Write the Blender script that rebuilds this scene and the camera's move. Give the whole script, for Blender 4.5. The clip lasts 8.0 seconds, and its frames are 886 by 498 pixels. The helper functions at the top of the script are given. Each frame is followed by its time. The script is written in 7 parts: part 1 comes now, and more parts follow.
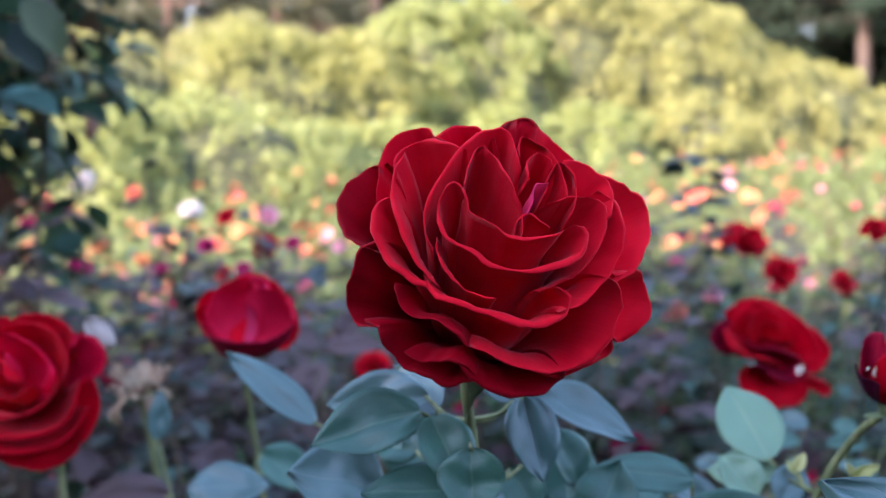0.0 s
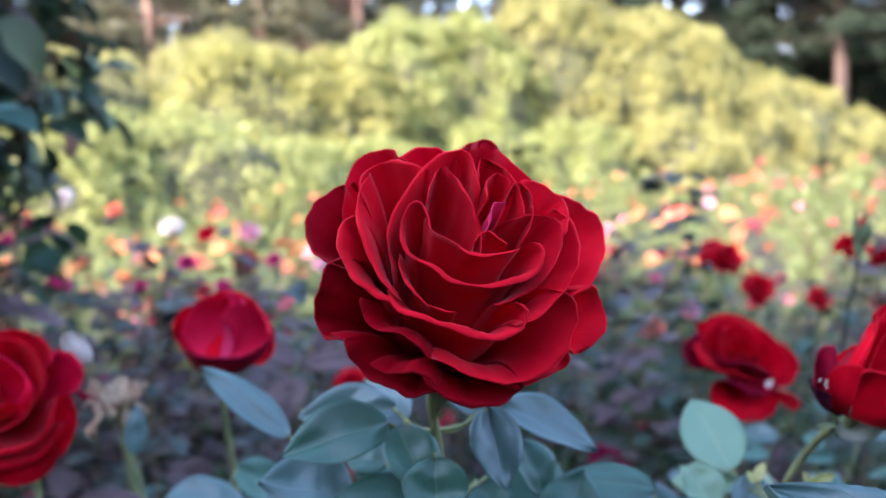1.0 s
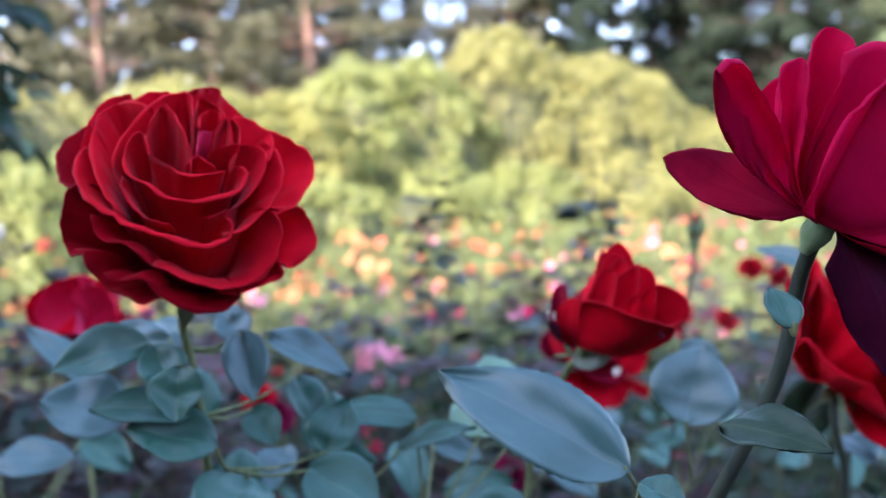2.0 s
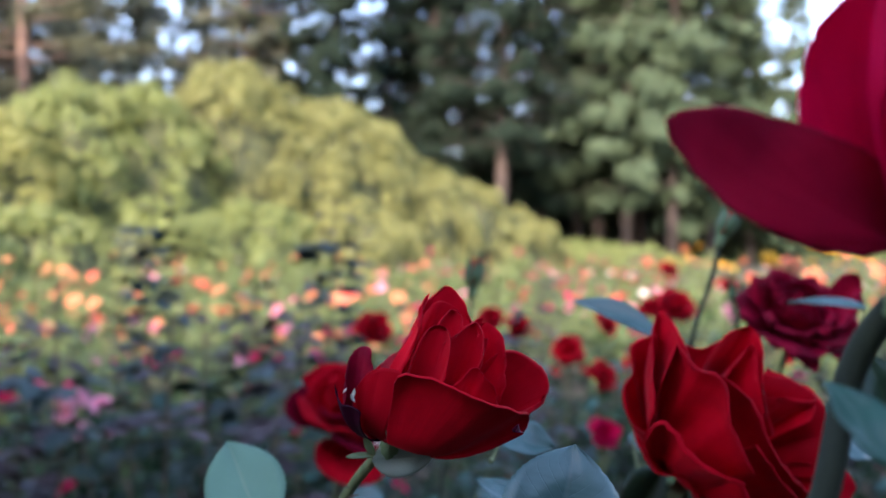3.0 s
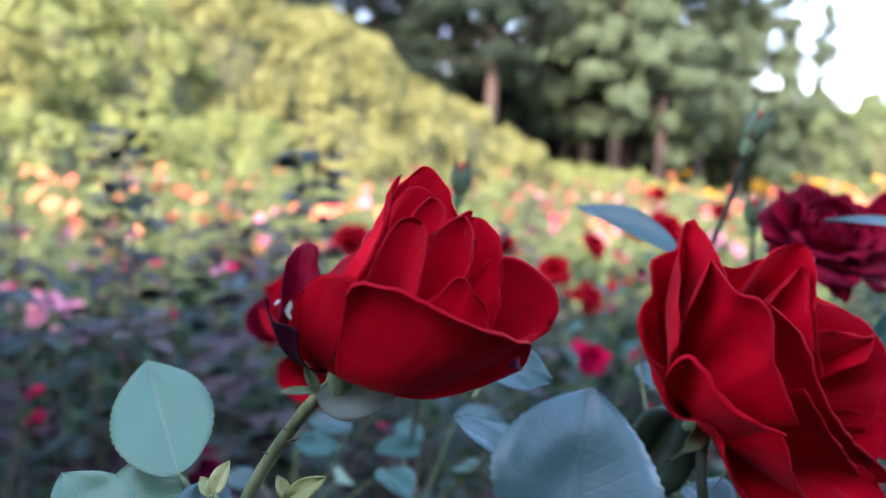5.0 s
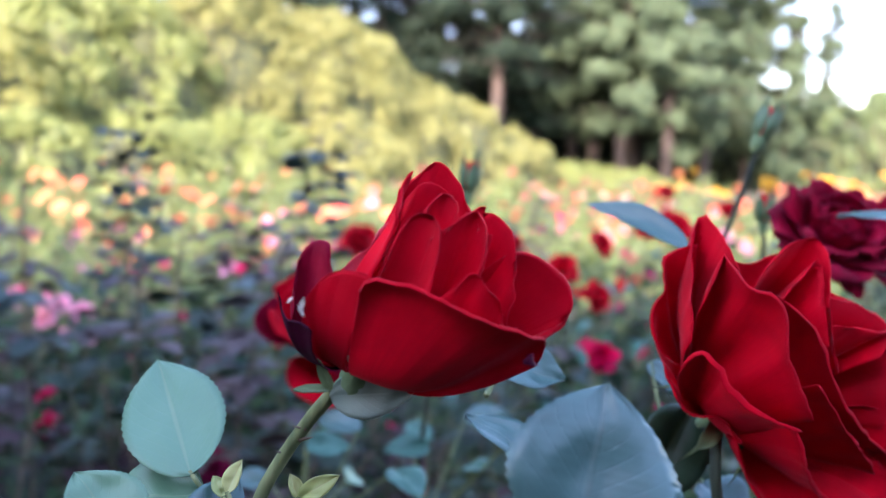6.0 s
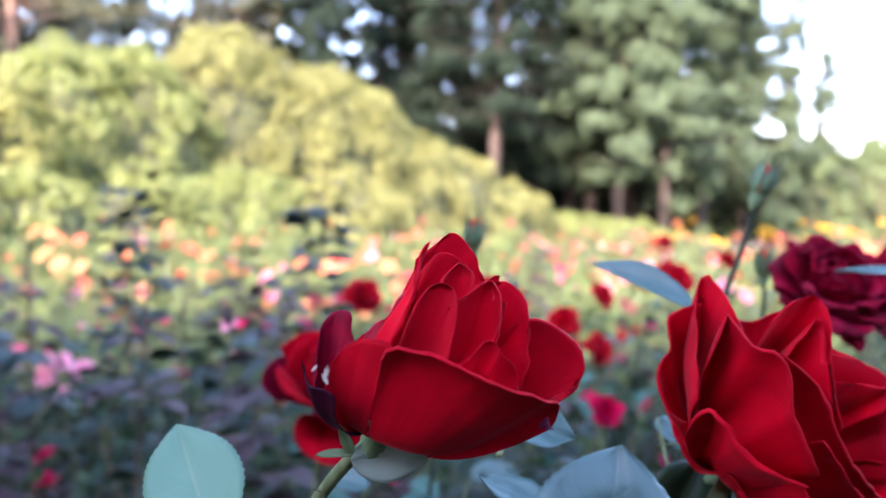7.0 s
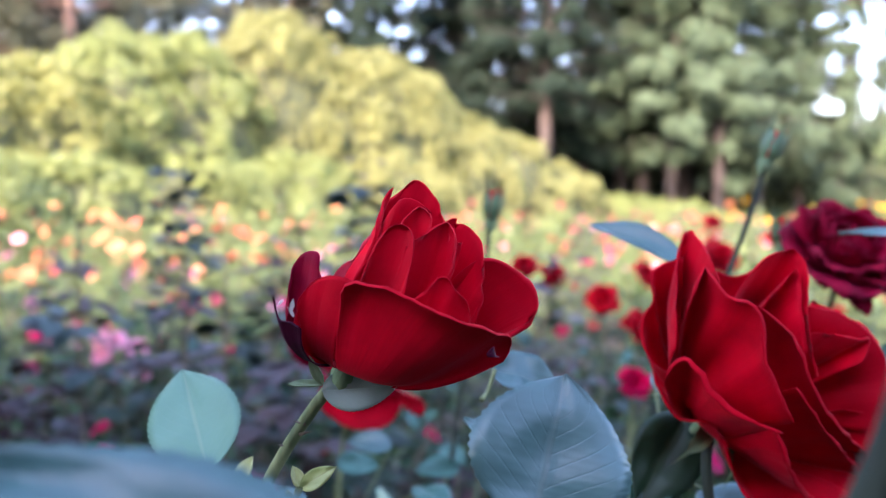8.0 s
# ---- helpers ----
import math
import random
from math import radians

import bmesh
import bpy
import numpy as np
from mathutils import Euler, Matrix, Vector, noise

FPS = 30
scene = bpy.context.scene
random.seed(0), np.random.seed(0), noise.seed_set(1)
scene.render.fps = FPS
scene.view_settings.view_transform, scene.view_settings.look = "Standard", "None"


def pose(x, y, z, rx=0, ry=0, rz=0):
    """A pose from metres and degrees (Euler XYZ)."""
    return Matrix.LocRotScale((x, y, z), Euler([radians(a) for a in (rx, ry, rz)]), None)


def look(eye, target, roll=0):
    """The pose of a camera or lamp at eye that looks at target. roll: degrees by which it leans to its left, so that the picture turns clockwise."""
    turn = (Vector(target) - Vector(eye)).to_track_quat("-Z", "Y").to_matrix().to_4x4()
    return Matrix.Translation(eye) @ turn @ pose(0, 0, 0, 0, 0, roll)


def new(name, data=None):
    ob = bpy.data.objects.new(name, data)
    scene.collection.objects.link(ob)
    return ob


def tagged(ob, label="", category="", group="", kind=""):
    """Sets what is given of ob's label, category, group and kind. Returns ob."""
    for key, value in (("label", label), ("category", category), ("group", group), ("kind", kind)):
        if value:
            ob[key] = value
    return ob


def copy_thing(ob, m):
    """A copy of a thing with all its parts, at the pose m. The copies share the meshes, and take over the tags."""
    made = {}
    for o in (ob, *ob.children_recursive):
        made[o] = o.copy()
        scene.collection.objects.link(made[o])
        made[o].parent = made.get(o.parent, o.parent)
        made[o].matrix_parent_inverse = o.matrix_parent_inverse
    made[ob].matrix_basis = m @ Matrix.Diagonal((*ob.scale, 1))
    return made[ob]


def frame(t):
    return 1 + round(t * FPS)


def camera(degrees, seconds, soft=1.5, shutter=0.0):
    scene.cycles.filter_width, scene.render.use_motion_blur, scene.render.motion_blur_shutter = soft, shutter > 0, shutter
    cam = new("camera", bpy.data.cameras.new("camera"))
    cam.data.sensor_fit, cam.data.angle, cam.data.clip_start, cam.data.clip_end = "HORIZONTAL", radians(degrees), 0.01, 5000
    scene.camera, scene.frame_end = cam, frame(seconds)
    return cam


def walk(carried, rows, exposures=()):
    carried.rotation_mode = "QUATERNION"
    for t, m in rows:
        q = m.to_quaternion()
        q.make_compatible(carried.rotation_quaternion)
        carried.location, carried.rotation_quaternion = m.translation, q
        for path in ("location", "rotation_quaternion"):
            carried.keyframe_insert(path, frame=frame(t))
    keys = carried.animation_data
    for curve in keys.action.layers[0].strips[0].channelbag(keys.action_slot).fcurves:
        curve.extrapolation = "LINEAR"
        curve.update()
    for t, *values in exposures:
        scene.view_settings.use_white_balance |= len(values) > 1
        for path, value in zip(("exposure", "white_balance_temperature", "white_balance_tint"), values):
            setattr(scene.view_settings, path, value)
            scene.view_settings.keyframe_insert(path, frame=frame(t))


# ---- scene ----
cam = camera(52.5, 8.0, soft=1.15)
PATH = [
    (0, (-0.1230, -0.1345, 1.4872), (-0.1690, 1.8505, 1.2412), -2.7),
    (0.5, (-0.1214, -0.1369, 1.4872), (-0.1464, 1.8441, 1.2162), -2.5),
    (1, (-0.1164, -0.1468, 1.4881), (-0.1224, 1.8422, 1.2781), -2.6),
    (1.2, (-0.1025, -0.1574, 1.4889), (-0.0975, 1.8336, 1.3039), -3.1),
    (2.3, (-0.0197, -0.2132, 1.4307), (0.2073, 1.7708, 1.3207), -2.3),
    (2.5, (-0.0320, -0.1763, 1.4298), (0.3490, 1.7837, 1.3038), -1.7),
    (2.7, (-0.0377, -0.1189, 1.4315), (0.5003, 1.8051, 1.3395), 0.0),
    (2.9, (-0.0271, -0.0607, 1.4356), (0.6279, 1.8283, 1.3966), 0.4),
    (3, (-0.0262, -0.0451, 1.4339), (0.6598, 1.8329, 1.3999), 0.4),
    (3.2, (-0.0164, -0.0205, 1.4315), (0.7876, 1.8105, 1.3985), 0.3),
    (3.5, (0.0000, 0.0000, 1.4200), (0.7470, 1.8480, 1.2490), 2.6),
    (4, (0.0090, 0.0148, 1.4192), (0.7470, 1.8638, 1.2252), 2.3),
    (4.5, (0.0049, 0.0271, 1.4200), (0.7269, 1.8801, 1.2070), 2.7),
    (6, (0.0033, 0.0328, 1.4184), (0.7073, 1.8928, 1.2044), 2.2),
    (6.5, (-0.0016, 0.0295, 1.4249), (0.7024, 1.8955, 1.2759), 1.4),
    (7, (-0.0041, 0.0254, 1.4233), (0.7009, 1.8944, 1.3243), 1.5),
    (7.5, (-0.0033, 0.0189, 1.4159), (0.6787, 1.8959, 1.2999), 1.3),
    (8, (0.0131, 0.0016, 1.4143), (0.6111, 1.9046, 1.2753), 1.1),
]
walk(cam, [(t, look(eye, target, roll)) for t, eye, target, roll in PATH], [(0, 3.29, 6850, 30), (0.5, 3.36, 6800, 30), (1.2, 3.41, 6750, 29), (2.3, 3.15, 6650, 26), (3, 2.58, 6650, 24), (3.5, 2.67, 6650, 26), (4, 2.75, 6700, 26), (4.5, 2.95, 6700, 27), (5.8, 3.35, 6630, 28), (7, 3.40, 6630, 30), (8, 3.41, 6630, 31)])
cam.data.dof.use_dof = True
cam.data.dof.focus_distance = 0.256
cam.data.dof.aperture_fstop = 10.5

# ---- world and sun ----
TO_SUN = Vector((-0.60, -0.62, 0.52)).normalized()
world = bpy.data.worlds.new("world")
scene.world = world
world.use_nodes = True
sky = world.node_tree.nodes.new("ShaderNodeTexSky")
sky.sky_type = "NISHITA"
sky.sun_disc = False
sky.dust_density = 0.5
sky.ozone_density = 1.7
sky.sun_elevation = math.asin(TO_SUN.z)
sky.sun_rotation = math.atan2(TO_SUN.x, TO_SUN.y)
background = world.node_tree.nodes["Background"]
world.node_tree.links.new(sky.outputs[0], background.inputs[0])
background.inputs[1].default_value = 0.148
sun = new("sun", bpy.data.lights.new("sun", "SUN"))
sun.data.energy = 2.55
sun.data.angle = radians(0.5)
sun.data.color = (1.0, 0.93, 0.80)
sun.matrix_world = look((0, 0, 0), -TO_SUN)

# ---- materials ----


def material(name):
    m = bpy.data.materials.new(name)
    m.use_nodes = True
    return m, m.node_tree.nodes, m.node_tree.links


def mix_colour(nodes, links, factor, a, b):
    n = nodes.new("ShaderNodeMix")
    n.data_type = "RGBA"
    for socket, value in ((n.inputs[0], factor), (n.inputs[6], a), (n.inputs[7], b)):
        if isinstance(value, (tuple, float, int)):
            socket.default_value = (*value, 1) if isinstance(value, tuple) else value
        else:
            links.new(value, socket)
    return n.outputs[2]


def scaled_noise(nodes, links, vector, scale, detail=3.0):
    n = nodes.new("ShaderNodeTexNoise")
    n.inputs["Scale"].default_value = scale
    n.inputs["Detail"].default_value = detail
    if vector is not None:
        links.new(vector, n.inputs["Vector"])
    return n.outputs[0]


def ramp(nodes, links, value, low, high, to_low=0.0, to_high=1.0):
    n = nodes.new("ShaderNodeMapRange")
    n.inputs[1].default_value, n.inputs[2].default_value = low, high
    n.inputs[3].default_value, n.inputs[4].default_value = to_low, to_high
    links.new(value, n.inputs[0])
    return n.outputs[0]


def with_translucency(nodes, links, colour, share):
    """Mixes some light passing through into a thin sheet."""
    body = nodes["Principled BSDF"]
    trans = nodes.new("ShaderNodeBsdfTranslucent")
    mix = nodes.new("ShaderNodeMixShader")
    mix.inputs[0].default_value = share
    if isinstance(colour, tuple):
        trans.inputs[0].default_value = (*colour, 1)
    else:
        links.new(colour, trans.inputs[0])
    links.new(body.outputs[0], mix.inputs[1])
    links.new(trans.outputs[0], mix.inputs[2])
    links.new(mix.outputs[0], nodes["Material Output"].inputs[0])


def petal_material(name, main, deep, glow, share=0.10, sheen=0.0):
    m, nodes, links = material(name)
    body = nodes["Principled BSDF"]
    uv = nodes.new("ShaderNodeTexCoord")
    stretch = nodes.new("ShaderNodeMapping")
    stretch.inputs["Scale"].default_value = (22, 1.2, 1)
    links.new(uv.outputs["UV"], stretch.inputs[0])
    veins = scaled_noise(nodes, links, stretch.outputs[0], 2.2)
    broad = scaled_noise(nodes, links, uv.outputs["Object"], 45.0)
    info = nodes.new("ShaderNodeObjectInfo")
    c = mix_colour(nodes, links, ramp(nodes, links, broad, 0.35, 0.68), main, deep)
    c = mix_colour(nodes, links, ramp(nodes, links, veins, 0.45, 0.7, 0.0, 0.22), c, deep)
    hue = nodes.new("ShaderNodeHueSaturation")
    links.new(ramp(nodes, links, info.outputs["Random"], 0, 1, 0.8, 1.2), hue.inputs["Value"])
    links.new(c, hue.inputs["Color"])
    # dark petal edge below the thin pale rim, deepened to cancel light on the rolled lip
    sep = nodes.new("ShaderNodeSeparateXYZ")
    links.new(uv.outputs["UV"], sep.inputs[0])
    rim = ramp(nodes, links, sep.outputs[1], 0.90, 0.975, 0.0, 0.60)
    c = mix_colour(nodes, links, rim, hue.outputs[0], deep)
    # rim paled to stand in for light scattered in the thin edge
    lit = ramp(nodes, links, sep.outputs[1], 0.985, 1.0, 0.0, 0.15)
    c = mix_colour(nodes, links, lit, c, glow)
    links.new(c, body.inputs["Base Color"])
    body.inputs["Roughness"].default_value = 0.6
    body.inputs["Specular IOR Level"].default_value = 0.06
    body.inputs["Sheen Weight"].default_value = sheen
    body.inputs["Sheen Roughness"].default_value = 0.4
    body.inputs["Sheen Tint"].default_value = (1.0, 0.45, 0.5, 1)
    bump = nodes.new("ShaderNodeBump")
    bump.inputs["Strength"].default_value = 0.25
    bump.inputs["Distance"].default_value = 0.0006
    links.new(veins, bump.inputs["Height"])
    links.new(bump.outputs[0], body.inputs["Normal"])
    with_translucency(nodes, links, glow, share)
    return m


def leaf_material(name, dark, light, rib, rough=0.42, share=0.15, island=False, veined=True, gloss=0.5, stops=()):
    m, nodes, links = material(name)
    body = nodes["Principled BSDF"]
    uv = nodes.new("ShaderNodeTexCoord")
    if island:
        pick = nodes.new("ShaderNodeNewGeometry").outputs["Random Per Island"]
    else:
        pick = nodes.new("ShaderNodeObjectInfo").outputs["Random"]
    c = mix_colour(nodes, links, pick, dark, light)
    if stops:
        band = nodes.new("ShaderNodeValToRGB")
        for k, colour in enumerate(stops):
            e = band.color_ramp.elements[k] if k < 2 else band.color_ramp.elements.new(1.0)
            e.position, e.color = k / (len(stops) - 1), (*colour, 1)
        links.new(pick, band.inputs[0])
        c = band.outputs[0]
    mottle = scaled_noise(nodes, links, uv.outputs["Object"], 60.0 if veined else 3.0)
    c = mix_colour(nodes, links, ramp(nodes, links, mottle, 0.4, 0.75, 0.0, 0.15 if stops else 0.5), c, light)
    if veined:
        sep = nodes.new("ShaderNodeSeparateXYZ")
        links.new(uv.outputs["UV"], sep.inputs[0])
        off = nodes.new("ShaderNodeMath")
        off.operation = "SUBTRACT"
        off.inputs[1].default_value = 0.5
        links.new(sep.outputs[0], off.inputs[0])
        side = nodes.new("ShaderNodeMath")
        side.operation = "ABSOLUTE"
        links.new(off.outputs[0], side.inputs[0])
        lean = nodes.new("ShaderNodeMath")
        lean.operation = "MULTIPLY_ADD"
        lean.inputs[1].default_value = -0.75
        links.new(side.outputs[0], lean.inputs[0])
        links.new(sep.outputs[1], lean.inputs[2])
        count = nodes.new("ShaderNodeMath")
        count.operation = "MULTIPLY"
        count.inputs[1].default_value = 9.0
        links.new(lean.outputs[0], count.inputs[0])
        wave = nodes.new("ShaderNodeMath")
        wave.operation = "PINGPONG"
        wave.inputs[1].default_value = 0.5
        links.new(count.outputs[0], wave.inputs[0])
        lateral = ramp(nodes, links, wave.outputs[0], 0.0, 0.07, 0.35, 0.0)
        middle = ramp(nodes, links, side.outputs[0], 0.008, 0.03, 1.0, 0.0)
        c = mix_colour(nodes, links, ramp(nodes, links, lateral, 0, 1, 0, 0.12), c, rib)
        c = mix_colour(nodes, links, ramp(nodes, links, middle, 0, 1, 0, 0.4), c, rib)
        both = nodes.new("ShaderNodeMath")
        both.operation = "MAXIMUM"
        links.new(lateral, both.inputs[0])
        links.new(middle, both.inputs[1])
        bump = nodes.new("ShaderNodeBump")
        bump.invert = True
        bump.inputs["Strength"].default_value = 0.35
        bump.inputs["Distance"].default_value = 0.0005
        links.new(both.outputs[0], bump.inputs["Height"])
        links.new(bump.outputs[0], body.inputs["Normal"])
    links.new(c, body.inputs["Base Color"])
    body.inputs["Roughness"].default_value = rough
    body.inputs["Specular IOR Level"].default_value = gloss
    with_translucency(nodes, links, light, share)
    return m


def bark_material(name, dark, light, scale):
    m, nodes, links = material(name)
    body = nodes["Principled BSDF"]
    co = nodes.new("ShaderNodeTexCoord")
    stretch = nodes.new("ShaderNodeMapping")
    stretch.inputs["Scale"].default_value = (1, 1, 0.18)
    links.new(co.outputs["Object"], stretch.inputs[0])
    n = scaled_noise(nodes, links, stretch.outputs[0], scale, 5.0)
    links.new(mix_colour(nodes, links, ramp(nodes, links, n, 0.35, 0.65), dark, light), body.inputs["Base Color"])
    body.inputs["Roughness"].default_value = 0.85
    bump = nodes.new("ShaderNodeBump")
    bump.inputs["Strength"].default_value = 0.6
    bump.inputs["Distance"].default_value = 0.3 / scale
    links.new(n, bump.inputs["Height"])
    links.new(bump.outputs[0], body.inputs["Normal"])
    return m


RED = petal_material("red petal", (0.72, 0.002, 0.014), (0.40, 0.001, 0.008), (0.85, 0.010, 0.05), 0.12, 0.10)
PALEBACK = petal_material("pale back of a red petal", (0.60, 0.06, 0.09), (0.45, 0.02, 0.04), (0.8, 0.1, 0.12))
DUSKRED = petal_material("dusky dark red petal", (0.34, 0.004, 0.024), (0.14, 0.001, 0.012), (0.5, 0.008, 0.04))
# lit and shaded tones of one red, light painted into the petals
LITRED = petal_material("velvety red petal lightened where light falls", (0.86, 0.012, 0.028), (0.62, 0.004, 0.014), (0.9, 0.03, 0.06), 0.14, 0.16)
SHADEDRED = petal_material("red petal darkened where shade falls", (0.50, 0.002, 0.012), (0.22, 0.001, 0.006), (0.7, 0.008, 0.04), 0.10, 0.05)
BRIGHT = petal_material("bright red petal", (0.62, 0.004, 0.012), (0.36, 0.001, 0.008), (0.8, 0.01, 0.04))
DARKRED = petal_material("dark red petal", (0.16, 0.002, 0.010), (0.06, 0.001, 0.006), (0.3, 0.004, 0.02), 0.15)
# colour of shrivelled petals, also painted shade under the crimson rose
PURPLERED = petal_material("purple-black petal for shrivelled tips and painted shade", (0.050, 0.002, 0.014), (0.025, 0.001, 0.008), (0.10, 0.002, 0.02), 0.1)
DULLCRIMSON = petal_material("dull crimson petal", (0.26, 0.005, 0.045), (0.12, 0.002, 0.02), (0.4, 0.01, 0.08))
ROSERED = petal_material("rose red petal", (0.66, 0.008, 0.045), (0.42, 0.003, 0.02), (0.85, 0.02, 0.08))
CRIMSON = petal_material("crimson petal", (0.74, 0.007, 0.085), (0.42, 0.003, 0.042), (0.95, 0.018, 0.15), 0.42)
PINK = petal_material("pink petal", (0.82, 0.38, 0.44), (0.72, 0.22, 0.31), (0.85, 0.4, 0.45))
HEARTRED = petal_material("bright pinkish red inner petal", (0.84, 0.020, 0.075), (0.66, 0.008, 0.04), (0.9, 0.05, 0.12), 0.2)
ROSEPINK = petal_material("rose pink petal", (0.88, 0.07, 0.20), (0.78, 0.04, 0.13), (0.9, 0.1, 0.22), 0.3)
HOTPINK = petal_material("hot pink petal", (0.68, 0.03, 0.15), (0.55, 0.02, 0.12), (0.8, 0.06, 0.2))
PEACH = petal_material("peach petal", (0.70, 0.31, 0.16), (0.66, 0.22, 0.10), (0.75, 0.36, 0.18))
CORAL = petal_material("coral petal", (0.68, 0.18, 0.12), (0.60, 0.11, 0.07), (0.75, 0.24, 0.15))
YELLOW = petal_material("yellow petal", (0.82, 0.50, 0.06), (0.78, 0.36, 0.03), (0.9, 0.6, 0.1))
WHITE = petal_material("white petal", (0.82, 0.74, 0.66), (0.75, 0.62, 0.52), (0.8, 0.75, 0.65))
WITHERED = petal_material("withered petal", (0.50, 0.40, 0.27), (0.24, 0.14, 0.08), (0.5, 0.4, 0.3), 0.2, 0.1)
LEAF = leaf_material("rose leaf", (0.019, 0.080, 0.054), (0.042, 0.134, 0.092), (0.12, 0.21, 0.13), 0.38, 0.15, False, True, 0.38)
PALELEAF = leaf_material("pale rose leaf", (0.095, 0.205, 0.115), (0.125, 0.245, 0.135), (0.24, 0.30, 0.16))
BLUELEAF = leaf_material("grey-green rose leaf", (0.042, 0.106, 0.092), (0.068, 0.145, 0.124), (0.12, 0.18, 0.15), 0.30, 0.15, False, True, 0.55)
YOUNG = leaf_material("young yellow-green leaf", (0.28, 0.34, 0.10), (0.40, 0.40, 0.14), (0.45, 0.30, 0.14))
PURPLE = leaf_material("purple young leaf", (0.044, 0.034, 0.034), (0.096, 0.062, 0.058), (0.14, 0.07, 0.06), 0.42, 0.15, False, True, 0.22)
SHOOTLEAF = leaf_material("dark grey-green shoot leaf", (0.016, 0.034, 0.027), (0.036, 0.064, 0.050), (0.06, 0.08, 0.05), 0.42, 0.12, False, True, 0.35)
SEPAL = leaf_material("sepal", (0.10, 0.16, 0.06), (0.15, 0.20, 0.09), (0.16, 0.22, 0.10), 0.5)
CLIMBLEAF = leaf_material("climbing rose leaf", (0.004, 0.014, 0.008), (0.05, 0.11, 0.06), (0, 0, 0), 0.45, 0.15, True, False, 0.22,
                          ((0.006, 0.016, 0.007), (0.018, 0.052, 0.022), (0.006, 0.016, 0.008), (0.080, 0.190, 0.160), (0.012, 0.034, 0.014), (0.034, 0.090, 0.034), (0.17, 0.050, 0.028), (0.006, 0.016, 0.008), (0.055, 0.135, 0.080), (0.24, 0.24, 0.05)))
BUDSEPAL = leaf_material("green bud sepal", (0.060, 0.110, 0.045), (0.11, 0.17, 0.07), (0.10, 0.14, 0.07), 0.5)
PALESEPAL = leaf_material("pale grey-green sepal", (0.18, 0.23, 0.17), (0.26, 0.31, 0.24), (0.25, 0.3, 0.22), 0.5)
# leaf green darkened to include the shade the leaves hang in
DARKLEAF = leaf_material("rose leaf in a shaded tone", (0.010, 0.026, 0.012), (0.020, 0.046, 0.020), (0.05, 0.08, 0.03), 0.45, 0.15, False, True, 0.3)
# shade of the near beds in the colour; near-black steps stand for gaps
SHADEDLEAF = leaf_material("bed foliage", (0.003, 0.011, 0.004), (0.04, 0.08, 0.03), (0, 0, 0), 0.45, 0.15, True, False, 0.14,
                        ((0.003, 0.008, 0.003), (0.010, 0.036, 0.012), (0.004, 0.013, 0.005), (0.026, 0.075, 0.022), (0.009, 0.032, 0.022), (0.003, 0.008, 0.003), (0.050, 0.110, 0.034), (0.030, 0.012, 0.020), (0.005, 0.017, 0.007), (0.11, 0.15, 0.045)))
# lighter copy of the foliage, sunshine put into its colour
SUNLITLEAF = leaf_material("bed foliage with sunlight in its tone", (0.040, 0.074, 0.022), (0.185, 0.222, 0.075), (0, 0, 0), 0.5, 0.22, True, False, 0.2)
MIDPURPLE = leaf_material("purple bed foliage", (0.018, 0.013, 0.014), (0.094, 0.054, 0.056), (0, 0, 0), 0.5, 0.10, True, False, 0.06)
HEDGELEAF = leaf_material("yellow-green shrub leaf", (0.178, 0.186, 0.056), (0.300, 0.292, 0.102), (0, 0, 0), 0.5, 0.28, True, False, 0.3)
GOLDLEAF = leaf_material("golden shrub leaf", (0.17, 0.178, 0.048), (0.29, 0.290, 0.090), (0, 0, 0), 0.5, 0.28, True, False, 0.3)
LOWLEAF = leaf_material("light green shrub leaf", (0.145, 0.180, 0.050), (0.270, 0.300, 0.10), (0, 0, 0), 0.5, 0.28, True, False, 0.3)
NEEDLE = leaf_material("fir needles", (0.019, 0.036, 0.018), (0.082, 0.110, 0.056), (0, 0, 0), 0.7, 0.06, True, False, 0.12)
# needles darkened so that the colour itself carries the firs' shade
SHADENEEDLE = leaf_material("fir needles in a shade tone", (0.005, 0.011, 0.007), (0.020, 0.032, 0.018), (0, 0, 0), 0.7, 0.04, True, False, 0.1)
PINENEEDLE = leaf_material("pine needles", (0.07, 0.082, 0.045), (0.17, 0.17, 0.095), (0, 0, 0), 0.6, 0.2, True, False)
FARLEAF = leaf_material("distant tree leaf", (0.05, 0.09, 0.03), (0.15, 0.19, 0.07), (0, 0, 0), 0.6, 0.2, True, False)
# dark colour of the filler domes, in place of shade between leaves
CORE = bark_material("painted shade inside a crown", (0.024, 0.029, 0.010), (0.056, 0.062, 0.020), 3.0)
FIRBARK = bark_material("fir bark", (0.026, 0.018, 0.014), (0.075, 0.050, 0.038), 2.5)
PINEBARK = bark_material("pine bark", (0.08, 0.045, 0.03), (0.20, 0.115, 0.08), 2.5)
CANE = bark_material("green rose cane", (0.070, 0.095, 0.030), (0.165, 0.185, 0.070), 160.0)
# cane green darkened so its colour holds the shadow on the stems
SHADECANE = bark_material("rose cane green with shade in it", (0.012, 0.020, 0.010), (0.028, 0.038, 0.018), 160.0)
BROWNCANE = bark_material("brown rose cane", (0.05, 0.035, 0.02), (0.16, 0.11, 0.06), 120.0)
GREENHIP = bark_material("rose hip and bud green", (0.09, 0.15, 0.06), (0.16, 0.22, 0.10), 200.0)


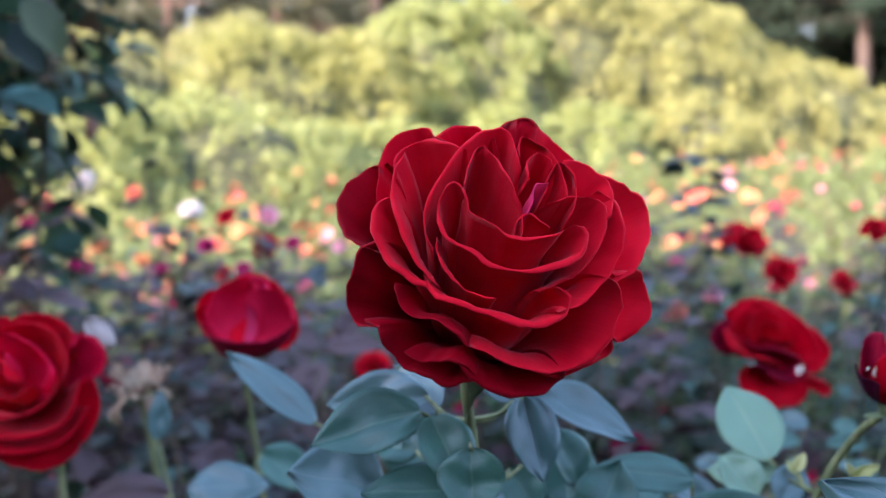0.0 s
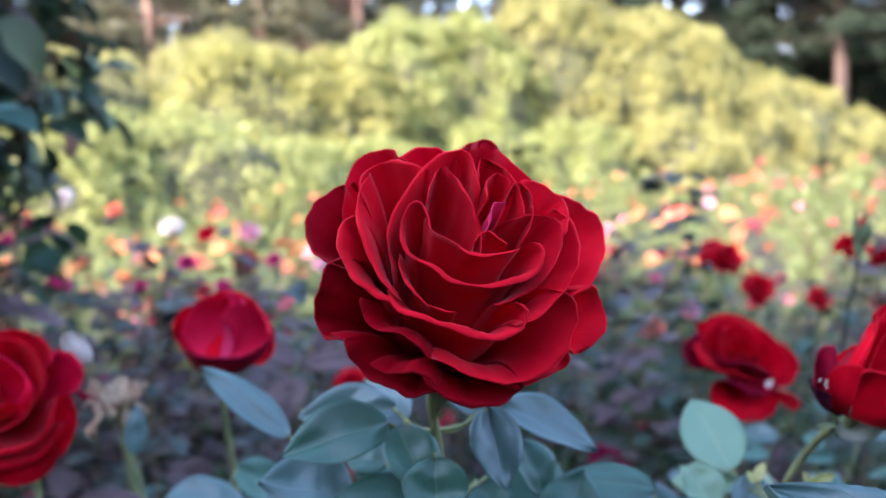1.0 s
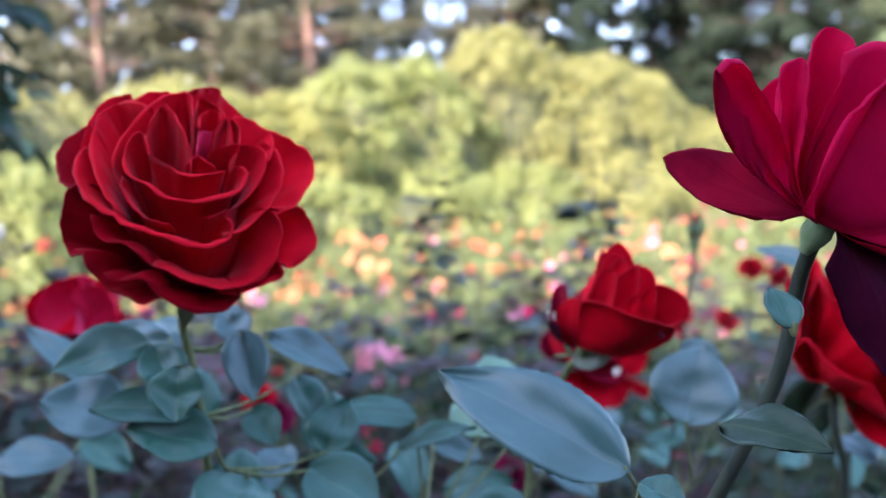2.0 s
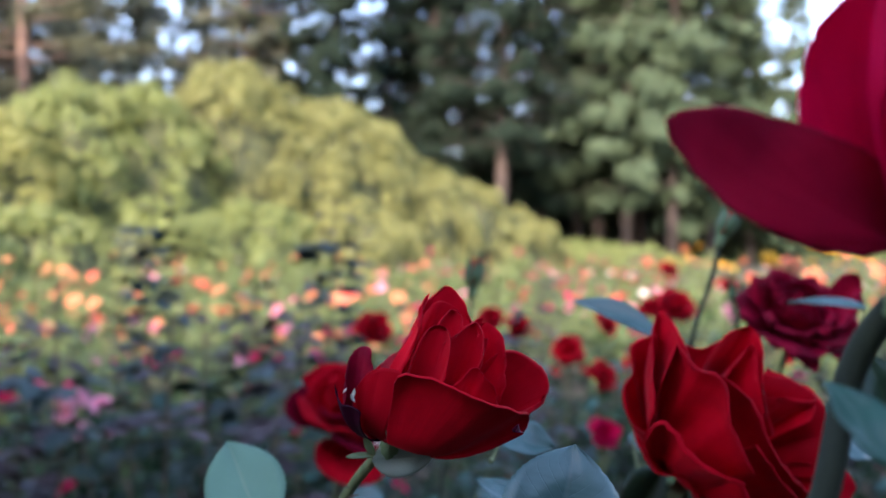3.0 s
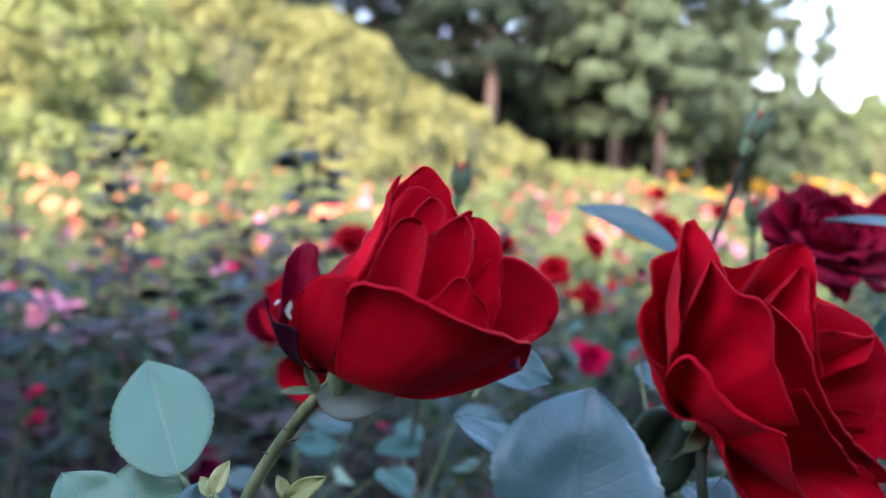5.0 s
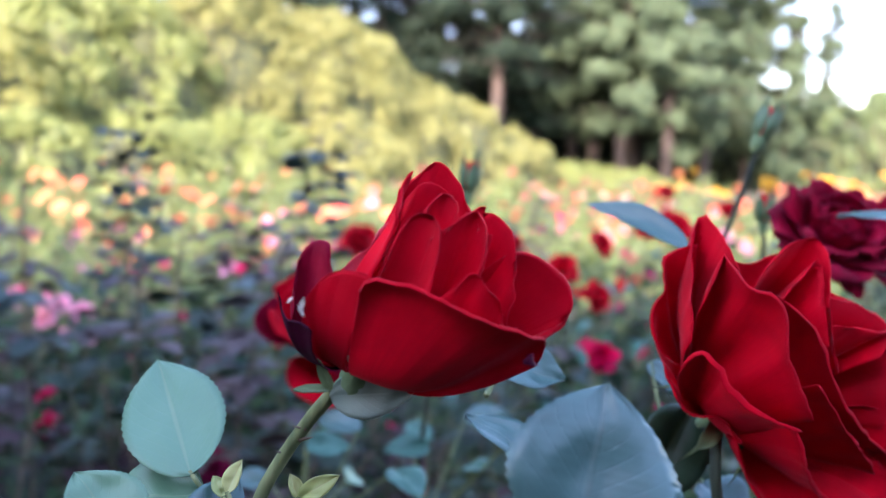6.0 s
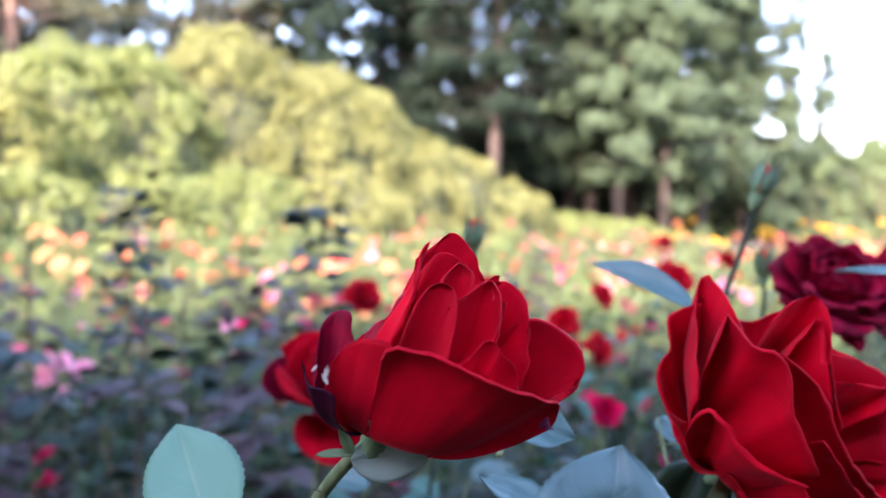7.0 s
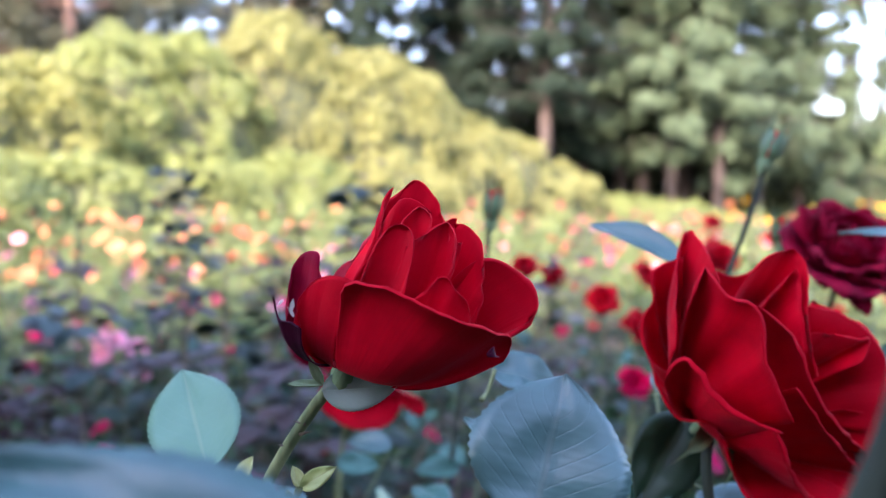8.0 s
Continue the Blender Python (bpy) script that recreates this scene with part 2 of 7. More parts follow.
def ground_material():
    m, nodes, links = material("bark mulch soil")
    body = nodes["Principled BSDF"]
    co = nodes.new("ShaderNodeTexCoord")
    chips = nodes.new("ShaderNodeTexVoronoi")
    chips.inputs["Scale"].default_value = 38.0
    links.new(co.outputs["Object"], chips.inputs[0])
    patch = scaled_noise(nodes, links, co.outputs["Object"], 0.7, 4.0)
    c = mix_colour(nodes, links, chips.outputs["Color"], (0.012, 0.008, 0.006), (0.055, 0.038, 0.026))
    c = mix_colour(nodes, links, ramp(nodes, links, patch, 0.45, 0.62), c, (0.034, 0.036, 0.019))
    links.new(c, body.inputs["Base Color"])
    body.inputs["Roughness"].default_value = 0.95
    bump = nodes.new("ShaderNodeBump")
    bump.inputs["Strength"].default_value = 0.8
    bump.inputs["Distance"].default_value = 0.02
    links.new(chips.outputs["Distance"], bump.inputs["Height"])
    links.new(bump.outputs[0], body.inputs["Normal"])
    return m


GROUND = ground_material()

# ---- mesh tools ----
GOLDEN = math.pi * (3 - math.sqrt(5))


def mesh(name, verts, faces, mat, uvs=None, smooth=True):
    me = bpy.data.meshes.new(name)
    me.from_pydata([tuple(v) for v in verts], [], faces)
    if uvs is not None:
        layer = me.uv_layers.new()
        idx = np.empty(len(me.loops), dtype=np.int32)
        me.loops.foreach_get("vertex_index", idx)
        layer.data.foreach_set("uv", np.asarray(uvs, dtype=np.float32)[idx].ravel())
    if smooth:
        me.polygons.foreach_set("use_smooth", [True] * len(me.polygons))
    me.materials.append(mat)
    me.update()
    return me


def part(name, me, parent, label="", m=None):
    ob = new(name, me)
    ob.parent = parent
    if m is not None:
        ob.matrix_basis = m
    if label:
        ob["label"] = label
    return ob


def thing(name, x, y, z, label, category, group="", kind=""):
    ob = new(name)
    ob.empty_display_size = 0.05
    ob.location = (x, y, z)
    return tagged(ob, label, category, group, kind)


def axes(origin, axis, front):
    """A pose with z along axis and x towards front as nearly as can be."""
    z = Vector(axis).normalized()
    x = Vector(front) - z * Vector(front).dot(z)
    x.normalize()
    y = z.cross(x)
    m = Matrix((x, y, z)).transposed().to_4x4()
    m.translation = origin
    return m


def tube_data(points, radii, n=8):
    verts, faces = [], []
    pts = [Vector(p) for p in points]
    side = Vector((1, 0.3, 0.1))
    for i, p in enumerate(pts):
        d = (pts[min(i + 1, len(pts) - 1)] - pts[max(i - 1, 0)]).normalized()
        a = (side - d * side.dot(d)).normalized()
        b = d.cross(a)
        for k in range(n):
            w = 2 * math.pi * k / n
            verts.append(p + (a * math.cos(w) + b * math.sin(w)) * radii[i])
    for i in range(len(pts) - 1):
        for k in range(n):
            q = (k + 1) % n
            faces.append((i * n + k, i * n + q, (i + 1) * n + q, (i + 1) * n + k))
    faces.append(tuple(range(n - 1, -1, -1)))
    faces.append(tuple((len(pts) - 1) * n + k for k in range(n)))
    return verts, faces


def smooth_path(points, steps=6):
    """Points along a smooth line through those given, whatever their spacing."""
    p = [Vector(q) for q in points]
    gaps = [max(1e-6, (p[i + 1] - p[i]).length) for i in range(len(p) - 1)]
    ways = [(p[i + 1] - p[i]) / gaps[i] for i in range(len(p) - 1)]
    slopes = [ways[0]] + [(ways[i - 1] * gaps[i] + ways[i] * gaps[i - 1]) / (gaps[i] + gaps[i - 1]) for i in range(1, len(ways))] + [ways[-1]]
    out = []
    for i in range(len(gaps)):
        for k in range(steps):
            t = k / steps
            out.append(p[i] * (2 * t ** 3 - 3 * t * t + 1) + slopes[i] * gaps[i] * (t ** 3 - 2 * t * t + t)
                       + p[i + 1] * (3 * t * t - 2 * t ** 3) + slopes[i + 1] * gaps[i] * (t ** 3 - t * t))
    out.append(p[-1])
    return out


def cane(name, points, r0, r1, mat, parent, label="", steps=6, n=8):
    """A bent, tapering stem through world points, under a thing that stands at its foot."""
    foot = parent.location.copy()
    pts = [q - foot for q in smooth_path(points, steps)]
    k = len(pts) - 1
    v, f = tube_data(pts, [r1 + (r0 - r1) * max(0.0, 1 - 2 * i / k) for i in range(k + 1)], n)
    return part(name, mesh(name, v, f, mat), parent, label)


def petal_mesh(L, W, a0, a1, a2, rc, mat, base=0.004, edge=0.0, ruffle=0.04, seed=0.0, point=0.0, nu=12, nv=14, thick=0.0005, lip=None):
    """One petal: leans away from the axis by a0, a1 and a2 degrees at foot, middle and tip; rc is the hollow's radius."""
    steps = 48
    s = np.linspace(0, 1, steps + 1)
    lip = (75 if edge >= 0.08 else 25) if lip is None else lip
    phi = np.radians(a0 * (1 - s) * (1 - 2 * s) + a1 * 4 * s * (1 - s) + a2 * s * (2 * s - 1) + lip * np.clip((s - 0.84) / 0.16, 0, 1) ** 1.6)
    r = base + np.concatenate([[0], np.cumsum((np.sin(phi[1:]) + np.sin(phi[:-1])) / 2)]) * L / steps
    z = np.concatenate([[0], np.cumsum((np.cos(phi[1:]) + np.cos(phi[:-1])) / 2)]) * L / steps
    front, back, uvs = [], [], []
    for j in range(nv + 1):
        v = 1 - (1 - j / nv) ** 1.5
        half = W / 2 * (0.28 + 0.72 * math.sin(min(1.0, v / 0.6) * math.pi / 2)) * (0.45 + 0.55 * math.sqrt(max(0.0, 1 - max(0.0, (v - 0.58) / 0.42) ** 2.4)))
        for i in range(nu + 1):
            u = 2 * i / nu - 1
            reach = v * (1 - 0.13 * abs(u) ** 2.2 + point * max(0, 1 - abs(u) * 2.2) ** 2)
            reach = min(reach, 1.0 + point)
            p = min(reach, 1.0)
            rr, zz, ph = np.interp(p, s, r), np.interp(p, s, z), np.interp(p, s, phi)
            if reach > 1:
                rr += (reach - 1) * L * math.sin(ph)
                zz += (reach - 1) * L * math.cos(ph)
            a = max(-2.6, min(2.6, u * half / rc))
            lift = rc * (1 - math.cos(a))
            lift -= edge * L * max(0.0, abs(u) - 0.5) ** 2 * 4 * v
            lift += ruffle * L * v * v * (noise.noise(Vector((u * 1.7 + seed * 7.1, v * 1.3, seed * 3.3))) + 0.12 * noise.noise(Vector((u * 3.5, v * 3, seed * 5.7 + 9))))
            inward = (-math.cos(ph), math.sin(ph))
            y = rc * math.sin(a)
            front.append((rr + inward[0] * lift, y, zz + inward[1] * lift))
            t = thick * (1 - 0.6 * v)
            back.append((rr + inward[0] * (lift - t), y, zz + inward[1] * (lift - t)))
            uvs.append((u / 2 + 0.5, v))
    n, w = len(front), nu + 1
    faces = []
    for j in range(nv):
        for i in range(nu):
            q = j * w + i
            faces.append((q, q + 1, q + w + 1, q + w))
            faces.append((n + q, n + q + w, n + q + w + 1, n + q + 1))
    ring = [i for i in range(w)] + [j * w + nu for j in range(1, nv + 1)] + [nv * w + i for i in range(nu - 1, -1, -1)] + [j * w for j in range(nv - 1, 0, -1)]
    for k in range(len(ring)):
        q, p = ring[k], ring[(k + 1) % len(ring)]
        faces.append((p, q, n + q, n + p))
    return mesh("petal", front + back, faces, mat, uvs + uvs)


def hip_mesh(r, h):
    """The green swelling under a bloom."""
    prof = [(0.35, -1.0), (0.45, -0.85), (0.85, -0.55), (1.0, -0.3), (0.9, -0.05), (1.15, 0.08), (0.6, 0.2), (0.05, 0.22)]
    verts, faces, n = [], [], 10
    for a, b in prof:
        for k in range(n):
            w = 2 * math.pi * k / n
            verts.append((a * r * math.cos(w), a * r * math.sin(w), b * h))
    for i in range(len(prof) - 1):
        for k in range(n):
            q = (k + 1) % n
            faces.append((i * n + k, i * n + q, (i + 1) * n + q, (i + 1) * n + k))
    faces.append(tuple(range(n - 1, -1, -1)))
    return mesh("bloom", verts, faces, GREENHIP)


def leaf_mesh(name, L, W, mat, fold=0.25, droop=0.25, curl=0.06, seed=0.0, teeth=True, nx=10, ny=36):
    """A leaflet along +y with its face to +z: folded on the midrib, finely toothed, bent down to the tip."""
    top, bottom, uvs = [], [], []
    for j in range(ny + 1):
        v = j / ny
        half = W / 2 * max(0.0, math.sin(math.pi * min(1, v ** 0.80))) ** 0.72
        if v > 0.7:
            q = (v - 0.7) / 0.3
            half = W / 2 * math.sin(math.pi * 0.7 ** 0.80) ** 0.72 * (1 - 0.62 * q - 0.38 * q * q)
        bend = droop * v * v * L
        for i in range(nx + 1):
            u = 2 * i / nx - 1
            tooth = 1.0
            if teeth and abs(u) == 1:
                tooth = 1.010 if j % 2 else 0.974
            x = u * half * tooth
            vein = abs(((v - 0.30 * abs(u)) * 7.5) % 1.0 - 0.5) * 2
            zz = abs(u) * half * fold - bend + curl * W * noise.noise(Vector((u * 1.5 + seed, v * 3, seed * 2.3)))
            zz -= 0.013 * W * (vein ** 4 + 1.4 * max(0.0, 1 - abs(u) * 7)) * min(1.0, 6 * v, 5 * (1 - v))
            y = v * L * (1 - 0.12 * droop * v)
            top.append((x, y, zz))
            bottom.append((x * 0.995, y, zz - 0.00035))
            uvs.append((u / 2 + 0.5, v))
    n, w = len(top), nx + 1
    faces = []
    for j in range(ny):
        for i in range(nx):
            q = j * w + i
            faces.append((q, q + 1, q + w + 1, q + w))
            faces.append((n + q, n + q + w, n + q + w + 1, n + q + 1))
    for j in range(ny):
        for q, p in ((j * w, (j + 1) * w), ((j + 1) * w + nx, j * w + nx)):
            faces.append((q, p, n + p, n + q))
    return mesh(name, top + bottom, faces, mat, uvs + uvs)


SIMPLE = (np.array([(0, 0, 0), (-0.5, 0.42, 0.10), (0, 0.46, 0), (0.5, 0.42, 0.10), (0, 1, -0.12)]), [(0, 2, 1), (0, 3, 2), (1, 2, 4), (2, 3, 4)])
TUFT = (np.array([(0, 0, 0), (-0.5, 0.45, 0.06), (0.5, 0.45, 0.06), (0, 1, -0.1)]), [(0, 2, 1), (1, 2, 3)])
FINE = (np.array([(0, 0, 0), (-0.36, 0.2, 0.07), (0, 0.2, 0.0), (0.36, 0.2, 0.07), (-0.5, 0.5, 0.08), (0, 0.5, -0.03), (0.5, 0.5, 0.08),
                  (-0.32, 0.8, 0.0), (0, 0.8, -0.10), (0.32, 0.8, 0.0), (0, 1, -0.2)]),
        [(0, 2, 1), (0, 3, 2), (1, 2, 5, 4), (2, 3, 6, 5), (4, 5, 8, 7), (5, 6, 9, 8), (7, 8, 10), (8, 9, 10)])


def leaf_batch(name, P, D, N, L, W, mat, template=SIMPLE):
    """Many leaves in one mesh: feet P, ways D, faces towards N, lengths L, widths W."""
    T, F = template
    D = D / np.linalg.norm(D, axis=1)[:, None]
    S = np.cross(D, N)
    S /= np.linalg.norm(S, axis=1)[:, None] + 1e-9
    U = np.cross(S, D)
    V = (P[:, None, :] + T[None, :, 0, None] * (S * W[:, None])[:, None, :] + T[None, :, 1, None] * (D * L[:, None])[:, None, :]
         + T[None, :, 2, None] * (U * L[:, None])[:, None, :])
    k = len(T)
    verts = V.reshape(-1, 3)
    me = bpy.data.meshes.new(name)
    sizes = np.array([len(f) for f in F])
    flat = np.concatenate([np.array(f) for f in F])
    loops = (flat[None, :] + (np.arange(len(P)) * k)[:, None]).ravel()
    starts = np.concatenate([[0], np.cumsum(np.tile(sizes, len(P)))[:-1]])
    me.vertices.add(len(verts))
    me.vertices.foreach_set("co", verts.astype(np.float32).ravel())
    me.loops.add(len(loops))
    me.loops.foreach_set("vertex_index", loops.astype(np.int32))
    me.polygons.add(len(starts))
    me.polygons.foreach_set("loop_start", starts.astype(np.int32))
    me.materials.append(mat)
    me.update(calc_edges=True)
    me.validate()
    return me


def join_data(items):
    verts, faces = [], []
    for v, f in items:
        k = len(verts)
        verts += list(v)
        faces += [tuple(i + k for i in q) for q in f]
    return verts, faces


# ---- ground ----


def make_ground():
    ts = np.concatenate([-np.geomspace(400, 0.6, 26), [0], np.geomspace(0.6, 400, 26)])
    verts = [(x, y, 0.0 if math.hypot(x, y) > 25 else 0.03 * noise.noise(Vector((x * 0.8, y * 0.8, 3)))) for y in ts for x in ts]
    w = len(ts)
    faces = [(j * w + i, j * w + i + 1, (j + 1) * w + i + 1, (j + 1) * w + i) for j in range(w - 1) for i in range(w - 1)]
    ob = new("ground", mesh("ground", verts, faces, GROUND))
    tagged(ob, "dark bark mulch and soil under the rose beds", "ground", kind="structure")


make_ground()


def polar(deg, d):
    return d * math.sin(radians(deg)), d * math.cos(radians(deg))


# ---- shrubs and trees ----


def blob(rx, ry, rz, seed, rings=10, seg=16, low=-0.35):
    """A lumpy solid dome whose dark colour stands in for the shade inside a shrub or crown."""
    verts, faces = [], []
    for j in range(rings + 1):
        b = math.asin(low) + (math.pi / 2 - math.asin(low)) * j / rings
        for i in range(seg):
            a = 2 * math.pi * i / seg
            d = Vector((math.cos(a) * math.cos(b), math.sin(a) * math.cos(b), math.sin(b)))
            k = 1 + 0.16 * noise.noise(d * 2.2 + Vector((seed, seed * 2, 0)))
            verts.append((d.x * rx * k, d.y * ry * k, d.z * rz * k))
    for j in range(rings):
        for i in range(seg):
            q = (i + 1) % seg
            faces.append((j * seg + i, j * seg + q, (j + 1) * seg + q, (j + 1) * seg + i))
    return verts, faces


def crown_points(rx, ry, rz, count, lumps, lump, low, seed):
    """Points and outward ways on a crown made of many rounded clumps, larger and smaller ones."""
    g = np.random.default_rng(seed)
    c = g.normal(size=(lumps, 3))
    c /= np.linalg.norm(c, axis=1)[:, None]
    c[:, 2] = np.abs(c[:, 2]) * (1 + low) - low * g.random(lumps)
    c /= np.linalg.norm(c, axis=1)[:, None]
    scale = np.array([rx, ry, rz])
    rad = lump * (0.55 + 0.9 * g.random(lumps) ** 1.6)
    swell = np.array([noise.noise(Vector(q) * 2.1 + Vector((seed * 0.37, 0, 0))) for q in c])
    centre = c * scale * (0.88 + 0.10 * swell + 0.06 * g.random(lumps))[:, None]
    share = rad ** 2 / (rad ** 2).sum()
    pick = g.choice(lumps, count, p=share)
    d = g.normal(size=(count, 3)) + c[pick] * 0.9 + np.array([0, 0, 0.25])
    d /= np.linalg.norm(d, axis=1)[:, None]
    p = centre[pick] + d * rad[pick][:, None] * (0.80 + 0.28 * g.random(count))[:, None]
    return p, d, g


def shrub(x, y, rx, ry, h, count, mat, label, leaf=0.135, lumps=0, name="shrub", group="shrub border behind the rose beds"):
    seed = int(abs(x * 131 + y * 17)) + 5
    ob = thing(name, x, y, 0, label, "shrub", group)
    lump = 0.24 + 0.045 * rx
    rz = h * 0.72 - 0.5 * lump
    z0 = h * 0.28
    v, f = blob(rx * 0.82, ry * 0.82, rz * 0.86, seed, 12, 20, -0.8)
    part("thicket", mesh("thicket", [(a, b, max(0.02, c + z0)) for a, b, c in v], f, CORE), ob, "dark solid dome standing in for inner shade")
    p, d, g = crown_points(rx, ry, rz, count, lumps or int(22 * rx * rz), lump, 0.75, seed)
    p[:, 2] += z0
    inner = g.random(count) < 0.16
    e = d[inner] / np.linalg.norm(d[inner] / np.array([rx, ry, rz]), axis=1)[:, None]
    p[inner] = e * 0.86 + np.array([0, 0, z0])
    keep = p[:, 2] > 0.08
    p, d = p[keep], d[keep]
    way = d * 0.5 + g.normal(size=d.shape) * 0.55 + np.array([0, 0, -0.35])
    face = d + g.normal(size=d.shape) * 0.40 + np.array([0, 0, 0.5])
    L = leaf * (0.65 + 0.7 * g.random(len(p)))
    tagged(part("foliage", leaf_batch("foliage", p, way, face, L, L * 0.48, mat, TUFT), ob), kind="stuff")
    return ob


def firs_mesh(height, clear, spread, seed, count, droop=0.5, pine=False):
    """Trunk and hanging sprays of a conifer."""
    g = np.random.default_rng(seed)
    bend = g.normal(size=2) * 0.25
    pts = [(bend[0] * (t ** 2), bend[1] * (t ** 2), height * t) for t in np.linspace(0, 1, 9)]
    rad = [0.0115 * height * (1 - t) ** 0.8 + 0.03 for t in np.linspace(0, 1, 9)]
    trunk = tube_data(pts, rad, 10)
    limbs, P, D, N = [], [], [], []
    levels = int((height - clear) / 0.62)
    for k in range(levels):
        for q in range(6 if not pine else 4):
            t = min(0.99, max(0.0, (k + g.normal() * 1.2) / levels))
            z = clear + (height - clear) * t
            reach = spread * ((1 - t) ** 0.75 * 0.95 + 0.06) * (0.6 + 0.6 * g.random())
            a = g.random() * 2 * math.pi
            length = reach * (0.6 + 0.5 * g.random())
            way = np.array([math.cos(a), math.sin(a), 0])
            sag = droop * (0.4 + 0.6 * g.random()) * (1 - 0.6 * t)
            line = [np.array([0, 0, z]) + way * length * s + np.array([0, 0, (0.25 * s - sag * s * s) * length * 0.8]) for s in np.linspace(0, 1, 5)]
            limbs.append(tube_data([tuple(l) for l in line], [0.045 * (1 - s * 0.8) for s in np.linspace(0, 1, 5)], 3))
            m = max(4, int(count * length / (levels * 6 * spread * 0.55)))
            tufts = max(2, int(length / 0.55))
            where = (np.arange(tufts) + 0.3 + 0.6 * g.random(tufts)) / tufts
            where = where if not pine else 0.45 + 0.55 * where
            pick = g.integers(0, tufts, m)
            s = np.clip(where[pick], 0, 1)
            base = np.array([np.interp(s, np.linspace(0, 1, 5), [l[c] for l in line]) for c in range(3)]).T
            side = np.cross(way, [0, 0, 1])
            swing = (g.normal(size=tufts) * 0.30)[pick][:, None] * side
            hang = g.random((m, 1)) ** 1.3
            P.append(base + swing + g.normal(size=(m, 3)) * np.array([0.16, 0.16, 0.09]) - np.array([0, 0, 0.55 if not pine else 0.1]) * hang * (0.5 + 0.5 * length / spread))
            D.append(way * 0.6 + side * g.normal(size=(m, 1)) * 0.7 + np.array([0, 0, -0.9 if not pine else 0.35]) * (0.4 + g.random((m, 1))))
            N.append(way * 0.6 + np.array([0, 0, 1.0]) + g.normal(size=(m, 3)) * 0.4)
    P, D, N = np.concatenate(P), np.concatenate(D), np.concatenate(N)
    return trunk, join_data(limbs), P, D, N, g


def conifer(height, clear, spread, seed, count, needle, bark, label, droop=0.5, pine=False):
    trunk, limbs, P, D, N, g = firs_mesh(height, clear, spread, seed, count, droop, pine)
    ob = thing("conifer", 0, 0, 0, label, "tree", "conifers behind the garden")
    part("trunk", mesh("trunk", *trunk, bark), ob)
    tagged(part("branchwork", mesh("branchwork", *limbs, bark), ob), kind="stuff")
    L = (0.26 + 0.28 * g.random(len(P))) * (1.0 if not pine else 0.85)
    tagged(part("crown", leaf_batch("crown", P, D, N, L, L * 0.30, needle, TUFT), ob), kind="stuff")
    return ob


def put(ob, deg, d, turn, size=1.0):
    x, y = polar(deg, d)
    ob.matrix_basis = pose(x, y, 0, 0, 0, turn) @ Matrix.Diagonal((size, size, size, 1))
    return ob


YG = "large rounded yellow-green evergreen shrub lit by the sun"
LOWSHRUB = "low light green shrub in front of taller shrubs"
FRESH = "tall rounded fresh-green evergreen shrub in the sun"
for deg, d, h, rx, mat, n, label in (
        (-24, 15, 2.2, 2.3, LOWLEAF, 9000, LOWSHRUB), (-16.5, 15.5, 2.35, 2.4, LOWLEAF, 9000, LOWSHRUB), (-10.5, 17, 1.9, 1.8, LOWLEAF, 7000, LOWSHRUB),
        (-12.5, 20, 4.1, 2.4, GOLDLEAF, 13000, "golden-leaved rounded shrub in full sun"), (-7.2, 20.5, 3.9, 2.0, GOLDLEAF, 11000, "golden-leaved rounded shrub in full sun"),
        (-22, 25, 4.8, 3.2, HEDGELEAF, 9000, YG), (-29, 22, 5.5, 3.2, HEDGELEAF, 8000, YG), (-34, 20, 5.5, 3.2, HEDGELEAF, 7000, YG), (-14, 26, 5.2, 3.0, HEDGELEAF, 9000, YG)):
    x, y = polar(deg, d)
    shrub(x, y, rx, rx * 0.85, h, n, mat, label)
for deg, d, h, rx, mat, n, label in (
        (-2.6, 22, 4.9, 2.0, LOWLEAF, 13000, FRESH), (1.6, 22.5, 4.95, 2.0, LOWLEAF, 13000, FRESH), (6.6, 24, 5.9, 2.3, HEDGELEAF, 17000, YG),
        (9.6, 24.6, 5.3, 2.4, HEDGELEAF, 15000, YG), (12.9, 25.2, 5.15, 2.2, HEDGELEAF, 14000, YG), (15.4, 26, 4.75, 1.9, HEDGELEAF, 11000, YG), (18.2, 26.6, 3.65, 1.9, HEDGELEAF, 9000, YG),
        (21.0, 28, 3.1, 2.0, HEDGELEAF, 9000, YG), (23.8, 30, 2.45, 1.9, HEDGELEAF, 7000, YG), (25.8, 31, 1.75, 1.3, HEDGELEAF, 4000, YG)):
    x, y = polar(deg, d)
    shrub(x, y, rx, rx * 0.85, h, n, mat, label)
CLIPPED = "low clipped shrub at the foot of dark firs"
INFRONT = "small light green shrub in front of a tall hedge"
for deg, d, h, rx, mat, n, label in (
        (29.0, 33, 1.15, 1.3, LOWLEAF, 4000, CLIPPED), (32.2, 34, 1.05, 1.4, LOWLEAF, 4000, CLIPPED),
        (2, 18.5, 1.9, 1.5, LOWLEAF, 5500, INFRONT), (-4, 18, 1.8, 1.5, LOWLEAF, 5500, INFRONT), (8, 20.5, 2.0, 1.6, LOWLEAF, 5500, INFRONT), (14.5, 22.5, 2.1, 1.5, HEDGELEAF, 5500, INFRONT)):
    x, y = polar(deg, d)
    shrub(x, y, rx, rx * 0.85, h, n, mat, label)

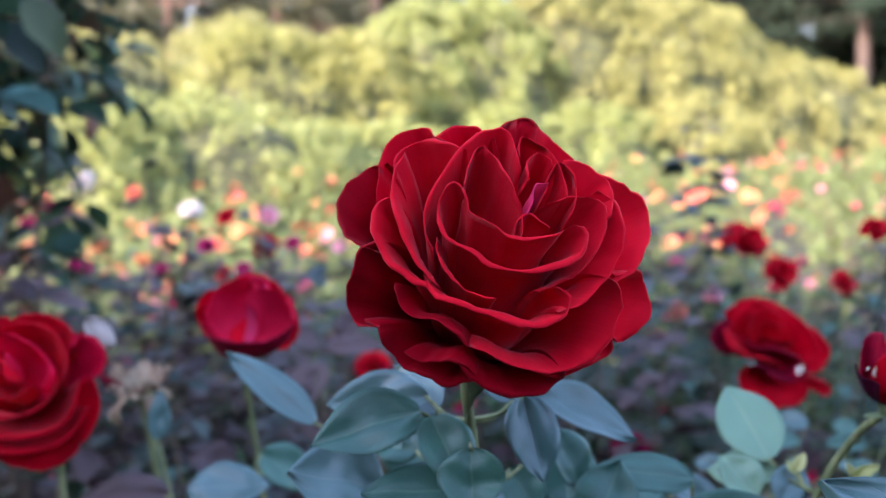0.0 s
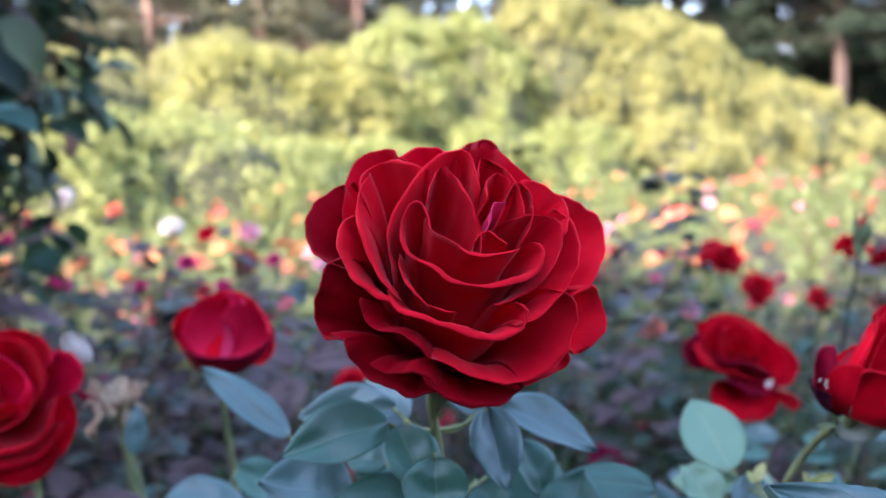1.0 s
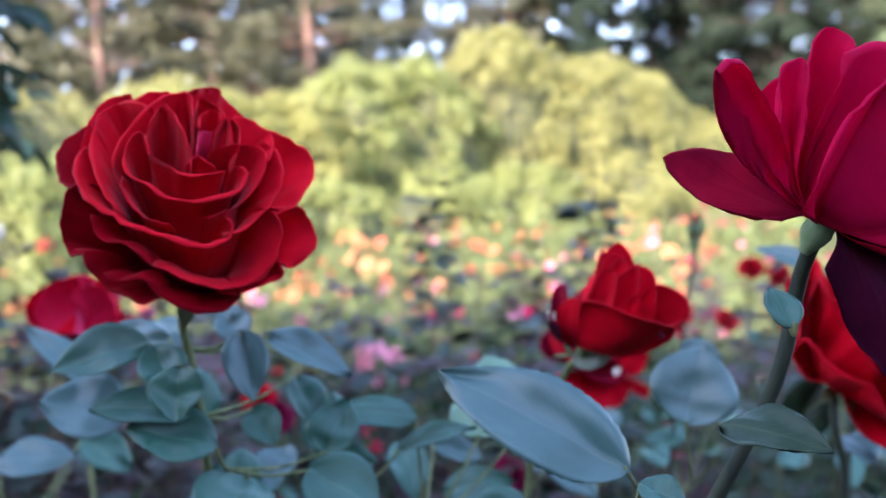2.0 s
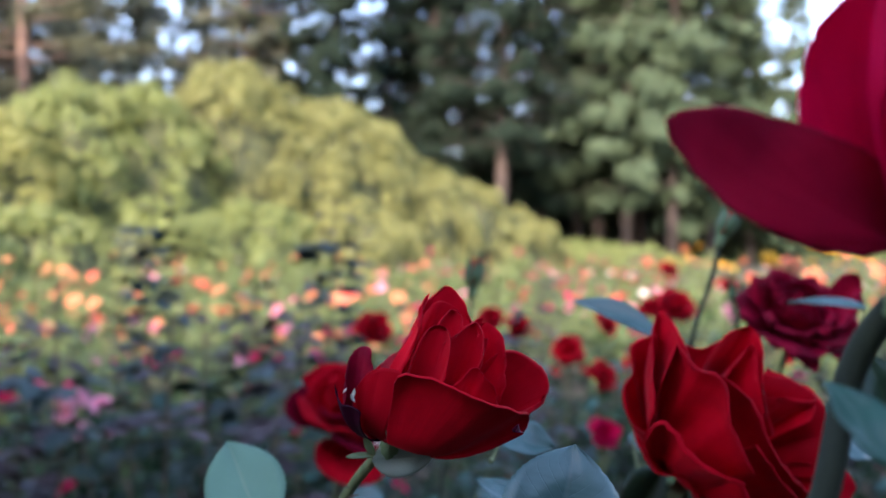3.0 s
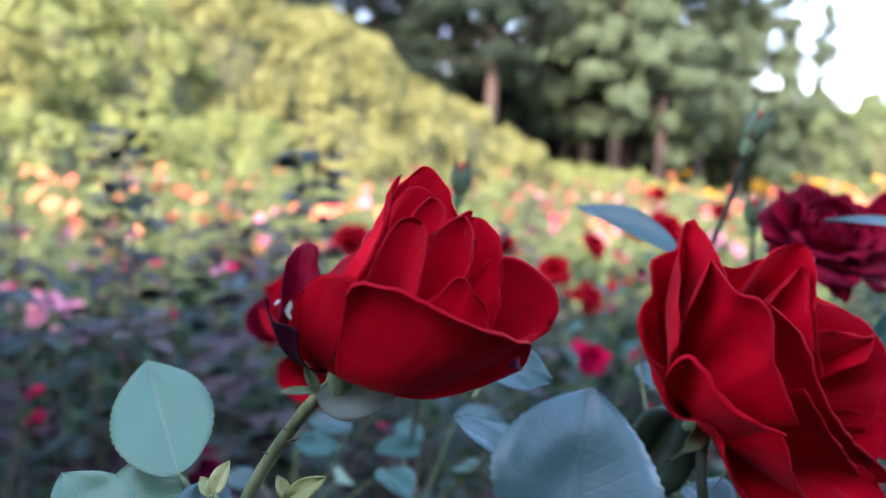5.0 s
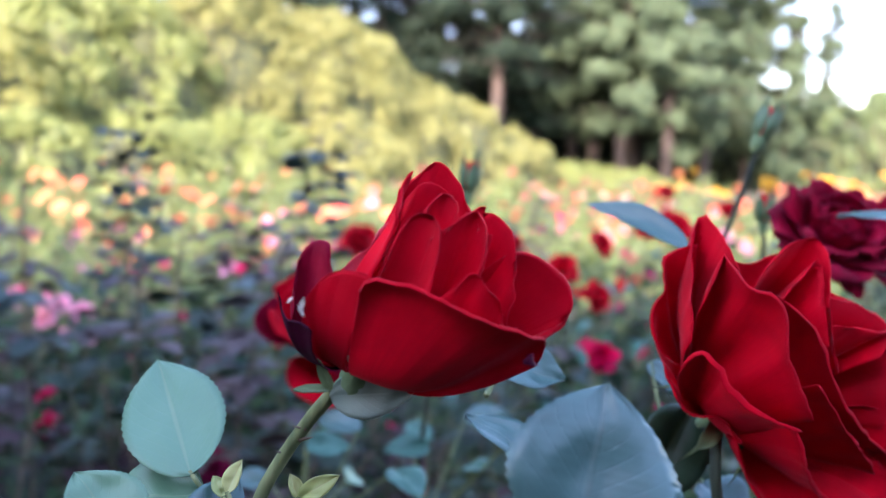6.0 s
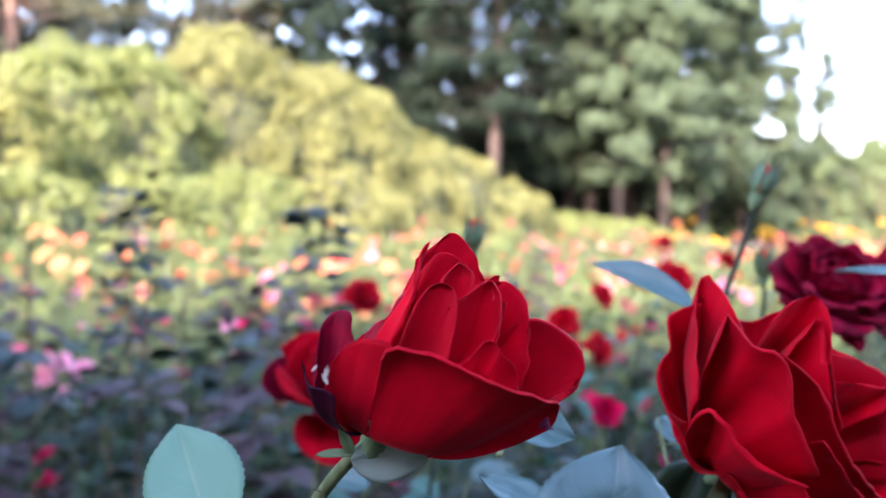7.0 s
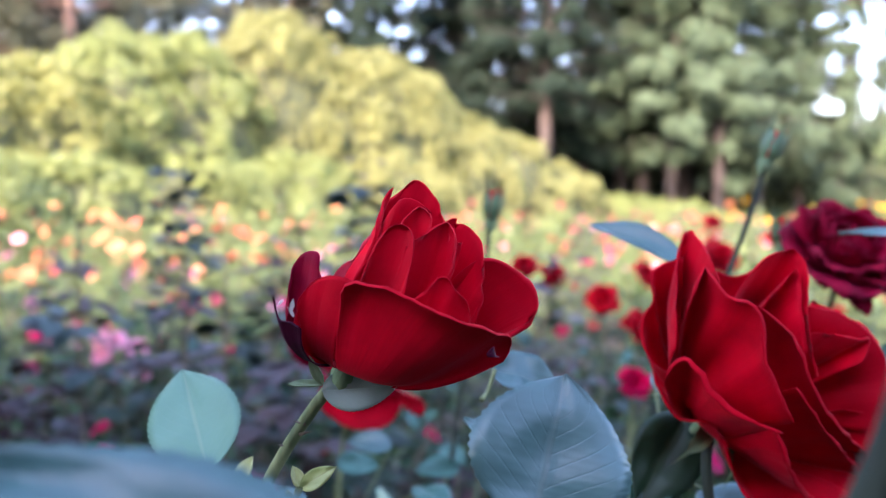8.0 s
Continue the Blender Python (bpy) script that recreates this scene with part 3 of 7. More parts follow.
FIR = "tall grey-green fir with drooping sprays and bare lower trunk"
DARKFIR = "tall fir with shade put into its dark needles"
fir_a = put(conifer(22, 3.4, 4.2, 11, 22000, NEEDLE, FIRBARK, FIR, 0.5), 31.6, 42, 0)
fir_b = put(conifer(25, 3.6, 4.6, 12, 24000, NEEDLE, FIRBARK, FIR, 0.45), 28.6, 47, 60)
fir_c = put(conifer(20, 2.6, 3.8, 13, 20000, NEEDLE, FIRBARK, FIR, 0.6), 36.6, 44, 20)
fir_d = put(conifer(21, 3.2, 4.0, 14, 15000, SHADENEEDLE, FIRBARK, DARKFIR, 0.5), 13, 40, 120)
fir_e = put(conifer(24, 5.0, 4.2, 15, 15000, SHADENEEDLE, FIRBARK, "tall dark fir with a bare reddish lower trunk", 0.4), 23.8, 40, 30)
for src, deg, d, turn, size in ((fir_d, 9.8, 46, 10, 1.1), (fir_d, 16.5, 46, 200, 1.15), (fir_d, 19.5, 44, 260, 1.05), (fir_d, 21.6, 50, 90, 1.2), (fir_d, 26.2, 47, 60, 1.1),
                                (fir_e, 18.0, 50, 80, 1.0), (fir_a, 34.4, 41, 40, 0.95), (fir_e, 32.4, 47, 170, 0.95), (fir_b, 33.4, 52, 300, 0.95), (fir_a, 29.9, 45, 230, 1.05), (fir_c, 39.0, 47, 100, 0.75)):
    put(copy_thing(src, Matrix()), deg, d, turn, size)
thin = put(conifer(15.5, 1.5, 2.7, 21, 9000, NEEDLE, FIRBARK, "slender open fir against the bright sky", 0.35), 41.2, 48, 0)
put(copy_thing(thin, Matrix()), 43.4, 58, 130, 0.8)
put(copy_thing(fir_c, Matrix()), 38.0, 55, 160, 0.95)
PINELABEL = "tall pine with a reddish trunk and light open needles"
pine_a = put(conifer(19, 5.0, 5.0, 31, 22000, PINENEEDLE, PINEBARK, PINELABEL, 0.15, True), -5.0, 34, 0)
for deg, d, turn, size in ((-1.0, 50, 90, 1.0), (-11, 38, 200, 1.05), (-17.5, 36, 30, 0.95), (-24, 40, 140, 1.1)):
    put(copy_thing(pine_a, Matrix()), deg, d, turn, size)
pine_b = put(conifer(21, 2.6, 4.6, 33, 20000, PINENEEDLE, PINEBARK, "light green pine full of needles behind the shrubs", 0.3), -8.0, 46, 0)
for deg, d, turn, size in ((1.2, 46, 90, 0.95), (-2.6, 42, 200, 0.9), (5.0, 50, 20, 1.0), (-14, 48, 50, 1.0), (-21, 50, 10, 1.0), (7.6, 44, 130, 0.85), (-11.5, 42, 80, 0.95), (-17.5, 45, 260, 1.0), (-5.5, 50, 310, 1.0)):
    put(copy_thing(pine_b, Matrix()), deg, d, turn, size)
for deg, d, h, r in ((43, 60, 5.5, 4.5), (47, 66, 6.5, 5.5), (51, 62, 5.5, 5.0), (56, 60, 7.0, 5.5), (39.5, 52, 3.2, 3.2), (61, 58, 6.0, 5.0)):
    x, y = polar(deg, d)
    shrub(x, y, r, r * 0.8, h, 6000, FARLEAF, "distant rounded green tree on the garden's edge", 0.35, 90, "far_tree", "distant trees")

# dark shrubs added to close bright gaps between the trunks
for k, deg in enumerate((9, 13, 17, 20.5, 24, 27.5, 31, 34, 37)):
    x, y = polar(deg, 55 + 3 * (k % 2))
    shrub(x, y, 3.6, 2.6, 6.0 + (k % 3), 5000, SHADENEEDLE, "dark evergreen undergrowth among the firs", 0.4, 80, "undergrowth", "undergrowth below the firs")


def shade_tree(x, y, h, r, seed):
    """A broad unseen tree, added behind the viewpoint to cast shade on the near beds."""
    ob = thing("shade_tree", x, y, 0, "unseen broad tree added to shade the near rose bed", "tree", "trees that shade the near bed")
    pts = [(0.1 * math.sin(k), 0.1 * math.cos(k * 2), h * 0.6 * k / 6) for k in range(7)]
    part("trunk", mesh("trunk", *tube_data(pts, [0.32 - 0.03 * k for k in range(7)], 10), FIRBARK), ob)
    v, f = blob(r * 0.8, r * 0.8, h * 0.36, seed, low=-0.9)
    part("thicket", mesh("thicket", [(a, b, c + h * 0.62) for a, b, c in v], f, CORE), ob, "dark solid dome standing in for inner shade")
    p, d, g = crown_points(r, r, h * 0.40, 5000, 60, 0.3 * r, 0.95, seed)
    p[:, 2] += h * 0.6
    L = 0.32 * (0.7 + 0.6 * g.random(len(p)))
    tagged(part("crown", leaf_batch("crown", p, d + g.normal(size=d.shape) * 0.6, d + np.array([0, 0, 0.5]), L, L * 0.55, SHADENEEDLE, TUFT), ob), kind="stuff")


# out of view; set where they keep the sun off the near roses
for x, y, h, r, seed in ((-10.6, -8.2, 10.0, 4.2, 3), (-8.0, -10.5, 10.5, 4.4, 4), (-4.0, -13.5, 10.5, 4.4, 5), (-15.0, -11.0, 10, 4.0, 6)):
    shade_tree(x, y, h, r, seed)

# unseen shrub wall added behind the viewpoint to cut light from the horizon
for k in range(13):
    x, y = polar(-100 - 14 * k, 9.5 + 1.2 * (k % 2))
    shrub(x, y, 1.9, 1.6, 3.9 + 0.5 * (k % 3), 3000, SHADENEEDLE, "unseen dark shrub added to block low light", 0.3, 40, "undergrowth", "undergrowth below the shade trees")

# ---- rose beds ----


def sprigs(B, D, N, size):
    """Five leaflets on a common stalk for each foot B, way D and face N."""
    D = D / np.linalg.norm(D, axis=1)[:, None]
    S = np.cross(D, N)
    S /= np.linalg.norm(S, axis=1)[:, None] + 1e-9
    N = np.cross(S, D)
    P, W, F, L = [], [], [], []
    for along, across, scale in ((1.15, 0, 1.1), (0.95, 0.9, 0.95), (0.95, -0.9, 0.95), (0.35, 1.0, 0.75), (0.35, -1.0, 0.75)):
        P.append(B + D * (along * size)[:, None] + S * (across * 0.12 * size)[:, None])
        W.append(D * (1.0 if across == 0 else 0.45) + S * across * 0.8 - N * 0.15)
        F.append(N)
        L.append(size * scale)
    P, W, F, L = np.concatenate(P), np.concatenate(W), np.concatenate(F), np.concatenate(L)
    g = np.random.default_rng(len(P))
    W = W + g.normal(size=W.shape) * 0.18
    F = F + g.normal(size=F.shape) * 0.30
    return P, W, F, L * (0.8 + 0.4 * g.random(len(P)))


def sheet_bloom(radius, mat, seed, rings=((3, 0.55, 0.5, 20, 2, 0), (5, 0.8, 0.8, 55, 15, 25), (6, 1.0, 0.95, 85, 45, 80))):
    """A whole small bloom of thin curved petals in one mesh."""
    verts, faces, uvs = [], [], []
    g = np.random.default_rng(seed)
    for count, L, W, a0, a1, a2 in rings:
        turn = g.random() * 6.3
        for q in range(count):
            a = turn + q * 2 * math.pi / count + g.normal() * 0.15
            s = np.linspace(0, 1, 4)
            tilt = g.normal() * 7
            ph = np.radians(a0 * (1 - s) * (1 - 2 * s) + (a1 + tilt) * 4 * s * (1 - s) + (a2 + tilt * 2) * s * (2 * s - 1))
            r = 0.06 + np.concatenate([[0], np.cumsum(np.sin(ph[1:]))]) * L / 3
            z = np.concatenate([[0], np.cumsum(np.cos(ph[1:]))]) * L / 3
            k = len(verts)
            for j in range(4):
                half = W / 2 * (0.35, 0.85, 1.0, 0.62)[j]
                for u in (-1, -0.35, 0.35, 1):
                    x, y = r[j] - 0.25 * half * u * u, half * u
                    verts.append(((x * math.cos(a) - y * math.sin(a)) * radius, (x * math.sin(a) + y * math.cos(a)) * radius, (z[j] - (0.12 * abs(u) if j == 3 else 0)) * radius))
                    uvs.append((u / 2 + 0.5, j / 3 * 0.95))
            faces += [(k + j * 4 + i, k + j * 4 + i + 1, k + j * 4 + i + 5, k + j * 4 + i + 4) for j in range(3) for i in range(3)]
    return mesh("bloom", verts, faces, mat, uvs)


BLOOMS = {}


def bloom_choice(mat, k):
    if (mat.name, k) not in BLOOMS:
        BLOOMS[(mat.name, k)] = sheet_bloom(1.0, mat, 40 + k)
    return BLOOMS[(mat.name, k)]


def bed_bush(x, y, height, width, mats, blooms, bloom_r, leaf_mat, count, size, label, seed, group="rose bushes in the beds", fine=False, canes=5, low=0.12):
    g = np.random.default_rng(seed)
    ob = thing("rose_bush", x, y, 0, label, "rose bush", group)
    tips = []
    for k in range(canes):
        a = 2 * math.pi * (k + g.random() * 0.7) / canes
        out = width * (0.15 + 0.35 * g.random())
        top = Vector((math.cos(a) * out, math.sin(a) * out, height * (0.75 + 0.2 * g.random())))
        cane("cane", [(x + 0.03 * math.cos(a), y + 0.03 * math.sin(a), 0), (x + top.x * 0.45, y + top.y * 0.45, top.z * 0.5), (x + top.x, y + top.y, top.z)], 0.009, 0.004, BROWNCANE, ob, "", 3, 5)
        tips.append(top)
    d = g.normal(size=(count, 3))
    d /= np.linalg.norm(d, axis=1)[:, None]
    rad = g.random(count) ** 0.4
    B = d * rad[:, None] * np.array([width / 2, width / 2, height * 0.42]) + np.array([0, 0, height * 0.52])
    B[:, 2] = np.maximum(B[:, 2], low)
    D = d * np.array([1, 1, 0.4]) + g.normal(size=d.shape) * 0.5
    N = np.array([0, 0, 1.0]) + d * 0.5 + g.normal(size=d.shape) * 0.35
    P, W, F, L = sprigs(B, D, N, size * (0.75 + 0.5 * g.random(count)))
    tagged(part("foliage", leaf_batch("foliage", P, W, F, L, L * 0.62, leaf_mat, SIMPLE if fine else TUFT), ob), kind="stuff")
    heads = [(g.random() * 2 * math.pi, 0.25 + 0.7 * g.random()) for k in range(3)]
    for k in range(blooms):
        a, b = heads[k % 3]
        a, b = a + g.normal() * 0.35, min(0.99, max(0.1, b + g.normal() * 0.13))
        r = width / 2 * math.sqrt(1 - b * b) * 1.1
        p = Vector((r * math.cos(a), r * math.sin(a), height * (0.55 + 0.47 * b)))
        s = bloom_r * (0.7 + 0.5 * g.random())
        up = Vector((0.6 * math.cos(a) + g.normal() * 0.3, 0.6 * math.sin(a) + g.normal() * 0.3 - 0.25, 0.8))
        m = axes(p, up, (1, 0.2, 0.1)) @ Matrix.Diagonal((s, s, s, 1))
        part("bloom", bloom_choice(mats[int(g.integers(0, len(mats)))], int(g.integers(0, 3))), ob, "", m)
    return ob


def bed(kind, mats, leaf_mat, places, label, height, width, blooms, bloom_r, count, size, variants=3, seed=100, fine=False):
    made = []
    g = np.random.default_rng(seed)
    for i, (x, y) in enumerate(places):
        turn, s = g.random() * 360, 0.76 + 0.40 * g.random()
        if i < variants:
            ob = bed_bush(0, 0, height, width, mats, blooms, bloom_r, leaf_mat, count, size, label, seed + i, kind, fine)
            made.append(ob)
        else:
            ob = copy_thing(made[i % variants], Matrix())
        ob.matrix_basis = pose(x, y, 0, 0, 0, turn) @ Matrix.Diagonal((s, s, s, 1))


def spots(deg0, deg1, d0, d1, step, seed):
    """Places for bushes in a sector of the garden, in loose rows."""
    g = np.random.default_rng(seed)
    out, d = [], d0
    while d < d1:
        n = max(1, int(d * radians(deg1 - deg0) / step))
        for k in range(n):
            a = deg0 + (deg1 - deg0) * (k + 0.2 + 0.6 * g.random()) / n
            out.append(polar(a, d + g.normal() * 0.15 * step))
        d += step
    return out


bed("peach roses", (PEACH, PEACH, PEACH, CORAL), SUNLITLEAF, spots(-30, 17.5, 6.6, 10.2, 1.05, 1), "leafy rose bush with many peach and orange blooms in the sun", 0.92, 1.0, 6, 0.074, 160, 0.056, 4, 200)
bed("farther peach roses", (PEACH, PEACH, CORAL, PINK), SUNLITLEAF, spots(-30, 18, 10.6, 15.5, 1.2, 11), "leafy rose bush with a few peach blooms in the sun", 0.95, 1.1, 3, 0.06, 140, 0.062, 3, 250)
bed("pink and coral roses", (HOTPINK, CORAL, PEACH, HOTPINK, PINK), SUNLITLEAF, spots(-30, 19, 4.9, 7.0, 0.9, 2), "rose bush with scattered hot pink and coral blooms", 0.86, 1.0, 5, 0.05, 170, 0.052, 4, 300)
bed("hot pink roses", (HOTPINK, PINK, CORAL), SUNLITLEAF, spots(18, 34, 7.5, 19, 1.15, 3), "bright green rose bush with a few hot pink blooms", 1.0, 1.1, 4, 0.055, 150, 0.056, 4, 400)
bed("white and red roses", (PINK, BRIGHT, WHITE, CORAL), SUNLITLEAF, spots(26, 50, 6.0, 12.5, 1.15, 4), "sunlit rose bush with cream white and red blooms", 1.0, 1.1, 6, 0.055, 160, 0.056, 4, 500)
bed("yellow roses", (YELLOW, PEACH, YELLOW, BRIGHT), SUNLITLEAF, spots(34, 54, 9.5, 20, 1.4, 5), "rose bush with yellow and apricot blooms", 1.12, 1.1, 6, 0.06, 150, 0.056, 3, 600)
bed("far beds", (PEACH, PINK, WHITE), SUNLITLEAF, spots(-30, 26, 15.8, 19, 1.35, 6), "bright green rose bush below the tall shrubs", 0.95, 1.3, 2, 0.055, 140, 0.065, 3, 700)
bed("shaded pink roses", (PINK, PINK, HOTPINK), SHADEDLEAF, spots(-32, 20, 3.7, 4.8, 0.85, 7), "dark leafy rose bush in the shade with a few pink blooms", 0.82, 0.95, 3, 0.04, 190, 0.050, 4, 800)
bed("shaded red roses", (BRIGHT, BRIGHT, HOTPINK), SHADEDLEAF, spots(21, 56, 3.0, 5.6, 0.85, 8), "leafy rose bush with bright red blooms", 1.0, 0.95, 4, 0.045, 190, 0.050, 4, 900)
bed("near shaded bushes", (CRIMSON,), SHADEDLEAF, spots(-34, 58, 1.4, 3.5, 0.52, 9), "dense dark green rose bush in the shade", 0.86, 0.85, 1, 0.035, 190, 0.046, 4, 1000, True)
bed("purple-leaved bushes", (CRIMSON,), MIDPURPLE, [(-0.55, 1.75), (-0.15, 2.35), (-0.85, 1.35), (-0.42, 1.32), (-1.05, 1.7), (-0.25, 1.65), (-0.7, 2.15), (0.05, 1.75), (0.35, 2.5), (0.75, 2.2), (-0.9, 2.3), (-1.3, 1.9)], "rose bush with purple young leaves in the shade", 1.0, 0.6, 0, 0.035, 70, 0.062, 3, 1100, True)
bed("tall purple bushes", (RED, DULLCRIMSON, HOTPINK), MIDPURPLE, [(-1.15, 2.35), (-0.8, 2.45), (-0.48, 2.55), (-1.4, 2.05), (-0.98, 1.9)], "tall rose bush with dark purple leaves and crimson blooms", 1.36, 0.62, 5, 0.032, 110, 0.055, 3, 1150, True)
bed("bushes of the near bed", (CRIMSON,), SHADEDLEAF, [(-0.75, 0.75), (-0.25, 0.95), (0.3, 0.95), (0.8, 0.85), (1.05, 0.35), (-0.95, 0.2), (-0.05, 0.5), (0.45, 0.5)], "dense dark green rose bush in the shade", 1.08, 0.62, 0, 0.035, 95, 0.056, 3, 1200, True)


def pink_cluster():
    ob = thing("rose_bush", -0.15, 3.63, 0, "rose bush with a cluster of five soft pink blooms", "rose bush", "shaded pink roses")
    cane("cane", [(-0.15, 3.63, 0), (-0.17, 3.64, 0.35), (-0.153, 3.628, 0.70)], 0.008, 0.004, CANE, ob)
    for k, (dx, dz, s) in enumerate(((0, 0.03, 0.036), (0.075, 0.005, 0.036), (-0.06, -0.02, 0.033), (0.02, -0.09, 0.036), (0.10, -0.10, 0.024), (-0.065, 0.05, 0.026))):
        top = Vector((dx, -0.03 * (k % 2), 0.762 + dz))
        cane("flower_stalk", [(-0.153, 3.63, 0.60), (-0.15 + dx * 0.6, 3.62, 0.68 + dz * 0.6), (-0.15 + top.x, 3.63 + top.y, top.z)], 0.003, 0.002, CANE, ob, "", 3, 5)
        part("bloom", bloom_choice(PINK, k % 3), ob, "", axes(top, (0.2 * (k % 3 - 1), -0.9, 0.6), (1, 0, 0)) @ Matrix.Diagonal((s * 1.3, s * 1.3, s * 1.3, 1)))


pink_cluster()


def shoot(x, y, points, leaves, size, mat, label, seed, tip_mat=None, length=1.0):
    """A tall bare rose shoot with single leaves spaced along it."""
    g = np.random.default_rng(seed)
    ob = thing("rose_shoot", x, y, 0, label, "rose shoot", "tall shoots above the shaded bed")
    line = smooth_path(points, 8)
    cane("cane", points, 0.007, 0.0025, BROWNCANE, ob, "", 8, 6)
    shapes = [leaf_mesh("leaf", size * s, size * s * 0.62, mat, 0.22, 0.12, 0.05, s * 9, True, 4, 8) for s in (0.75, 1.0, 1.2)]
    tip = [leaf_mesh("leaf", size * s, size * s * 0.55, tip_mat or mat, 0.3, 0.15, 0.05, s * 5, True, 4, 8) for s in (0.6, 0.8)]
    for k in range(leaves):
        t = 1 - length * (k / leaves) ** 0.9
        p = line[int(t * (len(line) - 1))]
        a = k * GOLDEN + g.random()
        out = Vector((math.cos(a), math.sin(a), 0.12 - 0.22 * g.random()))
        young = t > 0.93
        stalk = (0.02 if young else 0.045) + 0.02 * g.random()
        cane("leaf_stalk", [p, p + out * stalk * 0.5 + Vector((0, 0, 0.004)), p + out * stalk], 0.0016, 0.001, BROWNCANE, ob, "", 2, 4)
        for turn, back in ((0, 0), (62, 0.02), (-62, 0.02)) if not young else ((0, 0), (75, 0.008)):
            way = Matrix.Rotation(radians(turn + g.normal() * 10), 3, "Z") @ out
            z = (Vector((0, 0, 1)) + Vector(g.normal(size=3)) * 0.24).normalized()
            yv = (way - z * way.dot(z)).normalized()
            m = Matrix((yv.cross(z), yv, z)).transposed().to_4x4()
            m.translation = p + out * (stalk - back) - ob.location
            part("leaf", tip[k % 2] if young else shapes[(k + turn) % 3], ob, "", m)
    return ob


PURPLE_SHOOT = "tall thin rose shoot with purplish dark leaves"
shoot(0.56, 2.30, [(0.56, 2.30, 0), (0.53, 2.30, 0.8), (0.51, 2.29, 1.2), (0.525, 2.295, 1.52)], 32, 0.066, SHOOTLEAF, PURPLE_SHOOT, 1, PURPLE, 0.45)
shoot(0.10, 2.60, [(0.10, 2.60, 0), (0.07, 2.60, 0.8), (0.06, 2.59, 1.2), (0.081, 2.585, 1.586)], 34, 0.068, SHOOTLEAF, PURPLE_SHOOT, 2, PURPLE, 0.45)
shoot(0.30, 2.32, [(0.30, 2.32, 0), (0.28, 2.31, 0.7), (0.31, 2.30, 1.1), (0.3284, 2.3750, 1.2954)], 22, 0.062, PURPLE, PURPLE_SHOOT, 3, WITHERED, 0.5)
shoot(-0.25, 2.10, [(-0.25, 2.10, 0), (-0.24, 2.12, 0.7), (-0.22, 2.12, 1.0), (-0.1840, 2.4245, 1.2408)], 22, 0.065, PURPLE, PURPLE_SHOOT, 4, PURPLE, 0.5)
shoot(-0.70, 1.75, [(-0.70, 1.75, 0), (-0.68, 1.76, 0.8), (-0.7958, 1.7626, 1.4683)], 20, 0.065, PURPLE, PURPLE_SHOOT, 5, PURPLE, 0.55)
shoot(-0.62, 1.85, [(-0.62, 1.85, 0), (-0.60, 1.86, 0.8), (-0.5688, 1.8632, 1.4238)], 18, 0.06, PURPLE, PURPLE_SHOOT, 6, PURPLE, 0.5)
shoot(0.70, 1.85, [(0.70, 1.85, 0), (0.72, 1.84, 0.8), (0.8893, 1.7894, 1.3213)], 14, 0.055, PURPLE, PURPLE_SHOOT, 7, PURPLE, 0.35)

# the nearer shoots between the big bush and the bed
for k, (x, y, top, mat) in enumerate(((0.11, 1.46, 1.27, DARKLEAF), (0.20, 1.30, 1.29, PURPLE), (0.33, 1.55, 1.24, DARKLEAF), (0.02, 1.78, 1.25, DARKLEAF),
                                      (0.22, 1.82, 1.22, SHOOTLEAF), (0.46, 1.95, 1.23, DARKLEAF), (-0.62, 1.25, 1.31, PURPLE), (-0.47, 1.42, 1.27, SHOOTLEAF), (-0.80, 1.50, 1.33, DARKLEAF),
                                      (0.62, 1.38, 1.15, DARKLEAF), (0.80, 1.52, 1.12, SHOOTLEAF),
                                      (-0.72, 1.10, 1.39, PURPLE), (-0.56, 1.18, 1.37, SHOOTLEAF), (-0.40, 1.32, 1.35, PURPLE), (-0.90, 1.32, 1.41, PURPLE), (-0.36, 1.62, 1.32, SHOOTLEAF))):
    lean = 0.06 * math.sin(k * 2.3)
    shoot(x, y, [(x, y, 0), (x + lean * 0.5, y + 0.02, top * 0.5), (x - lean * 0.4, y, top * 0.8), (x + lean, y - 0.02, top)], 17 + k % 4, 0.052 + 0.004 * (k % 3), mat,
          PURPLE_SHOOT if mat is PURPLE else "tall thin rose shoot with dark bluish-green leaves", 40 + k, PURPLE, 0.5)
shoot(-0.13, 1.60, [(-0.13, 1.60, 0), (-0.11, 1.61, 0.7), (-0.12, 1.60, 1.34)], 12, 0.055, SHOOTLEAF, PURPLE_SHOOT, 60, PURPLE, 0.15)
shoot(0.04, 1.30, [(0.04, 1.30, 0), (0.03, 1.31, 0.7), (0.05, 1.30, 1.31)], 10, 0.05, PURPLE, PURPLE_SHOOT, 61, PURPLE, 0.13)


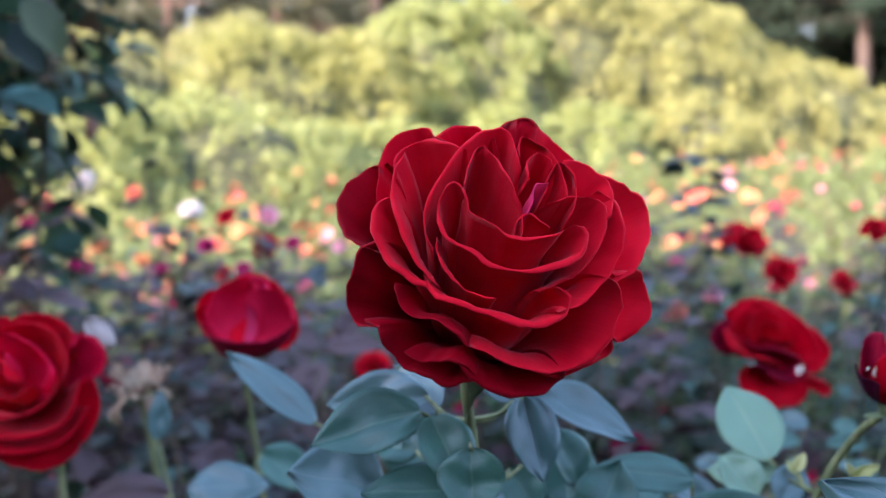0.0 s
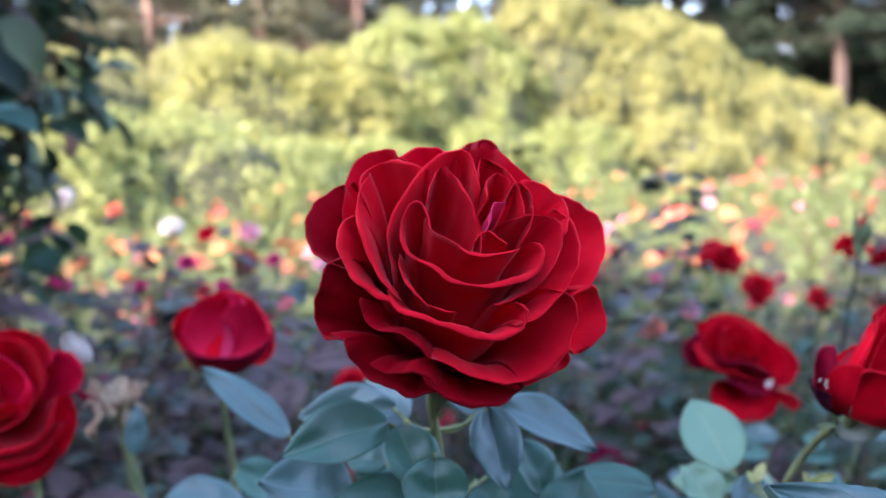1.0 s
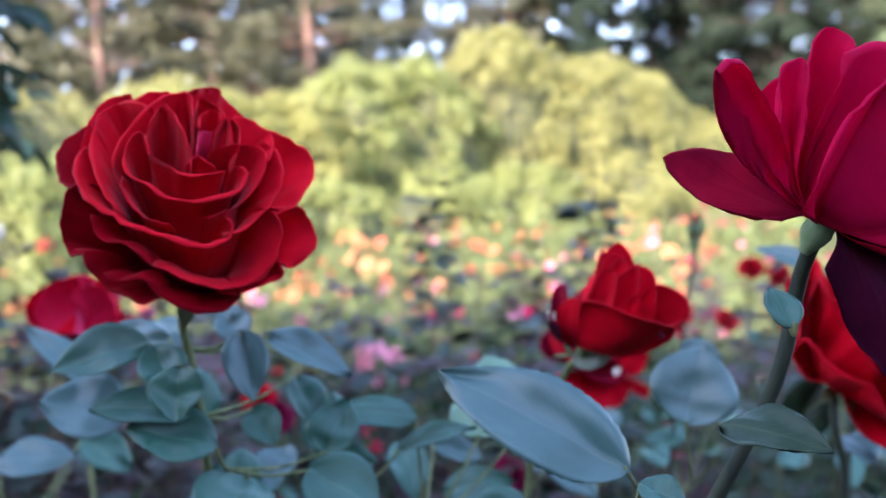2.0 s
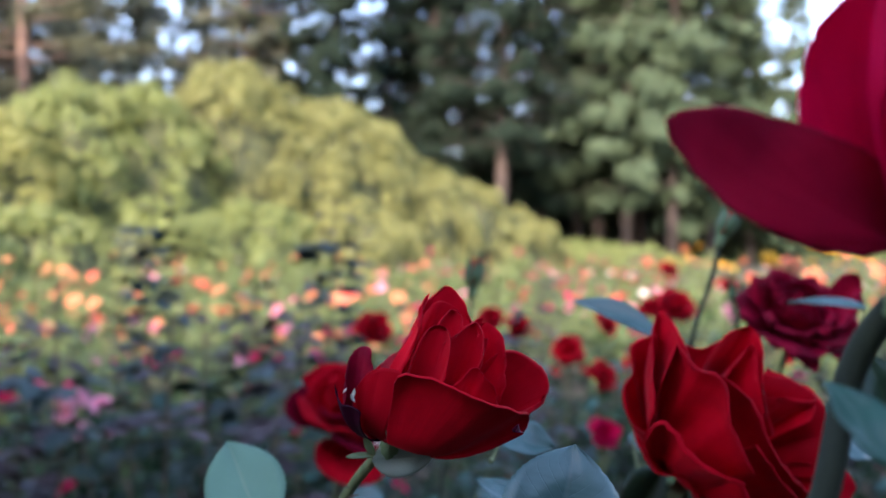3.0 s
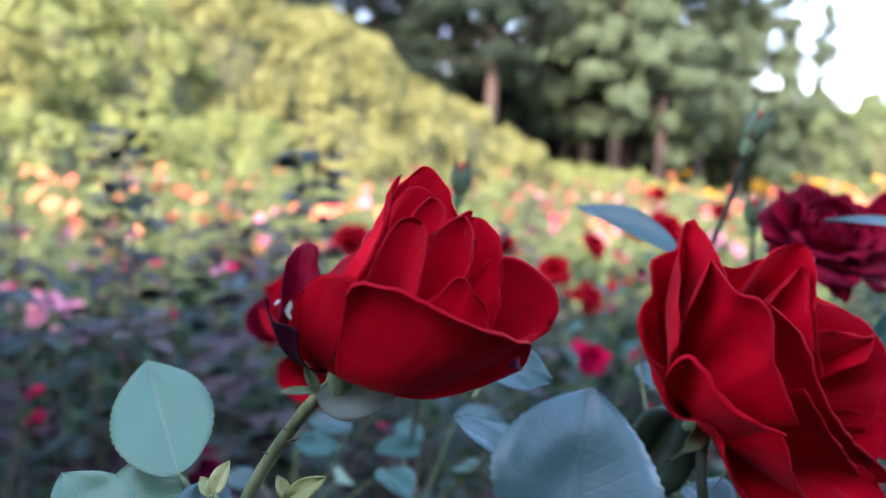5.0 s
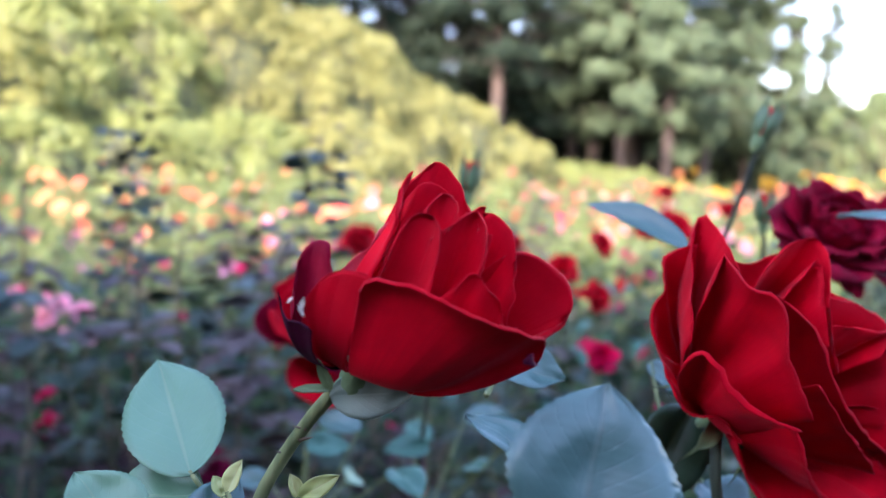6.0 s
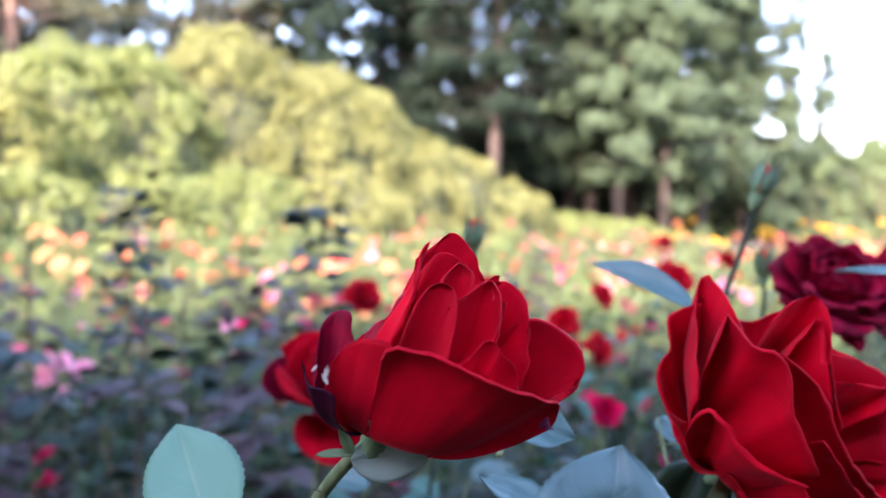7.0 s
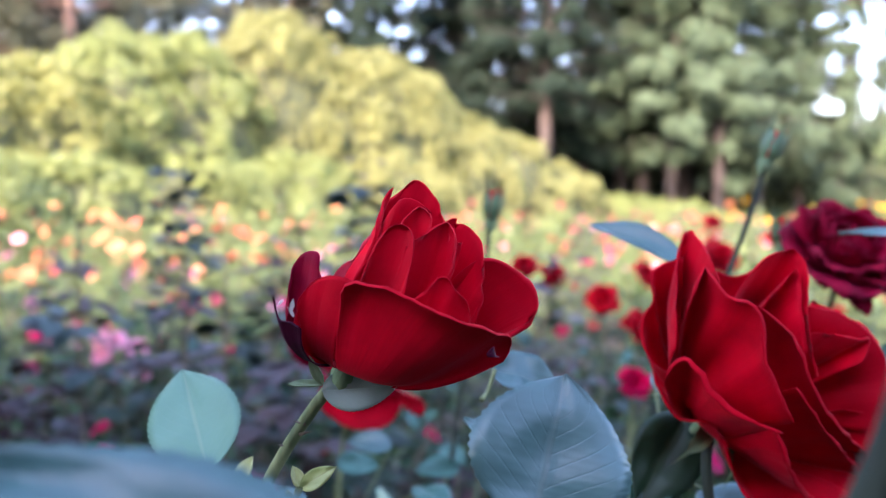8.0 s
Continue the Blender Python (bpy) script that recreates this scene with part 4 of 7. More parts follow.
def tall_shrub_rose(x, y):
    """The dark climbing bush that stands above the bed beyond the near bush."""
    g = np.random.default_rng(77)
    ob = thing("climbing_rose", x, y, 0, "tall dark bluish-green climbing rose bush in the shade", "rose bush")
    for k in range(7):
        a = k * 0.9
        cane("cane", [(x + 0.05 * math.cos(a), y + 0.05 * math.sin(a), 0), (x + 0.18 * math.cos(a), y + 0.2 * math.sin(a), 1.0), (x + 0.30 * math.cos(a), y + 0.32 * math.sin(a), 1.7 + 0.1 * k)], 0.012, 0.004, BROWNCANE, ob, "", 4, 6)
    n = 1120
    d = g.normal(size=(n, 3))
    d /= np.linalg.norm(d, axis=1)[:, None]
    B = d * (g.random(n) ** 0.45)[:, None] * np.array([0.42, 0.5, 0.70]) + np.array([-0.05, 0, 1.98])
    lower = g.random(n) < 0.11
    B[lower] = np.stack([g.normal(size=n) * 0.22, g.normal(size=n) * 0.24, 0.25 + 1.2 * g.random(n)], axis=1)[lower]
    P, W, F, L = sprigs(B, d + g.normal(size=d.shape) * 0.5, np.array([0, 0, 1.0]) + d * 0.6, 0.070 * (0.8 + 0.5 * g.random(n)))
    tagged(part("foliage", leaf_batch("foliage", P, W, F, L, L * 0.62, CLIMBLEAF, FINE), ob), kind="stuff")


tall_shrub_rose(-1.12, 1.45)


# ---- near roses ----


def bloom(parent, base, axis, front, petals, mat, hip=0.006, seed=1, mats=None, fine=12):
    """A bloom whose petals are each a mesh: rows of angle round the axis, length, width, three leans, hollow, edge roll, ruffle, point."""
    m = axes(Vector(base) - parent.location, axis, front)
    heart = part("bloom", hip_mesh(hip, hip * 2.2), parent, "", m)
    for k, (theta, L, W, a0, a1, a2, rc, edge, ruffle, point) in enumerate(petals):
        use = mats[k % len(mats)] if mats else mat
        me = petal_mesh(L, W, a0, a1, a2, rc, use, hip * 0.7, edge, ruffle, seed + k * 1.37, point, fine, fine)
        part("petal", me, heart, "", pose(0, 0, 0, 0, 0, theta))
    return heart


def ringed(rings, seed, jitter=1.0, size=1.0):
    """Rows for bloom(): rings of count, length, width, leans, hollow, edge, ruffle, point, from the heart outwards."""
    g = np.random.default_rng(seed)
    rows, turn = [], g.random() * 360
    for count, L, W, a0, a1, a2, rc, edge, ruffle, point in rings:
        turn += 137.5
        L, W, rc = L * size, W * size, rc * size
        for q in range(count):
            t = g.normal() * 5 * jitter
            rows.append((turn + q * 360 / count + g.normal() * 8 * jitter, L * (1 + g.normal() * 0.05 * jitter), W * (1 + g.normal() * 0.06 * jitter),
                         a0, a1 + t, a2 + t * 1.8 + g.normal() * 6 * jitter, rc * (1 + 0.1 * g.normal()), edge, ruffle, point))
    return rows


def sepals(heart, angles, L, W, lean, mat=None):
    for k, a in enumerate(angles):
        me = petal_mesh(L, W, 60, lean, lean + 25, 0.006, mat or SEPAL, 0.004, 0, 0.05, 3.1 + k, 0.5, 6, 8)
        me.name = "sepal"
        part("sepal", me, heart, "green pointed sepal", pose(0, 0, 0, 0, 0, a))


def set_leaf(parent, foot, tip, width, normal, mat, stalk_to=None, fold=0.25, droop=0.15, seed=0.0, curl=0.13):
    """A leaf from foot to tip with its face to normal, on a stalk from the stem."""
    a, b = Vector(foot), Vector(tip)
    y = (b - a).normalized()
    z = Vector(normal)
    z = (z - y * z.dot(y)).normalized()
    m = Matrix((y.cross(z), y, z)).transposed().to_4x4()
    m.translation = a - parent.location
    length = (b - a).length
    ob = part("leaf", leaf_mesh("leaf", length, width, mat, fold, droop, curl, seed + length * 50), parent, "", m)
    if stalk_to is not None:
        s = Vector(stalk_to)
        mid = (s + a) / 2 + Vector((0, 0, -0.003))
        cane("leaf_stalk", [s, mid, a + y * length * 0.03], 0.0011, 0.0008, CANE, parent, "", 4, 5)
    return ob


def small_bud(parent, base, axis, L, mat=None, label=""):
    """A closed bud: sepals round a coloured cone."""
    m = axes(Vector(base) - parent.location, axis, (0, -1, 0.1))
    heart = part("bud", hip_mesh(L * 0.17, L * 0.35), parent, label or "closed green rosebud", m)
    for k in range(3):
        part("petal", petal_mesh(L * 0.85, L * 0.55, 35, 2, -14, L * 0.17, mat or RED, L * 0.08, 0, 0.0, k, 0.1, 8, 8), heart, "", pose(0, 0, 0, 0, 0, k * 120 + 30))
    for k in range(5):
        me = petal_mesh(L * (0.84 + 0.10 * (k % 2)), L * 0.33, 45, 4, -20 + 2 * k, L * 0.17, BUDSEPAL, L * 0.12, 0, 0.02, k, 0.5, 6, 8)
        me.name = "sepal"
        part("sepal", me, heart, "green pointed sepal", pose(0, 0, 0, 0, 0, k * 72))
    return heart


# rings: count, length, width, lean at foot, middle, tip, hollow, edge roll, ruffle, point
FULL = ((3, 0.028, 0.026, 20, 2, -8, 0.009, 0.0, 0.06, 0.0), (4, 0.037, 0.038, 35, 6, -4, 0.013, 0.03, 0.10, 0.0), (5, 0.044, 0.050, 50, 12, 4, 0.019, 0.05, 0.12, 0.0),
        (6, 0.048, 0.058, 66, 20, 20, 0.025, 0.10, 0.13, 0.0), (7, 0.050, 0.062, 80, 34, 44, 0.032, 0.12, 0.14, 0.0), (8, 0.052, 0.064, 92, 54, 80, 0.038, 0.12, 0.15, 0.0),
        (8, 0.052, 0.064, 104, 78, 122, 0.045, 0.12, 0.15, 0.0))
FEWER = ((3, 0.026, 0.024, 20, 2, -6, 0.010, 0.0, 0.05, 0.0), (5, 0.035, 0.038, 48, 12, 12, 0.018, 0.1, 0.1, 0.0), (6, 0.042, 0.046, 70, 30, 45, 0.026, 0.15, 0.12, 0.0),
         (7, 0.044, 0.048, 88, 50, 85, 0.034, 0.15, 0.14, 0.0), (5, 0.042, 0.046, 102, 78, 118, 0.04, 0.15, 0.15, 0.0))


def rim_petal(heart, rim, foot_lean, tip_lean, lip, mat=None, label="", thick=0.00045, nu=24, nv=14):
    """A petal swept from the foot of the bloom up to a free rim. The rim runs through a few points given in millimetres in the
    bloom's own axes; the leans, in degrees off the bloom's axis, shape its belly and flare; lip rolls the edge outwards."""
    line = smooth_path([Vector(p) * 0.001 for p in rim], 10)
    gaps = np.concatenate([[0], np.cumsum([(line[i + 1] - line[i]).length for i in range(len(line) - 1)])])
    along = np.linspace(0, gaps[-1], nu + 1)
    R = np.array([np.interp(along, gaps, [q[c] for q in line]) for c in range(3)]).T
    seed = R[0, 0] * 900 + R[-1, 1] * 700
    R += np.array([[noise.noise(Vector((a * 200, seed, c * 5.0))) * 0.0008 + noise.noise(Vector((a * 900, seed, c * 7.0))) * 0.0002 for c in range(3)] for a in along])
    mean = R[:, :2].mean(axis=0)
    mean = mean / (np.linalg.norm(mean) + 1e-9)
    O = R[:, :2] + mean * 0.004
    O = O / (np.linalg.norm(O, axis=1)[:, None] + 1e-9)
    O = np.concatenate([O, np.zeros((nu + 1, 1))], axis=1)
    Z = np.array([0.0, 0.0, 1.0])
    f, t = radians(foot_lean), radians(tip_lean)
    P0 = O * 0.0045
    L = np.linalg.norm(R - P0, axis=1)[:, None]
    grow = Z * math.cos(t) + O * math.sin(t)
    P1 = P0 + L * 0.36 * (Z * math.cos(f) + O * math.sin(f))
    P2 = R - L * 0.40 * grow
    rows = []
    for j in range(nv + 1):
        v = 1 - (1 - j / nv) ** 1.25
        rows.append(P0 * (1 - v) ** 3 + 3 * P1 * v * (1 - v) ** 2 + 3 * P2 * v * v * (1 - v) + R * v ** 3)
    G = rows[-1] - rows[-3]
    G /= np.linalg.norm(G, axis=1)[:, None] + 1e-9
    across = np.gradient(R, axis=0)
    N = np.cross(G, across)
    N /= np.linalg.norm(N, axis=1)[:, None] + 1e-9
    N *= np.sign((N * O).sum(axis=1).mean() or 1.0)
    fade = np.sin(np.linspace(0, math.pi, nu + 1))[:, None] ** 0.5
    for j in range(1, 6):
        w = j / 5 * 2.3
        rows.append(R + 0.001 * lip * fade * (G * math.sin(w) + N * (1 - math.cos(w))))
    S = np.array(rows)
    m, w = S.shape[:2]
    V = np.concatenate([np.minimum(0.955, 1 - (1 - np.arange(nv + 1) / nv) ** 1.25), 0.955 + 0.007 * np.arange(1, 6)])
    D = np.cross(np.gradient(S, axis=0), np.gradient(S, axis=1))
    D /= np.linalg.norm(D, axis=2)[:, :, None] + 1e-9
    for j in range(m):
        for i in range(w):
            q = S[j, i] * 1000
            k = 0.0011 * V[j] ** 2 * noise.noise(Vector((q[0] * 0.10 + seed, q[1] * 0.10, q[2] * 0.10))) + 0.00012 * V[j] ** 2 * noise.noise(Vector((i * 0.55, j * 0.10, seed)))
            S[j, i] += D[j, i] * k
    front, back = S.reshape(-1, 3), (S + D * thick * (1 - 0.5 * V)[:, None, None]).reshape(-1, 3)
    uvs = [(i / nu, V[j]) for j in range(m) for i in range(w)]
    n, faces = m * w, []
    for j in range(m - 1):
        for i in range(nu):
            q = j * w + i
            faces.append((q, q + w, q + w + 1, q + 1))
            faces.append((n + q, n + q + 1, n + q + w + 1, n + q + w))
    ring = [i for i in range(w)] + [j * w + nu for j in range(1, m)] + [(m - 1) * w + i for i in range(nu - 1, -1, -1)] + [j * w for j in range(m - 2, 0, -1)]
    for k in range(len(ring)):
        q, p = ring[k], ring[(k + 1) % len(ring)]
        faces.append((q, p, n + p, n + q))
    return part("petal", mesh("petal", np.concatenate([front, back]), faces, mat or RED, uvs + uvs), heart, label)


def rose_first():
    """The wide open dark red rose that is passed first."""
    ob = thing("rose", -0.13, 0.24, 0, "large fully open velvety dark red rose on a green stem", "rose", "red roses of the near bush")
    base = (-0.1208, 0.1885, 1.4153)
    cane("stem", [(-0.13, 0.24, 0), (-0.135, 0.235, 0.6), (-0.128, 0.21, 1.15), (-0.1229, 0.1868, 1.3799), (-0.1246, 0.1837, 1.3959), base], 0.006, 0.0019, CANE, ob, "", 8, 10)
    heart = bloom(ob, base, (0.263, -0.703, 0.661), (0.013, -0.991, 0.136), (), RED, 0.0055)
    rim_petal(heart, ((-21.4, -20.1, 75.7), (-31.1, -16.3, 75.5), (-37.2, -12.0, 73.6), (-27.6, -4.0, 77.9), (-24.0, 2.8, 77.9), (-22.2, 9.3, 77.1)), 60, 50, 0.44)
    rim_petal(heart, ((-14.4, -38.2, 67.6), (-19.0, -35.3, 69.5), (-23.1, -31.2, 71.5), (-22.9, -25.8, 73.7), (-21.2, -19.0, 75.7)), 60, 45, 0.44)
    rim_petal(heart, ((7.9, -45.3, 56.2), (-3.5, -49.1, 58.6), (-15.7, -50.8, 59.2), (-21.0, -47.5, 63.4), (-22.9, -43.5, 64.9), (-16.4, -35.7, 70.8), (-13.2, -31.2, 72.7)), 62, 55, 0.44)
    # left and lower petals take the shaded red, right and inner the lit
    rim_petal(heart, ((-9.4, -48.4, 59.1), (-9.9, -53.4, 52.3), (-5.1, -57.4, 48.6), (0.5, -58.6, 44.3), (5.8, -55.1, 40.2), (14.7, -47.7, 45.3), (17.8, -39.5, 49.3)), 72, 72, 0.44, SHADEDRED)
    rim_petal(heart, ((15.2, -39.9, 51.8), (17.3, -45.3, 44.9), (20.7, -45.1, 39.8), (23.4, -44.9, 32.0), (25.0, -43.2, 25.2), (27.7, -39.2, 23.1), (31.8, -31.1, 31.2)), 78, 80, 0.44, SHADEDRED)
    rim_petal(heart, ((29.8, -36.3, 28.3), (32.1, -30.8, 30.4), (34.1, -26.2, 25.3), (35.4, -19.1, 21.6), (36.5, -10.2, 23.6), (36.1, -3.1, 22.3), (35.0, 4.2, 29.3)), 82, 85, 0.44, SHADEDRED)
    rim_petal(heart, ((35.5, -5.2, 36.4), (36.1, 3.6, 30.7), (34.4, 10.8, 27.4), (30.9, 18.0, 23.0), (28.3, 24.7, 25.0), (24.5, 28.8, 28.0), (24.9, 28.1, 37.8)), 82, 85, 0.55, SHADEDRED)
    rim_petal(heart, ((28.2, 22.4, 35.2), (23.9, 29.7, 33.7), (18.5, 35.5, 35.9), (11.5, 40.6, 36.9), (11.1, 38.9, 46.0)), 80, 80, 0.44)
    rim_petal(heart, ((1.1, 32.1, 60.7), (-5.0, 38.0, 59.8), (-7.4, 45.3, 49.9), (-2.9, 48.8, 46.5), (1.7, 48.3, 42.9), (6.4, 44.7, 39.2), (12.0, 37.4, 45.5)), 74, 72, 0.44, LITRED)
    rim_petal(heart, ((-21.9, 13.2, 77.0), (-22.9, 19.5, 75.3), (-25.9, 27.2, 71.6), (-26.9, 34.4, 66.8), (-23.9, 37.4, 64.4), (-13.4, 38.2, 63.6), (-3.9, 37.0, 61.3), (2.6, 32.8, 60.6)), 66, 66, 0.55, LITRED)
    rim_petal(heart, ((-18.5, 3.3, 80.2), (-20.2, 8.8, 79.7), (-20.1, 15.0, 78.5), (-19.5, 19.0, 77.3), (-13.5, 21.7, 75.6), (-7.8, 22.3, 73.8)), 58, 50, 0.44, LITRED)
    rim_petal(heart, ((4.4, 29.7, 63.6), (5.4, 35.2, 59.0), (9.5, 37.4, 53.0), (14.8, 36.9, 46.6), (21.5, 32.6, 40.3), (27.8, 24.0, 38.8), (31.4, 15.0, 39.7), (32.9, 5.2, 42.2), (33.6, -3.2, 42.8)), 80, 72, 0.72, LITRED)
    rim_petal(heart, ((25.7, -31.2, 48.5), (29.6, -27.2, 44.8), (31.6, -22.0, 43.7), (31.0, -15.8, 46.3), (31.8, -8.6, 45.6), (33.6, -2.0, 41.9)), 78, 62, 0.55, SHADEDRED)
    rim_petal(heart, ((36.4, -20.5, 30.5), (37.2, -14.5, 30.8), (36.3, -8.1, 35.4), (35.7, -2.8, 36.3), (36.0, 2.9, 33.1)), 80, 75, 0.55, SHADEDRED)
    rim_petal(heart, ((-15.1, 16.8, 76.5), (-14.2, 23.2, 74.3), (-9.6, 28.2, 70.9), (-2.6, 29.9, 67.1), (5.8, 28.4, 62.9), (13.4, 23.9, 59.1), (18.7, 18.6, 56.4)), 66, 44, 0.66, LITRED)
    rim_petal(heart, ((5.4, -41.8, 61.2), (6.9, -44.6, 58.3), (10.3, -44.4, 56.0), (16.0, -40.7, 53.8), (21.3, -34.4, 52.4), (24.0, -27.4, 52.5), (25.6, -20.3, 52.7), (27.8, -14.6, 51.0)), 72, 50, 0.99, LITRED)
    rim_petal(heart, ((24.1, -23.2, 54.8), (27.1, -17.9, 52.5), (26.8, -10.0, 53.8), (26.0, 0.7, 54.4), (24.8, 9.8, 53.8), (21.7, 17.1, 54.8), (18.1, 20.0, 57.5), (15.4, 19.4, 60.4), (14.7, 15.6, 62.3)), 68, 42, 1.1, LITRED)
    rim_petal(heart, ((0.6, -42.7, 63.8), (-7.4, -44.9, 64.8), (-11.9, -43.8, 66.1), (-13.9, -39.4, 69.5), (-12.9, -33.1, 73.0), (-11.9, -25.8, 75.6)), 58, 30, 0.5, LITRED)
    rim_petal(heart, ((-10.0, -43.7, 66.0), (-3.4, -44.1, 64.4), (5.1, -41.4, 62.4), (14.6, -34.4, 59.7), (21.6, -26.3, 56.6), (25.5, -18.9, 54.3)), 62, 38, 0.55, LITRED)
    rim_petal(heart, ((-3.5, 3.7, 75.9), (-6.4, 7.5, 76.6), (-9.8, 13.2, 76.7), (-11.1, 19.4, 75.5), (-7.3, 21.7, 73.5), (0.2, 22.2, 70.0), (7.2, 20.2, 66.5), (13.0, 16.3, 63.6), (18.0, 10.4, 61.0)), 58, 36, 0.55, LITRED)
    rim_petal(heart, ((17.7, -23.5, 61.0), (12.8, -28.9, 63.3), (4.2, -30.1, 68.3), (-3.7, -29.0, 72.3), (-13.0, -26.2, 75.7), (-20.2, -22.2, 77.5), (-22.7, -18.0, 78.5), (-17.0, -12.7, 79.3), (-9.6, -8.1, 78.2)), 50, 18, 0.44, LITRED)
    rim_petal(heart, ((14.9, -23.9, 63.2), (18.8, -21.6, 60.5), (22.7, -15.1, 57.9), (24.5, -6.8, 56.6), (23.9, -0.6, 56.9)), 60, 35, 0.44, LITRED)
    rim_petal(heart, ((14.3, -21.9, 65.1), (15.5, -18.6, 64.9), (15.9, -14.4, 65.2), (17.5, -7.9, 64.3), (16.9, -1.2, 64.7), (15.4, 5.6, 65.1), (10.5, 12.8, 67.4), (4.5, 18.0, 69.8), (-0.1, 17.4, 72.6), (-0.9, 13.4, 74.0)), 52, 28, 0.66, LITRED)
    rim_petal(heart, ((2.4, -20.9, 72.6), (0.5, -25.6, 72.4), (3.7, -27.0, 70.4), (9.8, -26.1, 67.2), (14.0, -22.8, 65.1), (16.4, -18.1, 64.3)), 48, 20, 0.44, LITRED)
    rim_petal(heart, ((1.4, -22.9, 73.1), (4.3, -20.4, 72.2), (6.9, -17.7, 71.3), (8.1, -10.7, 71.4), (9.9, -3.0, 70.4), (8.4, 2.8, 71.0), (4.7, 7.8, 72.6), (2.5, 10.4, 73.3)), 40, 14, 0.44, LITRED)
    rim_petal(heart, ((0.9, -22.2, 73.5), (-5.4, -23.4, 75.6), (-13.7, -21.7, 78.0), (-9.9, -16.5, 78.3), (-2.9, -8.5, 77.0), (2.2, -3.1, 74.8), (8.9, -1.0, 71.0)), 34, 8, 0.28, LITRED)
    rim_petal(heart, ((-13.2, -9.5, 79.0), (-21.5, -11.1, 79.8), (-21.0, -5.9, 80.2), (-17.7, 0.1, 80.0), (-13.7, 4.5, 79.0), (-7.4, 8.0, 76.9)), 40, 14, 0.28, LITRED)
    rim_petal(heart, ((-6.6, -5.2, 78.1), (-12.5, -6.8, 79.7), (-16.8, -4.9, 80.5), (-16.5, -1.1, 80.5), (-13.5, 0.8, 79.9)), 30, 4, 0.22, LITRED)
    rim_petal(heart, ((-3.8, 1.5, 76.9), (-11.5, 1.1, 79.4), (-16.4, 2.2, 80.3), (-14.7, 7.2, 79.6), (-7.4, 10.8, 77.1), (-0.1, 10.7, 74.2)), 34, 6, 0.28, LITRED)
    # pink colour stands in for light shining through this tip
    rim_petal(heart, ((3.1, -1.5, 78.7), (-2.5, -2.3, 81.0), (-5.1, 0.8, 81.7)), 26, 0, 0.11, ROSEPINK, "bright pink inner petal tip")
    rim_petal(heart, ((8.3, -3.2, 69.7), (4.3, -3.2, 72.1), (2.2, -1.3, 73.2), (2.6, 3.6, 72.6), (2.8, 6.6, 72.2)), 26, 2, 0.17, LITRED)
    sepals(heart, (20, 92, 164, 236, 308), 0.022, 0.009, 110)
    joint = (-0.1243, 0.1901, 1.3821)
    set_leaf(ob, (-0.1410, 0.1903, 1.3865), (-0.1827, 0.1785, 1.3809), 0.026, (-0.1, -0.75, 0.65), LEAF, joint, 0.3, 0.12, 1)
    set_leaf(ob, (-0.1380, 0.1871, 1.3851), (-0.1253, 0.1677, 1.3642), 0.021, (0.25, -0.85, 0.35), LEAF, joint, 0.35, 0.1, 2)
    set_leaf(ob, (-0.1029, 0.2014, 1.3877), (-0.0968, 0.1830, 1.3603), 0.021, (0.1, -0.85, 0.5), BLUELEAF, joint, 0.25, 0.12, 3)
    set_leaf(ob, (-0.0963, 0.2310, 1.3811), (-0.0542, 0.2198, 1.3642), 0.021, (0.1, -0.6, 0.8), BLUELEAF, joint, 0.25, 0.12, 4)
    set_leaf(ob, (-0.1364, 0.2194, 1.3767), (-0.1576, 0.2509, 1.3908), 0.024, (-0.1, -0.75, 0.6), BLUELEAF, joint, 0.2, 0.1, 5)
    low = (-0.1209, 0.1915, 1.3517)
    set_leaf(ob, (-0.1590, 0.2105, 1.3500), (-0.1951, 0.2011, 1.3621), 0.036, (0, -0.7, 0.7), BLUELEAF, low, 0.2, 0.1, 6)
    set_leaf(ob, (-0.1209, 0.1821, 1.3573), (-0.1631, 0.1720, 1.3652), 0.022, (0, -0.6, 0.8), LEAF, low, 0.3, 0.1, 7)
    set_leaf(ob, (-0.0865, 0.2533, 1.3562), (-0.0751, 0.2405, 1.3321), 0.022, (0.5, -0.8, 0.4), LEAF, low, 0.4, 0.1, 8)
    set_leaf(ob, (-0.1078, 0.2411, 1.3434), (-0.0947, 0.2294, 1.3274), 0.02, (0, -0.7, 0.7), LEAF, low, 0.3, 0.1, 9)
    set_leaf(ob, (-0.2023, 0.3096, 1.3445), (-0.2500, 0.3236, 1.3847), 0.020, (0.45, -0.75, 0.5), BLUELEAF, (-0.1590, 0.2701, 1.3426), 0.3, 0.1, 10)
    set_leaf(ob, (-0.1479, 0.2606, 1.3456), (-0.1693, 0.2706, 1.3483), 0.02, (0, -0.7, 0.7), LEAF, low, 0.3, 0.1, 11)
    low2 = (-0.1117, 0.1948, 1.3264)
    set_leaf(ob, (-0.1018, 0.1935, 1.3235), (-0.1126, 0.1538, 1.3124), 0.036, (0.1, -0.6, 0.8), LEAF, low2, 0.25, 0.1, 12)
    set_leaf(ob, (-0.0769, 0.2106, 1.3196), (-0.0449, 0.1861, 1.3087), 0.034, (0.1, -0.7, 0.7), LEAF, low2, 0.25, 0.1, 13)
    set_leaf(ob, (-0.0711, 0.2301, 1.3209), (-0.0597, 0.2403, 1.3462), 0.028, (-0.2, -0.8, 0.5), LEAF, low2, 0.3, 0.1, 14)
    set_leaf(ob, (-0.1113, 0.1755, 1.3426), (-0.1477, 0.1703, 1.3558), 0.026, (0, -0.7, 0.7), LEAF, low2, 0.3, 0.1, 15)
